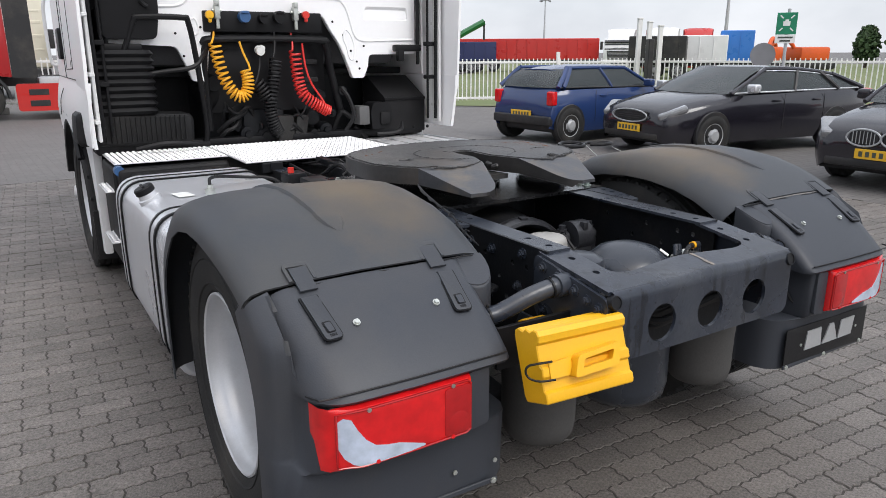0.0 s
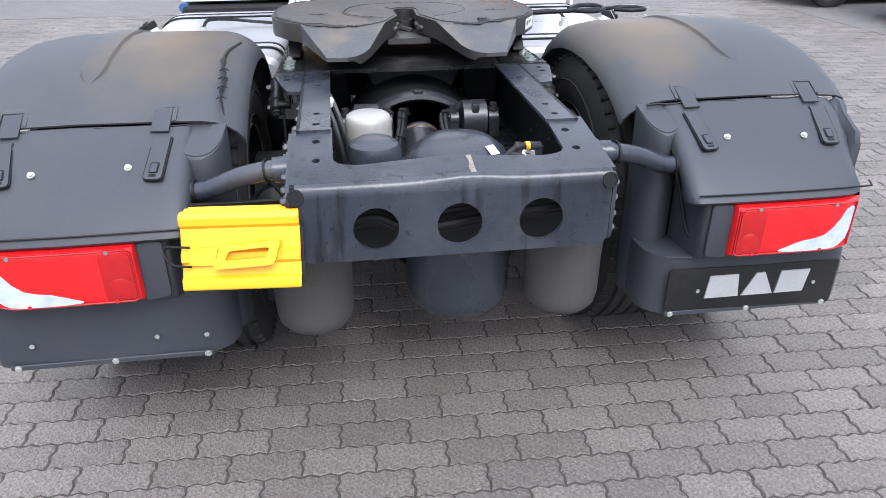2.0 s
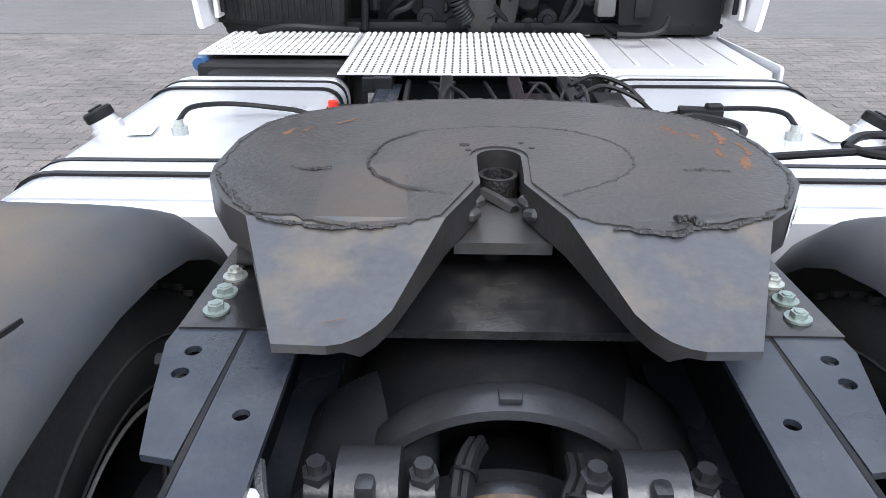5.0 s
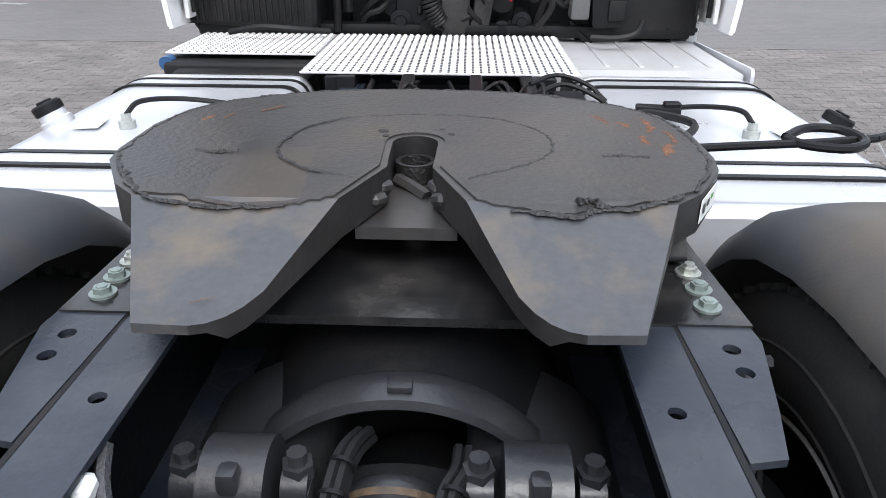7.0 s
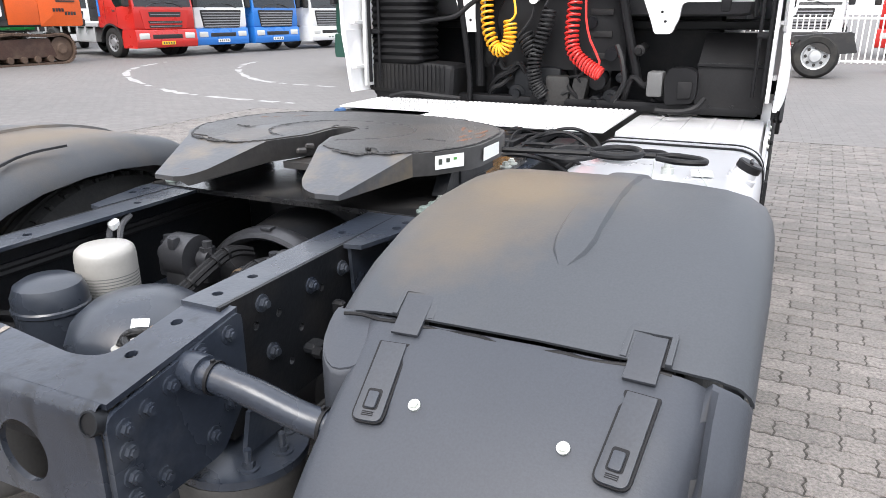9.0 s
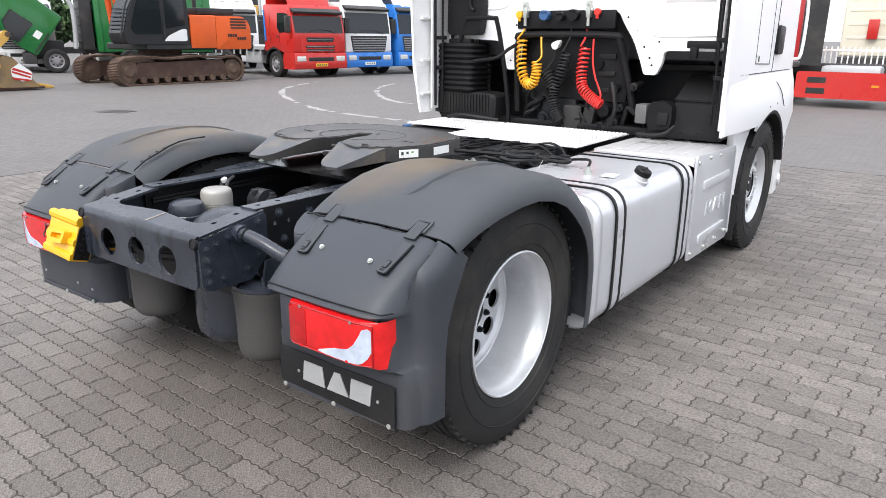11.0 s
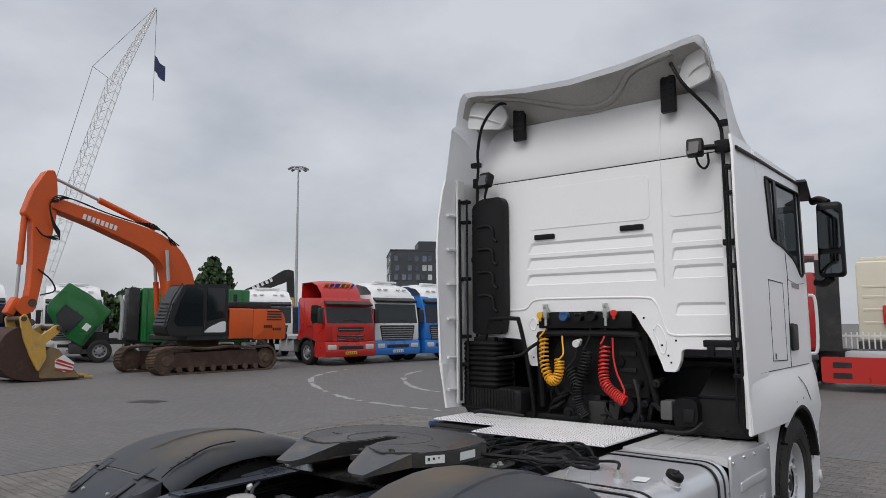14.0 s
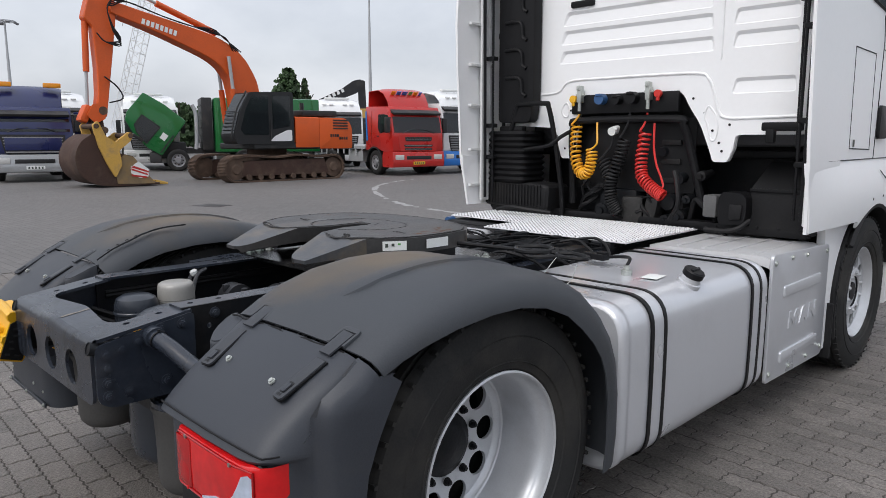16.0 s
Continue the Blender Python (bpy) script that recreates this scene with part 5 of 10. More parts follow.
fuel_tank(1, 1.72, 3.085)
fuel_tank(-1, 1.72, 3.02)
bm = B()
holes = tread(bm, -0.535, 0.512, 2.925, 3.78, 0.937)
walkway = part("walkway_plate", bm, M_ALU, truck, "bright serrated aluminium walkway plate", 20)
tagged(part("tread_hole", holes, M_BLACK_DUSTY, walkway), kind="stuff")
bm = B()
holes = tread(bm, -1.178, -0.540, 3.275, 3.78, 0.937)
outer_way = part("walkway_plate", bm, M_ALU, truck, "bright serrated aluminium walkway plate", 20)
tagged(part("tread_hole", holes, M_BLACK_DUSTY, outer_way), kind="stuff")
for x in (-0.36, 0.34):
    bm = B()
    bx(bm, (x, 3.3, 0.903), (0.07, 0.80, 0.05), 0.004)
    part("walkway_bearer", bm, M_FRAME_DK, truck)
    bm = B()
    bx(bm, (x * 1.1, 2.94, 0.895), (0.09, 0.05, 0.06), 0.006)
    part("bearer_end", bm, M_FRAME_DK, truck)
# black battery box under the outer plate, with two steps beside it
bm = B()
bx(bm, (-0.86, 3.52, 0.62), (0.66, 0.50, 0.58), 0.03, 3)
bx(bm, (-0.83, 3.17, 0.76), (0.58, 0.14, 0.26), 0.05, 3)
bx(bm, (-0.86, 3.35, 0.86), (0.62, 0.30, 0.10), 0.03, 3)
battery = part("battery_box", bm, M_BLACK_DUSTY, truck)
for z in (0.78, 0.48):
    bm = B()
    tread(bm, -1.235, -1.135, 3.30, 3.62, z, 0.026).free()
    part("side_step", bm, M_ALU, battery)
bm = B()
rod(bm, (-1.16, 3.28, 0.90), (-1.16, 3.22, 0.90), 0.028, 14, bev=0.006)
part("valve_cap", bm, M_BLUE_BIT, battery)
# silver silencer box with ribbed lid and embossed side
bm = B()
rows = []
for y, k in ((3.165, 0.0), (3.175, 1.0), (3.90, 1.0), (3.93, 0.4)):
    rows.append([(0.515, y, 0.86), (0.520, y, 0.903 * k + 0.86 * (1 - k)), (0.55, y, 0.906 * k + 0.86 * (1 - k)), (1.16, y, 0.908 * k + 0.86 * (1 - k)), (1.19, y, 0.895 * k + 0.85 * (1 - k)), (1.20, y, 0.84)])
sheet(bm, rows, 0.004)
cover = part("silencer_cover", bm, M_SILVER_DULL, truck, "dull silver sheet cover with pressed ribs", 40)
for x in (0.66, 0.80, 0.94, 1.08):
    bm = B()
    bx(bm, (x, 3.55, 0.909), (0.020, 0.62, 0.008), 0.0035, 2)
    part("cover_rib", bm, M_SILVER_DULL, cover)
bm = B()
bx(bm, (0.86, 3.50, 0.56), (0.62, 0.66, 0.58), 0.03, 2)
part("silencer_box", bm, M_FRAME_DK, cover)
bm = B()
plate(bm, rounded([(3.135, 0.255), (3.995, 0.235), (3.995, 0.90), (3.135, 0.925)], [0.02, 0.05, 0.05, 0.03], 4), YZ(1.205), 0.016, bev=0.006)
side = part("side_panel", bm, M_SILVER, truck, "silver side panel with pressed fields")
for z0, z1 in ((0.685, 0.745), (0.330, 0.390)):
    bm = B()
    plate(bm, rounded([(3.30, z0), (3.86, z0), (3.86, z1), (3.30, z1)], 0.012), YZ(1.2205), 0.011, bev=0.010)
    part("pressed_bar", bm, M_SILVER, side)
for y, o in ((3.40, [(0, 0), (0.035, 0), (0.035, 0.055), (0.075, 0.01), (0.115, 0.055), (0.115, 0), (0.15, 0), (0.14, 0.09), (0.11, 0.09), (0.075, 0.05), (0.04, 0.09), (0.01, 0.09)]),
             (3.56, [(0, 0), (0.03, 0), (0.045, 0.022), (0.085, 0.022), (0.10, 0), (0.13, 0), (0.085, 0.09), (0.05, 0.09)]),
             (3.70, [(0, 0), (0.03, 0), (0.035, 0.05), (0.09, 0), (0.12, 0), (0.13, 0.09), (0.10, 0.09), (0.095, 0.04), (0.04, 0.09), (0.01, 0.09)])):
    bm = B()
    plate(bm, [(y + u, 0.50 + v) for u, v in o], YZ(1.2205), 0.005)
    part("pressed_badge", bm, M_SILVER, side)
for y, z in ((3.17, 0.88), (3.40, 0.885), (3.62, 0.875), (3.95, 0.86), (3.17, 0.30), (3.45, 0.285), (3.72, 0.28), (3.95, 0.29)):
    bm = B()
    hexbolt(bm, (1.2205, y, z), (1, 0, 0), 0.010, 0.006, 0.015)
    part("panel_bolt", bm, M_ZINC, side)

# ---- suspension, tanks and pipes inside the frame ----
def lumps(name, material, pts, label=""):
    bm = B()
    for p, q, r in pts:
        rod(bm, p, q, r, 18, bev=min(0.012, r * 0.2))
    return part(name, bm, material, truck, label)


bm = B()
lathe(bm, [(0.0, 0.0), (0.07, 0.004), (0.125, 0.02), (0.155, 0.05), (0.163, 0.09), (0.163, 0.445), (0.158, 0.485), (0.14, 0.525), (0.10, 0.557), (0.05, 0.573), (0.0, 0.577)], (0.066, 0.575, 0.335), (0, 0, 1), 40)
air_tank = part("air_tank", bm, M_AIRTANK, truck, "dark blue-grey upright air tank with domed ends")
bm = B()
m = pose(0.150, 0.494, 0.880, 24, 24, 0) @ pose(0, 0, 0, 0, 0, 40)
plate(bm, [(-0.017, -0.017), (0.017, -0.017), (0.017, 0.017), (-0.017, 0.017)], lambda u, v, w: m @ Vector((u, v, w + 0.003)), 0.001)
part("label_sheet", bm, M_PAPER, air_tank)
bm = B()
lathe(bm, [(0.0, 0.21), (0.05, 0.207), (0.070, 0.195), (0.079, 0.172), (0.079, 0.150), (0.082, 0.146), (0.082, 0.138), (0.078, 0.134), (0.078, 0.0), (0.0, 0.0)], (-0.180, 0.545, 0.708), (0, 0, 1), 36)
part("filter_can", bm, M_AIRTANK, truck, "dark blue-grey round canister")
bm = B()
lathe(bm, [(0.0, 0.2025), (0.046, 0.2015), (0.058, 0.199), (0.0655, 0.193), (0.069, 0.183), (0.0702, 0.170), (0.0702, 0.0), (0.0, 0.0)], (-0.186, 0.706, 0.742), (0, 0, 1), 36)
dryer = part("air_dryer", bm, M_DRYER, truck, "cream-white air dryer cartridge with fine print")
for k in range(11):
    bm = B()
    lathe(bm, [(0.0704, 0.0), (0.0708, 0.0), (0.0708, 0.0022), (0.0704, 0.0022)], (-0.186, 0.706, 0.800 + k * 0.0075), (0, 0, 1), 36, True)
    part("print_line", bm, M_GREYPRINT, dryer)
lumps("dryer_head", M_FRAME_DK, [((-0.191, 0.748, 0.66), (-0.191, 0.748, 0.722), 0.06), ((-0.25, 0.70, 0.68), (-0.10, 0.70, 0.68), 0.022)])
for s in (-1, 1):
    bm = B()
    lathe(bm, [(0.0, 0.0), (0.070, 0.002), (0.095, 0.010), (0.110, 0.028), (0.116, 0.06), (0.117, 0.18), (0.122, 0.27), (0.128, 0.285), (0.128, 0.300), (0.0, 0.305)], (s * 0.380, 0.49, 0.365), (0, 0, 1), 36)
    bellow = part("air_bellow", bm, M_BELLOW, truck, "dusty grey-brown air spring")
    bm = B()
    rod(bm, (s * 0.385, 0.49, 0.668), (s * 0.385, 0.49, 0.684), 0.128, 36, bev=0.003)
    plate(bm, [(0.44, 0.70), (0.56, 0.70), (0.52, 0.78), (0.46, 0.78)], YZ(s * 0.43), s * 0.010)
    part("spring_plate", bm, M_FRAME, bellow)
    for x, y in ((0.452, 0.43), (0.475, 0.50), (0.44, 0.56)):
        bm = B()
        hexbolt(bm, (s * x, y, 0.684), (0, 0, 1), 0.012, 0.012, 0.02, 0.025)
        part("bolt", bm, M_FRAME, bellow)
    bm = B()
    lathe(bm, [(0.0, 0.0), (0.10, 0.0), (0.12, 0.03), (0.12, 0.30), (0.0, 0.30)], (s * 0.46, 1.62, 0.40), (0, 0, 1), 28)
    part("air_bellow", bm, M_FRAME_DK, truck, "black rubber air spring")
    # levelling rod and damper beside the frame
    bm = B()
    rod(bm, (s * 0.455, 0.99, 0.90), (s * 0.45, 0.86, 0.66), 0.0045, 8)
    part("levelling_rod", bm, M_BLACK, truck)
    for y, z in ((0.99, 0.90), (0.86, 0.66)):
        bm = B()
        rod(bm, (s * 0.43, y, z), (s * 0.47, y, z), 0.013, 12, bev=0.003)
        part("rod_joint", bm, M_BLACK, truck)
    bm = B()
    rod(bm, (s * 0.47, 0.90, 0.42), (s * 0.44, 1.0, 0.62), 0.032, 16, bev=0.004)
    part("damper", bm, M_FRAME_DK, truck)
    bm = B()
    rod(bm, (s * 0.42, 0.80, 0.85), (s * 0.42, 0.72, 0.62), 0.005, 8)
    bx(bm, (s * 0.415, 0.80, 0.85), (0.03, 0.022, 0.035), 0.006)
    bx(bm, (s * 0.415, 0.70, 0.80), (0.035, 0.045, 0.025), 0.008)
    hexbolt(bm, (s * 0.43, 0.68, 0.80), (s, 0, 0), 0.012, 0.02)
    part("level_valve", bm, M_FRAME_DK, truck)
for s in (-1, 1):
    bm = B()
    plate(bm, rounded([(0.56, 0.40), (0.95, 0.36), (1.25, 0.36), (1.75, 0.34), (1.78, 0.42), (1.25, 0.50), (0.95, 0.52), (0.58, 0.48)], 0.02), YZ(s * 0.420), s * 0.110, bev=0.012)
    carrier_b = part("spring_carrier", bm, M_FRAME_DK, truck, "dark forged air spring carrier")
    bm = B()
    lathe(bm, [(0.0, 0.0), (0.05, 0.0), (0.075, 0.02), (0.082, 0.05), (0.088, 0.055), (0.088, 0.07), (0.080, 0.075), (0.070, 0.12), (0.03, 0.135), (0.0, 0.135)], (s * 0.485, 0.84, 0.60), (0, -1, 0.35), 28)
    part("brake_chamber", bm, M_FRAME_DK, carrier_b)
    bm = B()
    tube(bm, [(s * 0.56, 0.93, 0.72), (s * 0.53, 0.85, 0.72), (s * 0.50, 0.78, 0.71), (s * 0.46, 0.72, 0.69), (s * 0.42, 0.66, 0.66)], 0.008, 8, 6, True, 0.001)
    part("brake_line", bm, M_CABLE, carrier_b)
    bm = B()
    rod(bm, (s * 0.47, AX, AZ), (s * 0.575, AX, AZ), 0.20, 40, bev=0.02)
    rod(bm, (s * 0.44, AX, AZ), (s * 0.48, AX, AZ), 0.23, 40, bev=0.008)
    part("brake_drum", bm, M_FRAME_DK, carrier_b)
    # shock absorber under the side bracket
    bm = B()
    rod(bm, (s * 0.484, 1.20, 0.925), (s * 0.484, 1.06, 0.860), 0.024, 18, bev=0.004)
    lathe(bm, [(0.024, 0.0), (0.030, 0.004), (0.030, 0.020), (0.024, 0.024)], (s * 0.484, 1.115, 0.8855), (0, -0.9, -0.42), 18, True)
    hexbolt(bm, (s * 0.484, 1.060, 0.860), (0, -0.9, -0.42), 0.016, 0.012, 0.021, 0.012)
    absorber = part("shock_absorber", bm, M_AXLE, truck)
    for y, z in ((1.125, 0.925), (1.075, 0.868)):
        bm = B()
        hexbolt(bm, (s * 0.500, y, z), (s, 0, 0), 0.010, 0.012, 0.013)
        part("bolt", bm, M_AXLE, absorber)
# rear axle with its bowed top and the two link saddles
bm = B()
rod(bm, (-0.95, AX, AZ), (0.95, AX, AZ), 0.085, 24)
rod(bm, (-0.56, AX, AZ), (0.56, AX, AZ), 0.11, 24)
lathe(bm, [(0.0, -0.20), (0.10, -0.19), (0.16, -0.14), (0.19, 0.0), (0.18, 0.12), (0.12, 0.22), (0.0, 0.26)], (0.02, AX + 0.05, 0.48), (0, 1, 0), 36)
# axle beam: shade under the chassis is put into its darker paint
axle = part("rear_axle", bm, M_FRAME_DK, truck, "drive axle with a bowed casing, its beam darkened for shade")
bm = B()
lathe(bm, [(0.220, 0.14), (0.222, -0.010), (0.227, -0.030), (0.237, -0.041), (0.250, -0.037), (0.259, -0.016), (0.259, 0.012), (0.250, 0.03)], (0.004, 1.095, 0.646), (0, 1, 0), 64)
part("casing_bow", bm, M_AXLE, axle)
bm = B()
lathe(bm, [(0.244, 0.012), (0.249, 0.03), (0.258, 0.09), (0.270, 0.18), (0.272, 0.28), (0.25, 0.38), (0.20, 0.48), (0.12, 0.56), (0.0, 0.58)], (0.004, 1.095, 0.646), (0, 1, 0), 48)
# same casing as the bow, coloured darker where shadow falls on it
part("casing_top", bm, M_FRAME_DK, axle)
bm = B()
bx(bm, (0.006, 1.078, 0.906), (0.034, 0.026, 0.010), 0.003, 2)
part("casing_lug", bm, M_AXLE, axle)
bm = B()
lathe(bm, [(0.060, 0.03), (0.070, 0.022), (0.074, 0.010), (0.074, -0.004), (0.071, -0.008), (0.072, -0.075), (0.080, -0.110), (0.090, -0.118), (0.094, -0.126), (0.090, -0.134), (0.088, -0.140), (0.104, -0.165), (0.136, -0.195), (0.165, -0.235), (0.185, -0.30), (0.19, -0.36)], (0.0, 1.005, 0.748), (0, 1, 0.44), 40)
part("axle_neck", bm, M_AXLE, axle)
bm = B()
lathe(bm, [(0.0735, -0.004), (0.0752, -0.004), (0.0752, 0.006), (0.0735, 0.006)], (0.0, 1.005, 0.748), (0, 1, 0.44), 40, True)
part("rust_band", bm, mat("rusty_band", (0.115, 0.080, 0.050), 0.7, 0.2, 0.5, 30, 100, 0.2, stain=(0.03, 0.03, 0.03), stain_amt=0.8, stain_scale=25.0), axle)
# swept casing round the neck and the arms that carry the saddles
bm = B()
lathe(bm, [(0.21, -0.10), (0.225, -0.03), (0.215, 0.03), (0.185, 0.09), (0.155, 0.14), (0.138, 0.20), (0.128, 0.30)], (0.0, 1.02, 0.530), (0, -1, -0.10), 48)
part("casing_front", bm, M_AXLE, axle)
for s in (-1, 1):
    bm = B()
    plate(bm, rounded([(s * 0.10, 0.56), (s * 0.345, 0.56), (s * 0.335, 0.70), (s * 0.30, 0.755), (s * 0.235, 0.800), (s * 0.170, 0.825), (s * 0.10, 0.78)][::s], 0.03), XZ(1.26), -0.20, bev=0.03)
    part("casing_arm", bm, M_AXLE, axle)
    # dark plate added to close the shaded gap beside the bow
    bm = B()
    bx(bm, (s * 0.30, 1.46, 0.72), (0.15, 0.03, 0.50), 0.01)
    part("dark_gap_panel", bm, M_FRAME_DK, axle)
for s in (-1, 1):
    x = s * 0.182
    bm = B()
    rod(bm, (x - 0.040, 0.960, 0.836), (x + 0.040, 0.960, 0.836), 0.062, 26, bev=0.006)
    bx(bm, (x, 0.970, 0.776), (0.084, 0.12, 0.10), 0.015, 2)
    bx(bm, (x, 0.918, 0.884), (0.026, 0.03, 0.035), 0.010, 2)
    saddle = part("link_saddle", bm, M_AXLE, axle)
    for k in (-1, 1):
        bm = B()
        bx(bm, (x + k * 0.070, 0.962, 0.808), (0.036, 0.052, 0.070), 0.008, 2)
        rod(bm, (x + k * 0.052, 0.960, 0.836), (x + k * 0.085, 0.960, 0.836), 0.026, 16)
        hexbolt(bm, (x + k * 0.070, 0.965, 0.850), (0, 0, 1), 0.021, 0.020, 0.0, 0.016)
        part("link_bolt", bm, M_AXLE, saddle)
# cable bundles over the axle, hoses and wiring in the frame
def cables(sets, r, material=M_CABLE, name="cable"):
    for pts in sets:
        bm = B()
        tube(bm, pts, r, 6, 5)
        part(name, bm, material, truck)


for s in (-1, 1):
    if s < 0:
        way = [(-0.040, 1.05, 0.835), (-0.052, 1.01, 0.848), (-0.060, 0.975, 0.848), (-0.065, 0.935, 0.836), (-0.070, 0.90, 0.822), (-0.080, 0.86, 0.80), (-0.094, 0.81, 0.772), (-0.105, 0.76, 0.735)]
    else:
        way = [(0.100, 1.02, 0.835), (0.097, 0.970, 0.848), (0.082, 0.930, 0.848), (0.077, 0.895, 0.836), (0.083, 0.862, 0.806), (0.112, 0.821, 0.776), (0.145, 0.792, 0.746), (0.172, 0.769, 0.725), (0.20, 0.74, 0.69)]
    cables([[(x + (0.013 * (k % 2) - 0.004) * (1 if s < 0 else -1) - 0.004 * (k // 2), y + 0.004 * (k % 2), z + 0.013 * (k // 2) - 0.002 * (k % 2)) for x, y, z in way] for k in range(4)], 0.0078)
    for q in (2, 3, 5) if s < 0 else (2, 4, 5, 6):
        x, y, z = way[q]
        d = Vector(way[q + 1]) - Vector(way[q - 1])
        bm = B()
        lathe(bm, [(0.017, -0.003), (0.0195, -0.003), (0.0195, 0.003), (0.017, 0.003)], (x, y + 0.002, z + 0.005), tuple(d), 14, True)
        part("cable_tie", bm, M_BLACK, truck)
cables([[(-0.335, 0.90, 0.955), (-0.310, 0.835, 0.940), (-0.288, 0.80, 0.885), (-0.268, 0.775, 0.80), (-0.25, 0.76, 0.72)], [(-0.300, 0.89, 0.955), (-0.286, 0.845, 0.935), (-0.266, 0.815, 0.88), (-0.245, 0.79, 0.80), (-0.22, 0.77, 0.72)]], 0.0085, mat("grey_conduit", (0.045, 0.046, 0.050), 0.5, 0, 0.3, 40.0, 300, 0.3), "conduit")
cables([
        [(-0.36, 0.44, 0.85), (-0.30, 0.55, 0.80), (-0.22, 0.64, 0.78), (-0.10, 0.66, 0.78), (-0.04, 0.72, 0.72)], [(-0.36, 0.42, 0.83), (-0.30, 0.53, 0.78), (-0.22, 0.62, 0.765), (-0.08, 0.64, 0.765)],
        [(-0.371, 0.5, 0.90), (-0.371, 0.9, 0.90), (-0.371, 1.5, 0.90), (-0.371, 2.6, 0.90)], [(-0.371, 0.5, 0.885), (-0.371, 0.9, 0.885), (-0.371, 1.5, 0.885), (-0.371, 2.6, 0.885)]], 0.009, M_HOSE_B, "hose")
bm = B()
bx(bm, (-0.298, 0.835, 0.945), (0.022, 0.03, 0.028), 0.006, 1, (20, 10, 0))
part("connector", bm, M_PAPER, truck)
bm = B()
bx(bm, (0.206, 0.432, 0.83), (0.075, 0.055, 0.06), 0.014, 3, (0, 0, 25))
rod(bm, (0.184, 0.422, 0.830), (0.184, 0.422, 0.875), 0.022, 20, bev=0.005)
bx(bm, (0.245, 0.489, 0.835), (0.070, 0.065, 0.05), 0.014, 3, (0, 0, -20))
bx(bm, (0.259, 0.421, 0.82), (0.060, 0.040, 0.045), 0.010, 2, (0, 0, -35))
valve = part("solenoid_valve", bm, mat("cast_aluminium", (0.36, 0.35, 0.32), 0.5, 0.3, 0.25, 30.0, 200, 0.2), truck, "small cast aluminium valve block with corrugated leads")
for p, q in (((0.22, 0.498, 0.86), (0.23, 0.512, 0.895)), ((0.235, 0.499, 0.86), (0.242, 0.51, 0.895))):
    bm = B()
    rod(bm, p, q, 0.010, 14, bev=0.003)
    part("vent_stub", bm, M_FRAME, valve)
bm = B()
lathe(bm, [(0.018, 0.0), (0.026, 0.002), (0.026, 0.010), (0.018, 0.012)], (0.257, 0.477, 0.861), (0.2, -0.3, 1), 24, True)
part("valve_ring", bm, M_PAPER, valve)
bm = B()
rod(bm, (0.246, 0.45, 0.905), (0.278, 0.46, 0.9), 0.012, 14, bev=0.003)
rod(bm, (0.278, 0.46, 0.9), (0.278, 0.460, 0.850), 0.012, 14, bev=0.003)
part("plug", bm, M_FRAME, valve)
M_LEAD = mat("corrugated_lead_black", (0.020, 0.020, 0.021), 0.45, 0, 0.3, 30.0, 200, 0.1)
for pts in ([(0.156, 0.432, 0.79), (0.166, 0.428, 0.86), (0.187, 0.43, 0.895), (0.212, 0.44, 0.905), (0.242, 0.45, 0.905), (0.276, 0.46, 0.9)], [(0.176, 0.427, 0.88), (0.186, 0.424, 0.888), (0.2, 0.416, 0.89), (0.222, 0.402, 0.885), (0.233, 0.385, 0.87), (0.242, 0.378, 0.84)]):
    line = curve_pts(pts, 14)
    bm = B()
    for i in range(len(line) - 1):
        q0, q1 = line[i], line[i + 1]
        rod(bm, q0, q0.lerp(q1, 0.62), 0.0092, 10)
        rod(bm, q0.lerp(q1, 0.5), q1, 0.0078, 10)
    part("corrugated_lead", bm, M_LEAD, valve)
for p, d in (((0.24, 0.45, 0.905), (1, 0.1, 0)), ((0.225, 0.39, 0.885), (0.6, -0.8, -0.3))):
    bm = B()
    lathe(bm, [(0.0, -0.006), (0.0125, -0.006), (0.0125, 0.006), (0.0, 0.006)], p, d, 12)
    part("clip", bm, M_HOSE_Y, valve, "yellow plastic clip")
# wiring, pipes and valves between the coupling and the cab
rng = random.Random(11)
for k in range(16):
    x0, x1 = rng.uniform(-0.30, 0.34), rng.uniform(-0.28, 0.5)
    z0 = rng.uniform(0.88, 0.96)
    cables([[(x0, 2.0 + rng.uniform(0, 0.2), z0), ((x0 * 2 + x1) / 3, 2.25, z0 + rng.uniform(-0.03, 0.06)), ((x0 + 2 * x1) / 3, 2.55, 0.93 + rng.uniform(-0.05, 0.05)), (x1, 2.95, 0.90)]], rng.choice((0.005, 0.006, 0.008, 0.011)), rng.choice((M_CABLE, M_HOSE_B)), "hose")
for k in range(5):
    y = 2.05 + 0.16 * k
    cables([[(0.30, y, 0.955), (0.40, y + rng.uniform(-0.06, 0.1), 0.965 + rng.uniform(0, 0.015)), (0.50, y + 0.05, 0.945), (0.56, y + rng.uniform(0, 0.15), 0.90)]], 0.008)
cables([[(0.46, 2.10, 0.97), (0.60, 2.00, 0.98), (0.68, 2.12, 0.985), (0.58, 2.22, 0.985), (0.50, 2.12, 0.985), (0.62, 2.04, 0.99)]], 0.011, M_HOSE_B, "coiled_lead")
bm = B()
bx(bm, (0.66, 2.40, 0.945), (0.13, 0.05, 0.03), 0.006, 2, (0, 0, -8))
bx(bm, (0.70, 2.40, 0.962), (0.05, 0.035, 0.02), 0.004)
part("plug_socket", bm, M_BLACK, truck)
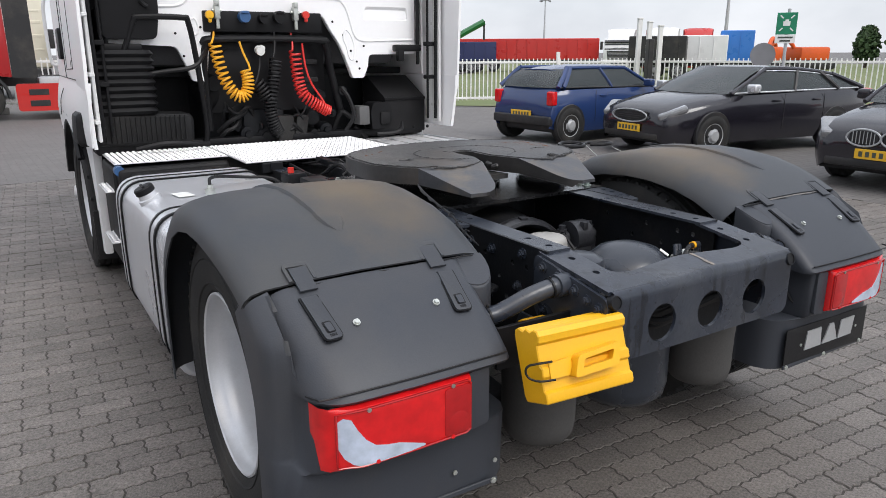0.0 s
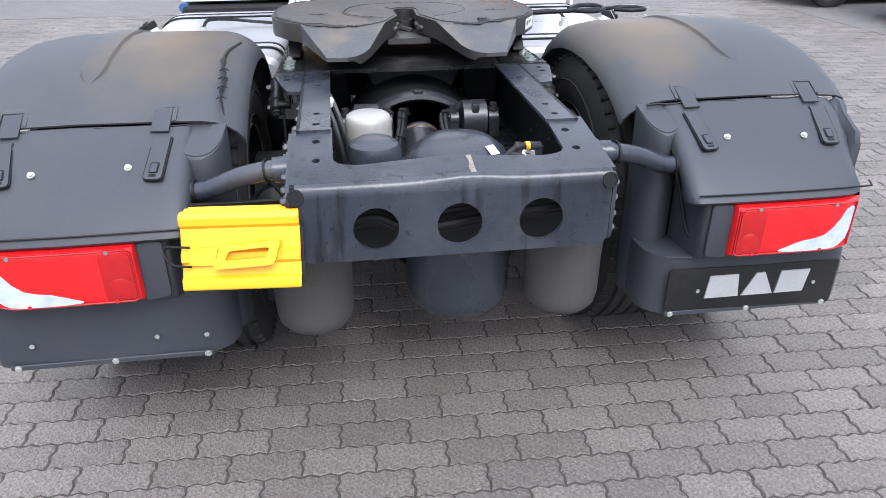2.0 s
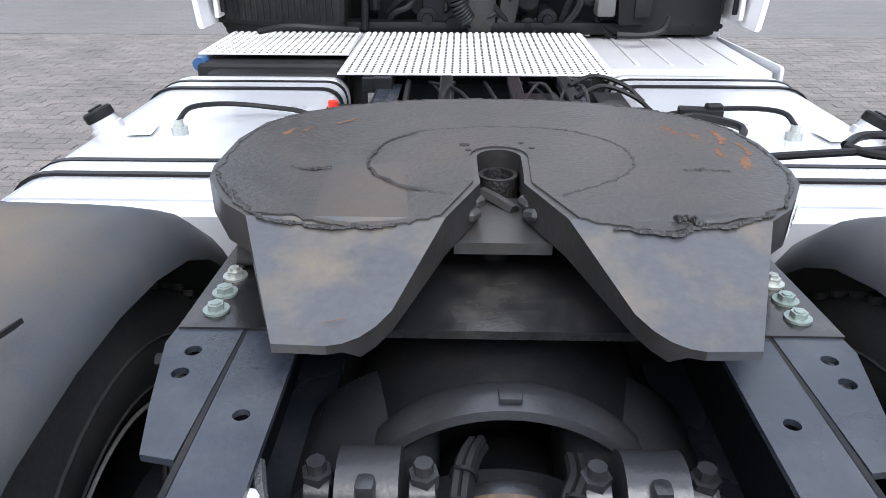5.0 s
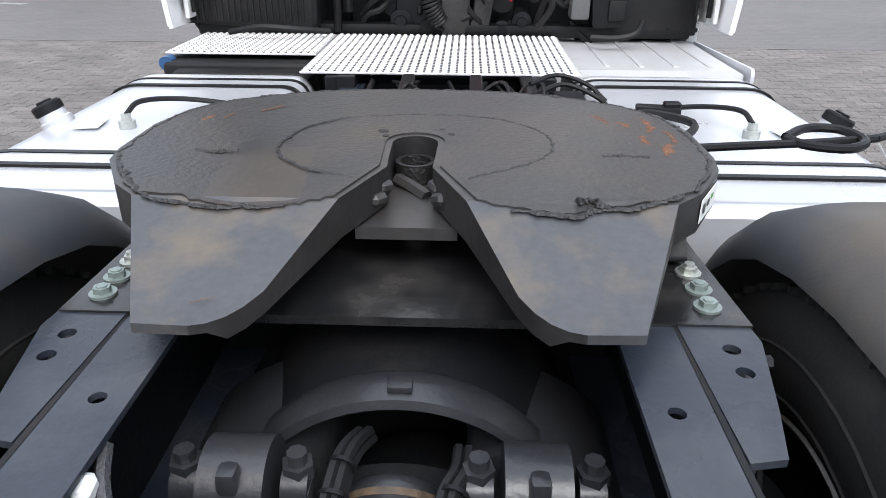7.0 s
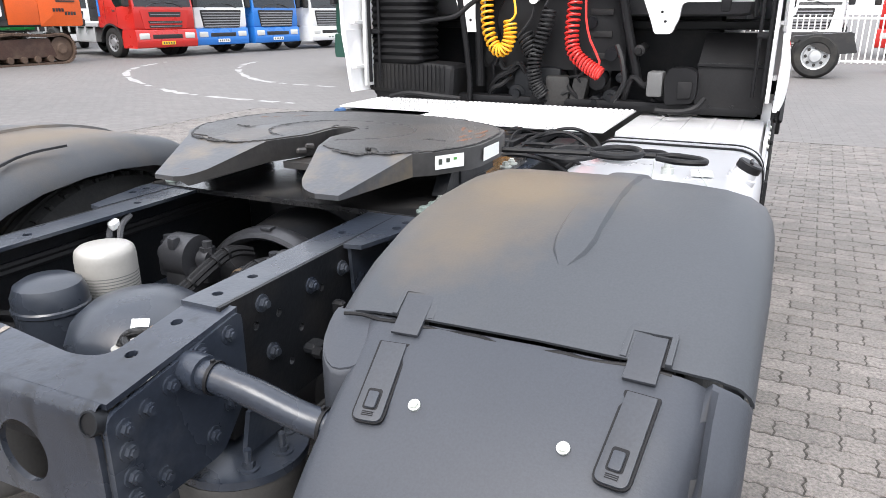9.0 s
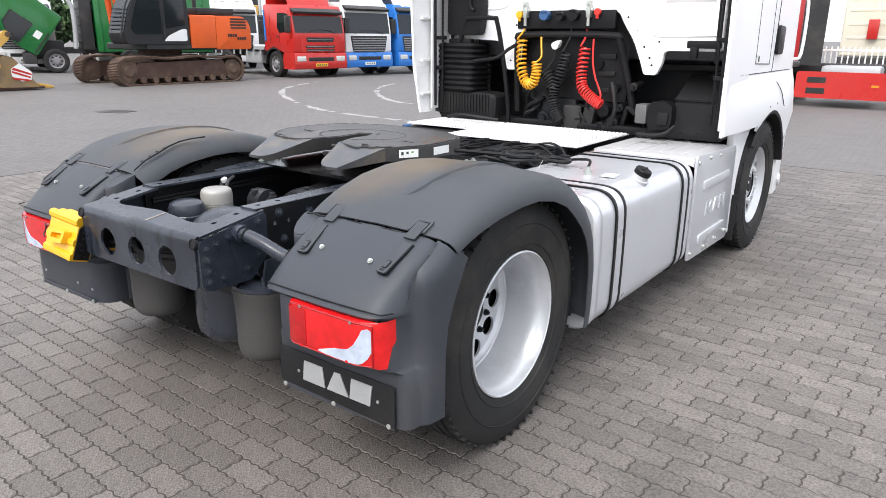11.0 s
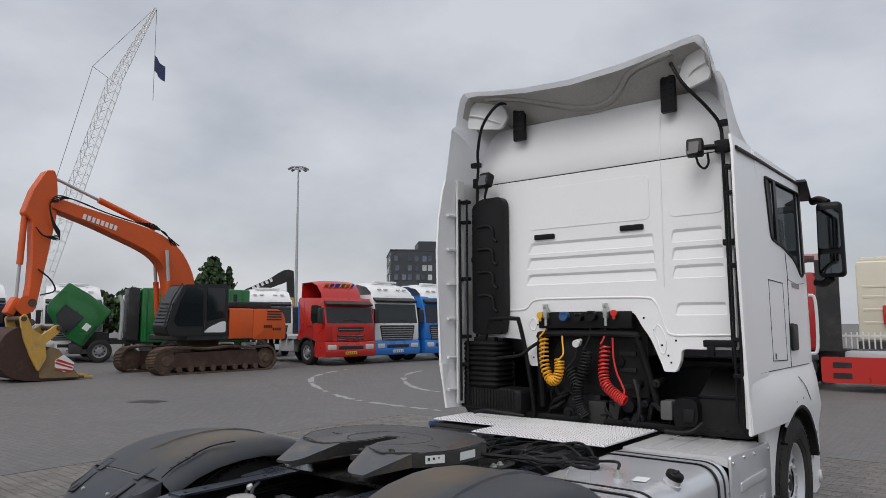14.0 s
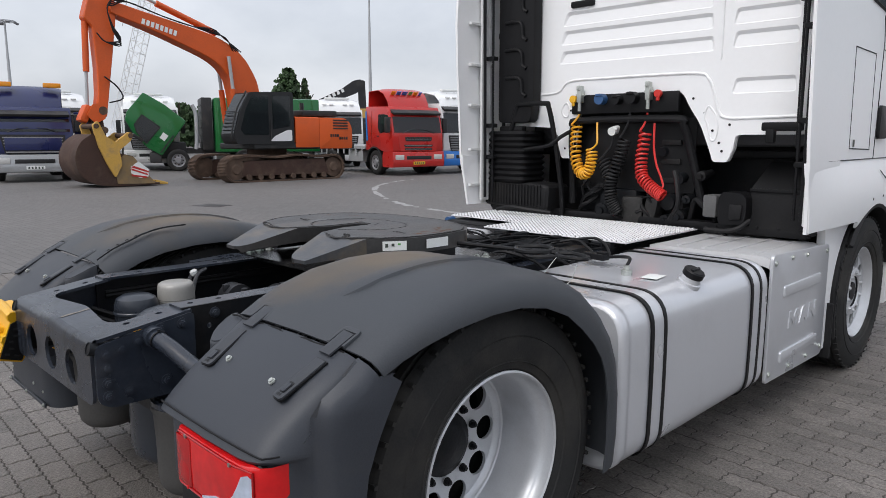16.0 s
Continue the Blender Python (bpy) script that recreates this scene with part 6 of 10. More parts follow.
for x, y, sx, sy, sz in ((-0.42, 2.15, 0.12, 0.16, 0.08), (-0.44, 2.42, 0.10, 0.12, 0.07), (-0.15, 2.35, 0.16, 0.24, 0.10), (0.18, 2.5, 0.14, 0.18, 0.09), (0.42, 2.55, 0.10, 0.20, 0.07)):
    bm = B()
    bx(bm, (x, y, 0.91), (sx, sy, sz), 0.012, 2)
    part("valve_block", bm, M_FRAME_DK, truck)
bm = B()
rod(bm, (-0.46, 2.40, 0.945), (-0.46, 2.40, 0.972), 0.016, 12, bev=0.003)
part("red_cap", bm, M_RED_BIT, truck)
for x in (-0.12, 0.12, 0.30):
    bm = B()
    bx(bm, (x, 2.40, 0.935), (0.045, 0.9, 0.03), 0.005)
    part("pipe_tray", bm, M_FRAME_DK, truck)
# propeller shaft and gearbox, dim under the walkway
lumps("propeller_shaft", M_AXLE, [((0, 1.7, 0.60), (0, 3.2, 0.74), 0.055)])


# ---- cab ----
cab = new("cab")
cab.parent = truck
cab["label"] = "white high-roof sleeper cab with side and roof fairings"
YB = 3.835


def cabpart(name, bm, material, label="", sharp=35):
    return part(name, bm, material, cab, label, sharp)


# rear wall with the cut-out over the engine
bm = B()
wall = [(-1.09, 1.60), (-0.66, 1.58), (-0.60, 1.44), (-0.575, 1.36), (-0.485, 1.36), (-0.455, 1.60), (-0.40, 1.80), (0.345, 1.80), (0.395, 1.70), (0.47, 1.60), (0.545, 1.42), (0.565, 1.358), (0.655, 1.358), (0.69, 1.44), (0.70, 1.525), (1.09, 1.525), (1.09, 2.93), (-1.09, 2.93)]
wr = [0.02, 0.03, 0.02, 0.02, 0.02, 0.04, 0.05, 0.05, 0.06, 0.06, 0.03, 0.02, 0.02, 0.02, 0.03, 0.02, 0.02, 0.02]
plate(bm, rounded(wall, wr, 4), XZ(YB), 0.03, [circle(0.60, 1.52, 0.010, 10), circle(-0.53, 1.50, 0.012, 10), circle(0.64, 1.40, 0.008, 10)])
back = cabpart("rear_wall", bm, M_WHITE, "white pressed-steel cab rear wall")


def press(x0, x1, z0, z1, h=0.012, r=0.03, inset=0.022, y=YB, name="pressed_field"):
    """A pressed field: a plate with sloped edges, standing proud of the wall."""
    o = rounded([(x0, z0), (x1, z0), (x1, z1), (x0, z1)], r, 4)
    cx, cz = (x0 + x1) / 2, (z0 + z1) / 2
    ins = [(cx + (u - cx) * (1 - 2 * inset / (x1 - x0)), cz + (v - cz) * (1 - 2 * inset / (z1 - z0))) for u, v in o]
    bm = B()
    a = [bm.verts.new((u, y + 0.001, v)) for u, v in o]
    b = [bm.verts.new((u, y - h, v)) for u, v in ins]
    for i in range(len(a)):
        j = (i + 1) % len(a)
        bm.faces.new((a[i], a[j], b[j], b[i]))
    bm.faces.new(b)
    return part(name, bm, M_WHITE, back, "", 20)


RIBS = [(-0.556, 0.516, 2.385, -0.592, 0.521, 2.288), (-0.574, 0.522, 2.258, -0.608, 0.528, 2.160), (-0.582, 0.531, 2.120, -0.615, 0.540, 2.028),
        (0.661, 1.018, 2.400, 0.646, 1.022, 2.301), (0.664, 1.019, 2.267, 0.648, 1.029, 2.171), (0.667, 1.021, 2.134, 0.648, 1.028, 2.036), (0.680, 1.024, 1.861, 0.658, 1.031, 1.767)]
rib_outlines = [rounded([(x2, z1), (x3, z1), (x1, z0), (x0, z0)], 0.022, 3) for x0, x1, z0, x2, x3, z1 in RIBS]
YS = YB - 0.018
bm = B()
plate(bm, rounded(wall, wr, 4), XZ(YS), 0.004, rib_outlines)
part("pressed_skin", bm, M_WHITE, back, "", 30)
for o in rib_outlines:
    z0, z1 = min(v for u, v in o), max(v for u, v in o)
    cx = sum(u for u, v in o) / len(o)
    bm = B()
    a = [bm.verts.new((u, YS, v)) for u, v in o]
    b = [bm.verts.new((cx + (u - cx) * 0.972, YB - 0.0015 - 0.010 * (1 - (v - z0) / (z1 - z0)), z0 + 0.006 + (v - z0) * 0.72)) for u, v in o]
    for i in range(len(a)):
        j = (i + 1) % len(a)
        bm.faces.new((a[i], a[j], b[j], b[i]))
    bm.faces.new(b)
    part("pressed_rib", bm, M_WHITE, back, "", 20)
press(-0.575, 0.500, 2.487, 2.845, 0.0225, 0.05, 0.008, YB)
press(0.635, 1.04, 2.487, 2.865, 0.0225, 0.05, 0.008, YB)
# raised hem that follows the cut-out
bm = B()
tube(bm, [(x, YS, z) for x, z in ((-0.79, 1.822), (-0.66, 1.826), (-0.60, 1.842), (-0.51, 1.906), (-0.2, 1.911), (0.1, 1.911), (0.44, 1.903), (0.51, 1.87), (0.545, 1.80), (0.585, 1.67), (0.64, 1.626), (0.80, 1.624), (1.07, 1.630))], 0.009, 8, 5)
part("pressed_hem", bm, M_WHITE, back)
for x, z in ((-0.420, 2.428), (0.348, 2.440)):
    bm = B()
    plate(bm, rounded([(x - 0.095, z - 0.022), (x + 0.095, z - 0.022), (x + 0.095, z + 0.022), (x - 0.095, z + 0.022)], 0.012), XZ(YS), -0.018, bev=0.007)
    part("rear_marker", bm, M_BLACK, back, "black oblong cover")
for x, z in ((-0.62, 1.52), (-0.545, 1.43), (0.50, 1.66), (0.555, 1.55), (0.60, 1.475), (0.62, 1.425), (-0.50, 1.70), (0.42, 1.75), (0.66, 1.585), (-0.66, 1.66)):
    bm = B()
    rod(bm, (x, YS, z), (x, YS - 0.0025, z), 0.008, 12)
    part("flange_hole", bm, M_BLACK, back)
bm = B()
tube(bm, [(-0.56, YS, 1.66), (-0.58, YS, 1.70), (-0.56, YS, 1.745), (-0.53, YS, 1.75), (-0.515, YS, 1.70), (-0.53, YS, 1.655), (-0.56, YS, 1.66)], 0.007, 6, 4)
part("pressed_loop", bm, M_WHITE, back)
bm = B()
tube(bm, [(0.52, YS, 1.59), (0.50, YS, 1.64), (0.52, YS, 1.70), (0.56, YS, 1.66), (0.585, YS, 1.58), (0.575, YS, 1.50), (0.545, YS, 1.50), (0.52, YS, 1.59)], 0.007, 6, 4)
part("pressed_loop", bm, M_WHITE, back)
# upper wall, seam and the roof fairing
bm = B()
rows = []
for z, yy, k in ((2.938, YB - 0.020, 1.0), (2.95, YB - 0.026, 1.0), (3.10, YB - 0.020, 0.995), (3.28, YB, 0.97), (3.36, YB + 0.008, 0.94), (3.42, YB + 0.03, 0.90), (3.44, YB + 0.10, 0.88)):
    rows.append([(x * k, yy + 0.05 * max(0, abs(x) - 0.95) * 6, z) for x in np.linspace(-1.09, 1.09, 23)])
sheet(bm, rows, 0.012)
cabpart("roof_rear", bm, M_WHITE, "", 40)
bm = B()
bx(bm, (0, YB - 0.006, 2.934), (2.16, 0.016, 0.012), 0.002)
part("seam", bm, M_BLACK, back)
bm = B()
tube(bm, [(0.585, YB - 0.021, 1.98), (0.587, YB - 0.021, 2.6), (0.588, YB - 0.021, 2.915)], 0.006, 8, 2)
tube(bm, [(0.588, YB - 0.026, 2.955), (0.590, YB - 0.021, 3.10), (0.592, YB - 0.012, 3.28)], 0.006, 8, 2)
part("fold_line", bm, M_WHITE, back)


def roof_section(y):
    """Half of the roof's outline at y: from the middle to the lower edge of its side."""
    t = min(1.0, max(0.0, (y - 3.50) / 2.5))
    f = min(1.0, max(0.0, (y - 3.56) / 0.55))
    f = f * f * (3 - 2 * f)
    top, low = 3.610 - (0.27 * min(1.0, (y - 3.49) / 0.8) if y > 3.5 else 0.0) - 0.30 * max(0.0, t - 0.3) ** 1.5, 2.90
    k = (top - low) / 0.71
    lip = [(0, -0.012), (0.42, 0.012), (0.75, 0.055), (0.93, 0.084), (1.015, 0.088), (1.055, 0.045), (1.085, -0.08), (1.100, -0.185), (1.148, -0.208), (1.172, -0.40), (1.190, -0.56), (1.207, -0.71)]
    back = [(0, 0.02), (0.35, 0.02), (0.60, 0.0), (0.72, -0.03), (0.82, -0.08), (0.90, -0.16), (0.97, -0.26), (1.03, -0.36), (1.09, -0.46), (1.14, -0.56), (1.18, -0.64), (1.212, -0.71)]
    return [(a + (c - a) * f, top + (b + (d - b) * f) * k) for (a, b), (c, d) in zip(lip, back)]


ys = [3.49, 3.51, 3.58, 3.66, 3.76, 3.88, 4.0, 4.1, 4.3, 4.5, 5.0, 5.5, 5.8, 6.0, 6.1]
bm = B()
rows = []
for y in ys:
    h = roof_section(y)
    lean = [0.0 if y > 3.7 else -0.06 * max(0, (3.3 - z)) for x, z in h]
    rows.append([(-x, y + l, z) for (x, z), l in zip(h[::-1], lean[::-1])] + [(x, y + l, z) for (x, z), l in zip(h, lean)][1:])
sheet(bm, rows, 0.0)
bmesh.ops.solidify(bm, geom=bm.faces[:], thickness=0.022)
cabpart("roof_fairing", bm, M_WHITE, "white moulded roof fairing", 45)
bm = B()
rows = []
for y, d in ((3.52, 0.035), (3.60, 0.05), (3.72, 0.10), (3.86, 0.19), (3.95, 0.24)):
    h = [(x * 0.965, z - d) for x, z in roof_section(3.5)[:7]]
    rows.append([(-x, y, z) for x, z in h[::-1]] + [(x, y, z) for x, z in h][1:])
sheet(bm, rows)
inner_roof = cabpart("roof_underside", bm, M_ROOF_IN, "raw grey inner side of the roof fairing")
bm = B()
lip_x, lip_z = (0, 0.42, 0.75, 0.93, 1.015), (-0.012, 0.012, 0.055, 0.084, 0.088)
under = lambda x, y: 3.610 + float(np.interp(abs(x) / 0.965, lip_x, lip_z)) - float(np.interp(y, (3.52, 3.60, 3.72, 3.86, 3.95), (0.035, 0.05, 0.10, 0.19, 0.24)))
for off, r2 in ((0.0, 0.020), (0.05, 0.012)):
    tube(bm, [(x, y + off, under(x, y + off)) for x, y in ((-0.85, 3.58), (-0.68, 3.58), (-0.50, 3.62), (-0.30, 3.70), (-0.10, 3.77), (0.10, 3.80), (0.26, 3.76), (0.36, 3.68), (0.46, 3.59), (0.60, 3.55), (0.80, 3.54))], r2, 8, 6)
part("moulded_bead", bm, M_ROOF_IN, inner_roof)
for s in (-1, 1):
    # corner gusset and black stay of the roof fairing
    bm = B()
    gx = 0.80 if s > 0 else 0.70
    o = rounded([(s * (gx + 0.06), 3.38), (s * 1.05, 3.41), (s * 1.045, 3.56), (s * 0.99, 3.64), (s * (gx + 0.13), 3.655), (s * (gx + 0.05), 3.60), (s * gx, 3.48)], 0.03)
    plate(bm, o, lambda u, v, w: (u, 3.70 + (abs(u) - 0.70) * -0.30 + w, v), 0.03)
    gus = cabpart("fairing_gusset", bm, M_WHITE_IN)
    bm = B()
    tube(bm, [(s * (gx + 0.06), 3.672, 3.43), (s * 0.92, 3.626, 3.50), (s * 1.03, 3.592, 3.53)], 0.009, 6, 4)
    part("gusset_rib", bm, M_WHITE_IN, gus)
    bm = B()
    bx(bm, (s * 0.655 + 0.03, YB - 0.06, 3.468), (0.112, 0.05, 0.39), 0.012, 2)
    stay = cabpart("fairing_stay", bm, M_BLACK, "black slotted bracket")
    for k in range(6):
        for d in (-0.028, 0.028):
            bm = B()
            bx(bm, (s * 0.655 + 0.03 + d, YB - 0.088, 3.36 + 0.045 * k), (0.026, 0.008, 0.014), 0.003)
            part("slot_rib", bm, M_BLACK_DUSTY, stay)
    bm = B()
    bx(bm, (s * 0.655 + 0.03, YB - 0.088, 3.58), (0.085, 0.010, 0.05), 0.003)
    part("stay_block", bm, M_BLACK_DUSTY, stay)
    bm = B()
    bx(bm, (s * 0.655 + 0.03, YB - 0.12, 3.63), (0.14, 0.12, 0.02), 0.006)
    part("stay_foot", bm, M_BLACK_DUSTY, stay)
    bm = B()
    tube(bm, [(s * 0.71 + 0.03, YB - 0.13, 3.60), (s * 0.76 + 0.03, YB - 0.26, 3.555), (s * 0.87, YB - 0.27, 3.40), (s * 1.00, YB - 0.16, 3.22), (s * 1.055, YB - 0.08, 3.10), (s * 1.065, YB - 0.08, 2.9), (s * 1.075, YB - 0.09, 2.2), (s * 1.08, YB - 0.08, 1.45)], 0.013, 8, 6)
    cabpart("fairing_rod", bm, M_BLACK, "long black stay rod")
    for z in (3.12, 2.27):
        bm = B()
        bx(bm, (s * 1.085, YB - 0.07, z), (0.09, 0.05, 0.045), 0.008, 2)
        cabpart("rod_clamp", bm, M_BLACK)
    bm = B()
    bx(bm, (s * 0.99, YB - 0.075, 1.57), (0.22, 0.06, 0.05), 0.012, 2)
    bx(bm, (s * 0.93, YB - 0.08, 1.52), (0.05, 0.05, 0.09), 0.012, 2)
    cabpart("rod_bracket", bm, M_BLACK)
    # work lamp on its arm
    bm = B()
    tube(bm, [(s * 1.09, YB - 0.05, 2.95), (s * 1.0, YB - 0.09, 2.955), (s * 0.92, YB - 0.12, 2.955)], 0.020, 8, 4)
    bx(bm, (s * 1.06, YB - 0.06, 2.955), (0.10, 0.07, 0.09), 0.015, 2)
    arm = cabpart("lamp_arm", bm, M_BLACK)
    bm = B()
    bx(bm, (s * 0.905, YB - 0.175, 2.945), (0.115, 0.085, 0.12), 0.02, 3, (-18, 0, s * 10))
    part("work_lamp", bm, M_BLACK, arm, "black square work lamp")
    bm = B()
    plate(bm, rounded([(s * 0.862, 2.895), (s * 0.946, 2.895), (s * 0.946, 2.985), (s * 0.862, 2.985)], 0.012), lambda u, v, w: (u, YB - 0.223 + (v - 2.94) * 0.32 + w, v), -0.004)
    part("lamp_glass", bm, mat("work_lamp_glass", (0.10, 0.105, 0.11), 0.15, 0.3), arm)
    bm = B()
    tube(bm, [(s * 0.90, YB - 0.15, 2.90), (s * 0.92, YB - 0.16, 2.83), (s * 0.95, YB - 0.13, 2.80), (s * 0.97, YB - 0.10, 2.84), (s * 0.96, YB - 0.08, 2.92)], 0.009, 6, 5)
    part("lamp_lead", bm, M_CABLE, arm)
    # side fairing: a thin shell that runs back past the rear wall
    bm = B()
    rows = []
    for z, ytr, x in ((0.995, 3.51, 1.236), (1.06, 3.50, 1.240), (1.20, 3.475, 1.243), (1.29, 3.455, 1.246), (1.36, 3.445, 1.250), (1.48, 3.435, 1.246), (2.0, 3.40, 1.243), (2.33, 3.385, 1.240), (2.6, 3.40, 1.235), (2.86, 3.44, 1.222), (2.96, 3.46, 1.205)):
        rows.append([(s * (x + 0.004), ytr, z), (s * (x + 0.006), ytr + 0.02, z), (s * x, ytr + 0.10, z), (s * x, 3.75, z), (s * x, 3.95, z)])
    sheet(bm, rows, 0.018)
    side_f = cabpart("side_fairing", bm, M_WHITE, "white side fairing panel", 40)
    bm = B()
    for z in (1.15, 1.42, 1.75, 2.05, 2.35, 2.65):
        bx(bm, (s * 1.205, 3.62 if s < 0 else 3.70, z), (0.03, 0.24 if s < 0 else 0.10, 0.022), 0.004)
    bx(bm, (s * 1.19, 3.66, 2.0), (0.02, 0.10, 1.95), 0.004)
    part("inner_rib", bm, M_WHITE_IN, side_f)
    bm = B()
    for z in (1.36, 1.60, 2.10, 2.60, 2.78):
        bx(bm, (s * 1.15, 3.68, z), (0.10, 0.06, 0.030), 0.006)
    rod(bm, (s * 1.165, 3.64, 1.05), (s * 1.165, 3.62, 2.80), 0.011, 10)
    rod(bm, (s * 1.115, 3.67, 1.05), (s * 1.115, 3.66, 2.80), 0.009, 10)
    part("fairing_strut", bm, M_BLACK, side_f)
    # cab side
    bm = B()
    xs = lambda z: 1.246 - 0.020 * max(0.0, (z - 1.5) / 1.43)
    win = rounded([(4.15, 2.78), (4.235, 2.33), (4.60, 2.285), (4.93, 2.21), (5.12, 2.09), (5.20, 2.10), (5.20, 2.80)], [0.04, 0.06, 0.05, 0.1, 0.06, 0.04, 0.04], 4)
    bend = lambda y: 0.34 * max(0.0, (y - 5.20) / 0.92) ** 2
    body = [(3.93, 1.375), (5.24, 1.375), (5.24, 2.93), (3.93, 2.93)]
    plate(bm, body, lambda u, v, w: (s * (xs(v) + w), u, v), -0.03, [win])
    cside = cabpart("cab_side", bm, M_WHITE, "white cab side with door and stowage flap")
    bm = B()
    sheet(bm, [[(s * (xs(z) - bend(y)), y - 0.10 * max(0.0, z - 2.0) * max(0.0, (y - 5.3) / 0.8), z) for y in (5.24, 5.36, 5.50, 5.65, 5.80, 5.95, 6.10)] for z in (1.375, 1.6, 1.85, 2.05, 2.12)], 0.02)
    part("door_front", bm, M_WHITE, cside)
    bm = B()
    sheet(bm, [[(s * (xs(z) - bend(y) - 0.004), y - 0.10 * max(0.0, z - 2.0) * max(0.0, (y - 5.3) / 0.8), z) for y in (5.24, 5.40, 5.60, 5.80, 6.0)] for z in (2.115, 2.4, 2.7, 2.93)], 0.02)
    part("corner_pillar", bm, M_BLACK, cside)
    bm = B()
    plate(bm, win, lambda u, v, w: (s * (xs(v) - 0.012 + w), u, v), -0.005)
    part("door_glass", bm, M_GLASS, cside, "dark side glazing")
    bm = B()
    for a, b2 in zip(win, win[1:] + win[:1]):
        rod(bm, (s * (xs(a[1]) + 0.001), a[0], a[1]), (s * (xs(b2[1]) + 0.001), b2[0], b2[1]), 0.010, 6)
    bx(bm, (s * 1.236, 4.40, 2.54), (0.016, 0.075, 0.48), 0.003, 1, (6, 0, 0))
    plate(bm, [(4.16, 2.775), (4.235, 2.36), (4.36, 2.34), (4.30, 2.79)], lambda u, v, w: (s * (xs(v) - 0.010 + w), u, v), 0.006)
    part("window_seal", bm, M_BLACK, cside)

    def seam(pts, r=0.0035):
        bm = B()
        tube(bm, [(s * (xs(z) + 0.0005), y, z) for y, z in pts], r, 5, 4, False)
        part("panel_gap", bm, M_BLACK, cside)
    seam([(4.60, 1.38), (4.62, 1.6), (4.66, 2.1), (4.63, 2.25)])
    seam([(4.10, 2.02), (4.50, 2.01)])
    seam([(4.10, 1.445), (4.50, 1.435)])
    seam([(4.10, 1.445), (4.10, 2.02)], 0.002)
    seam([(4.50, 1.435), (4.50, 2.01)], 0.002)
    seam([(3.75, 1.378), (5.2, 1.378)])
    seam([(4.66, 2.05), (4.95, 2.02), (5.22, 2.04)], 0.002)
    bm = B()
    plate(bm, rounded([(4.62, 1.50), (4.80, 1.50), (4.82, 1.70), (4.64, 1.71)], 0.03), lambda u, v, w: (s * (xs(v) + 0.001 + w), u, v), 0.02, bev=0.008)
    part("door_handle", bm, M_BLACK, cside, "black recessed door handle")
    bm = B()
    plate(bm, [(4.78, 1.99), (5.02, 1.985), (5.02, 2.02), (4.78, 2.025)], lambda u, v, w: (s * (xs(v) + 0.0012 + w), u, v), 0.002)
    part("badge_bar", bm, mat("badge_grey", (0.22, 0.22, 0.23), 0.4), cside)
    bm = B()
    plate(bm, [(4.16, 1.455), (4.19, 1.455), (4.19, 1.495), (4.16, 1.495)], lambda u, v, w: (s * (xs(v) + 0.0012 + w), u, v), 0.001)
    part("badge_bar", bm, M_PRINT, cside)
    # lower side, swelling out over the wheel opening
    def foot(y):
        """The lower edge of the flared panel at y."""
        if y < 3.52:
            return 1.372 - (y - 3.445) * 4.92
        if y < 4.32:
            return 1.003
        if abs(y - FX) < 0.575:
            return max(0.33, 0.50 + 0.590 * math.sqrt(1 - ((y - FX) / 0.575) ** 2))
        return 0.33
    ys2 = [3.447, 3.47, 3.495, 3.52, 3.66, 3.80, 4.00, 4.16, 4.315, 4.325] + [FX - 0.575 * math.cos(radians(a)) for a in range(54, 179, 8)] + [5.27, 5.36, 5.46, 5.58, 5.72, 5.90]
    bm = B()
    rows = []
    for y in ys2:
        zb = foot(y)
        rows.append([(s * (1.243 + 0.040 * math.sin(math.pi * min(1.0, (1.375 - z) / 0.50)) * min(1.0, max(0.25, (y - 3.35) / 0.6)) - 0.02 * max(0.0, 0.9 - z) - (0.8 if z > 1.0 else 0.45) * bend(y)), y, z) for z in [1.375 + (zb - 1.375) * f for f in (0.0, 0.10, 0.22, 0.36, 0.52, 0.70, 0.86, 1.0)]])
    sheet(bm, rows, 0.02)
    low = cabpart("lower_side", bm, M_WHITE, "white flared lower cab side with wheel opening", 50)
    bm = B()
    tube(bm, [(s * 1.268, 4.72, 1.30), (s * 1.284, 4.86, 1.22), (s * 1.284, 5.02, 1.10)], 0.003, 5, 4)
    part("panel_gap", bm, M_BLACK, low)
    bm = B()
    rows = [[(s * x, FX + r * math.cos(radians(a)), 0.50 + (r + 0.01) * math.sin(radians(a))) for x, r in ((1.262, 0.588), (1.282, 0.578), (1.276, 0.556), (1.20, 0.550), (0.80, 0.550))] for a in range(14, 143, 8)]
    sheet(bm, rows)
    part("wheel_arch_lip", bm, M_BLACK_DUSTY, low)
    bm = B()
    sheet(bm, [[(s * x, y, z) for x, z in ((1.21, 0.30), (1.21, 0.93), (1.10, 0.95))] for y in (4.02, 4.05)], 0.01)
    bx(bm, (s * 1.09, 4.06, 0.36), (0.32, 0.02, 0.34), 0.006)
    part("splash_flap", bm, M_BLACK_DUSTY, low)
    # white step panel between the tank cover and the wheel
    bm = B()
    curve_r = [(FX + 0.590 * math.cos(radians(a)), 0.50 + 0.590 * math.sin(radians(a))) for a in range(199, 121, -7)]
    plate(bm, [(3.94, 0.255), (4.06, 0.255)] + curve_r + [(3.90, 1.0), (3.92, 0.93)], YZ(s * 1.215), -s * 0.05, bev=0.012)
    part("step_panel", bm, M_WHITE, low)
    # black rear half of the front wheel guard
    bm = B()
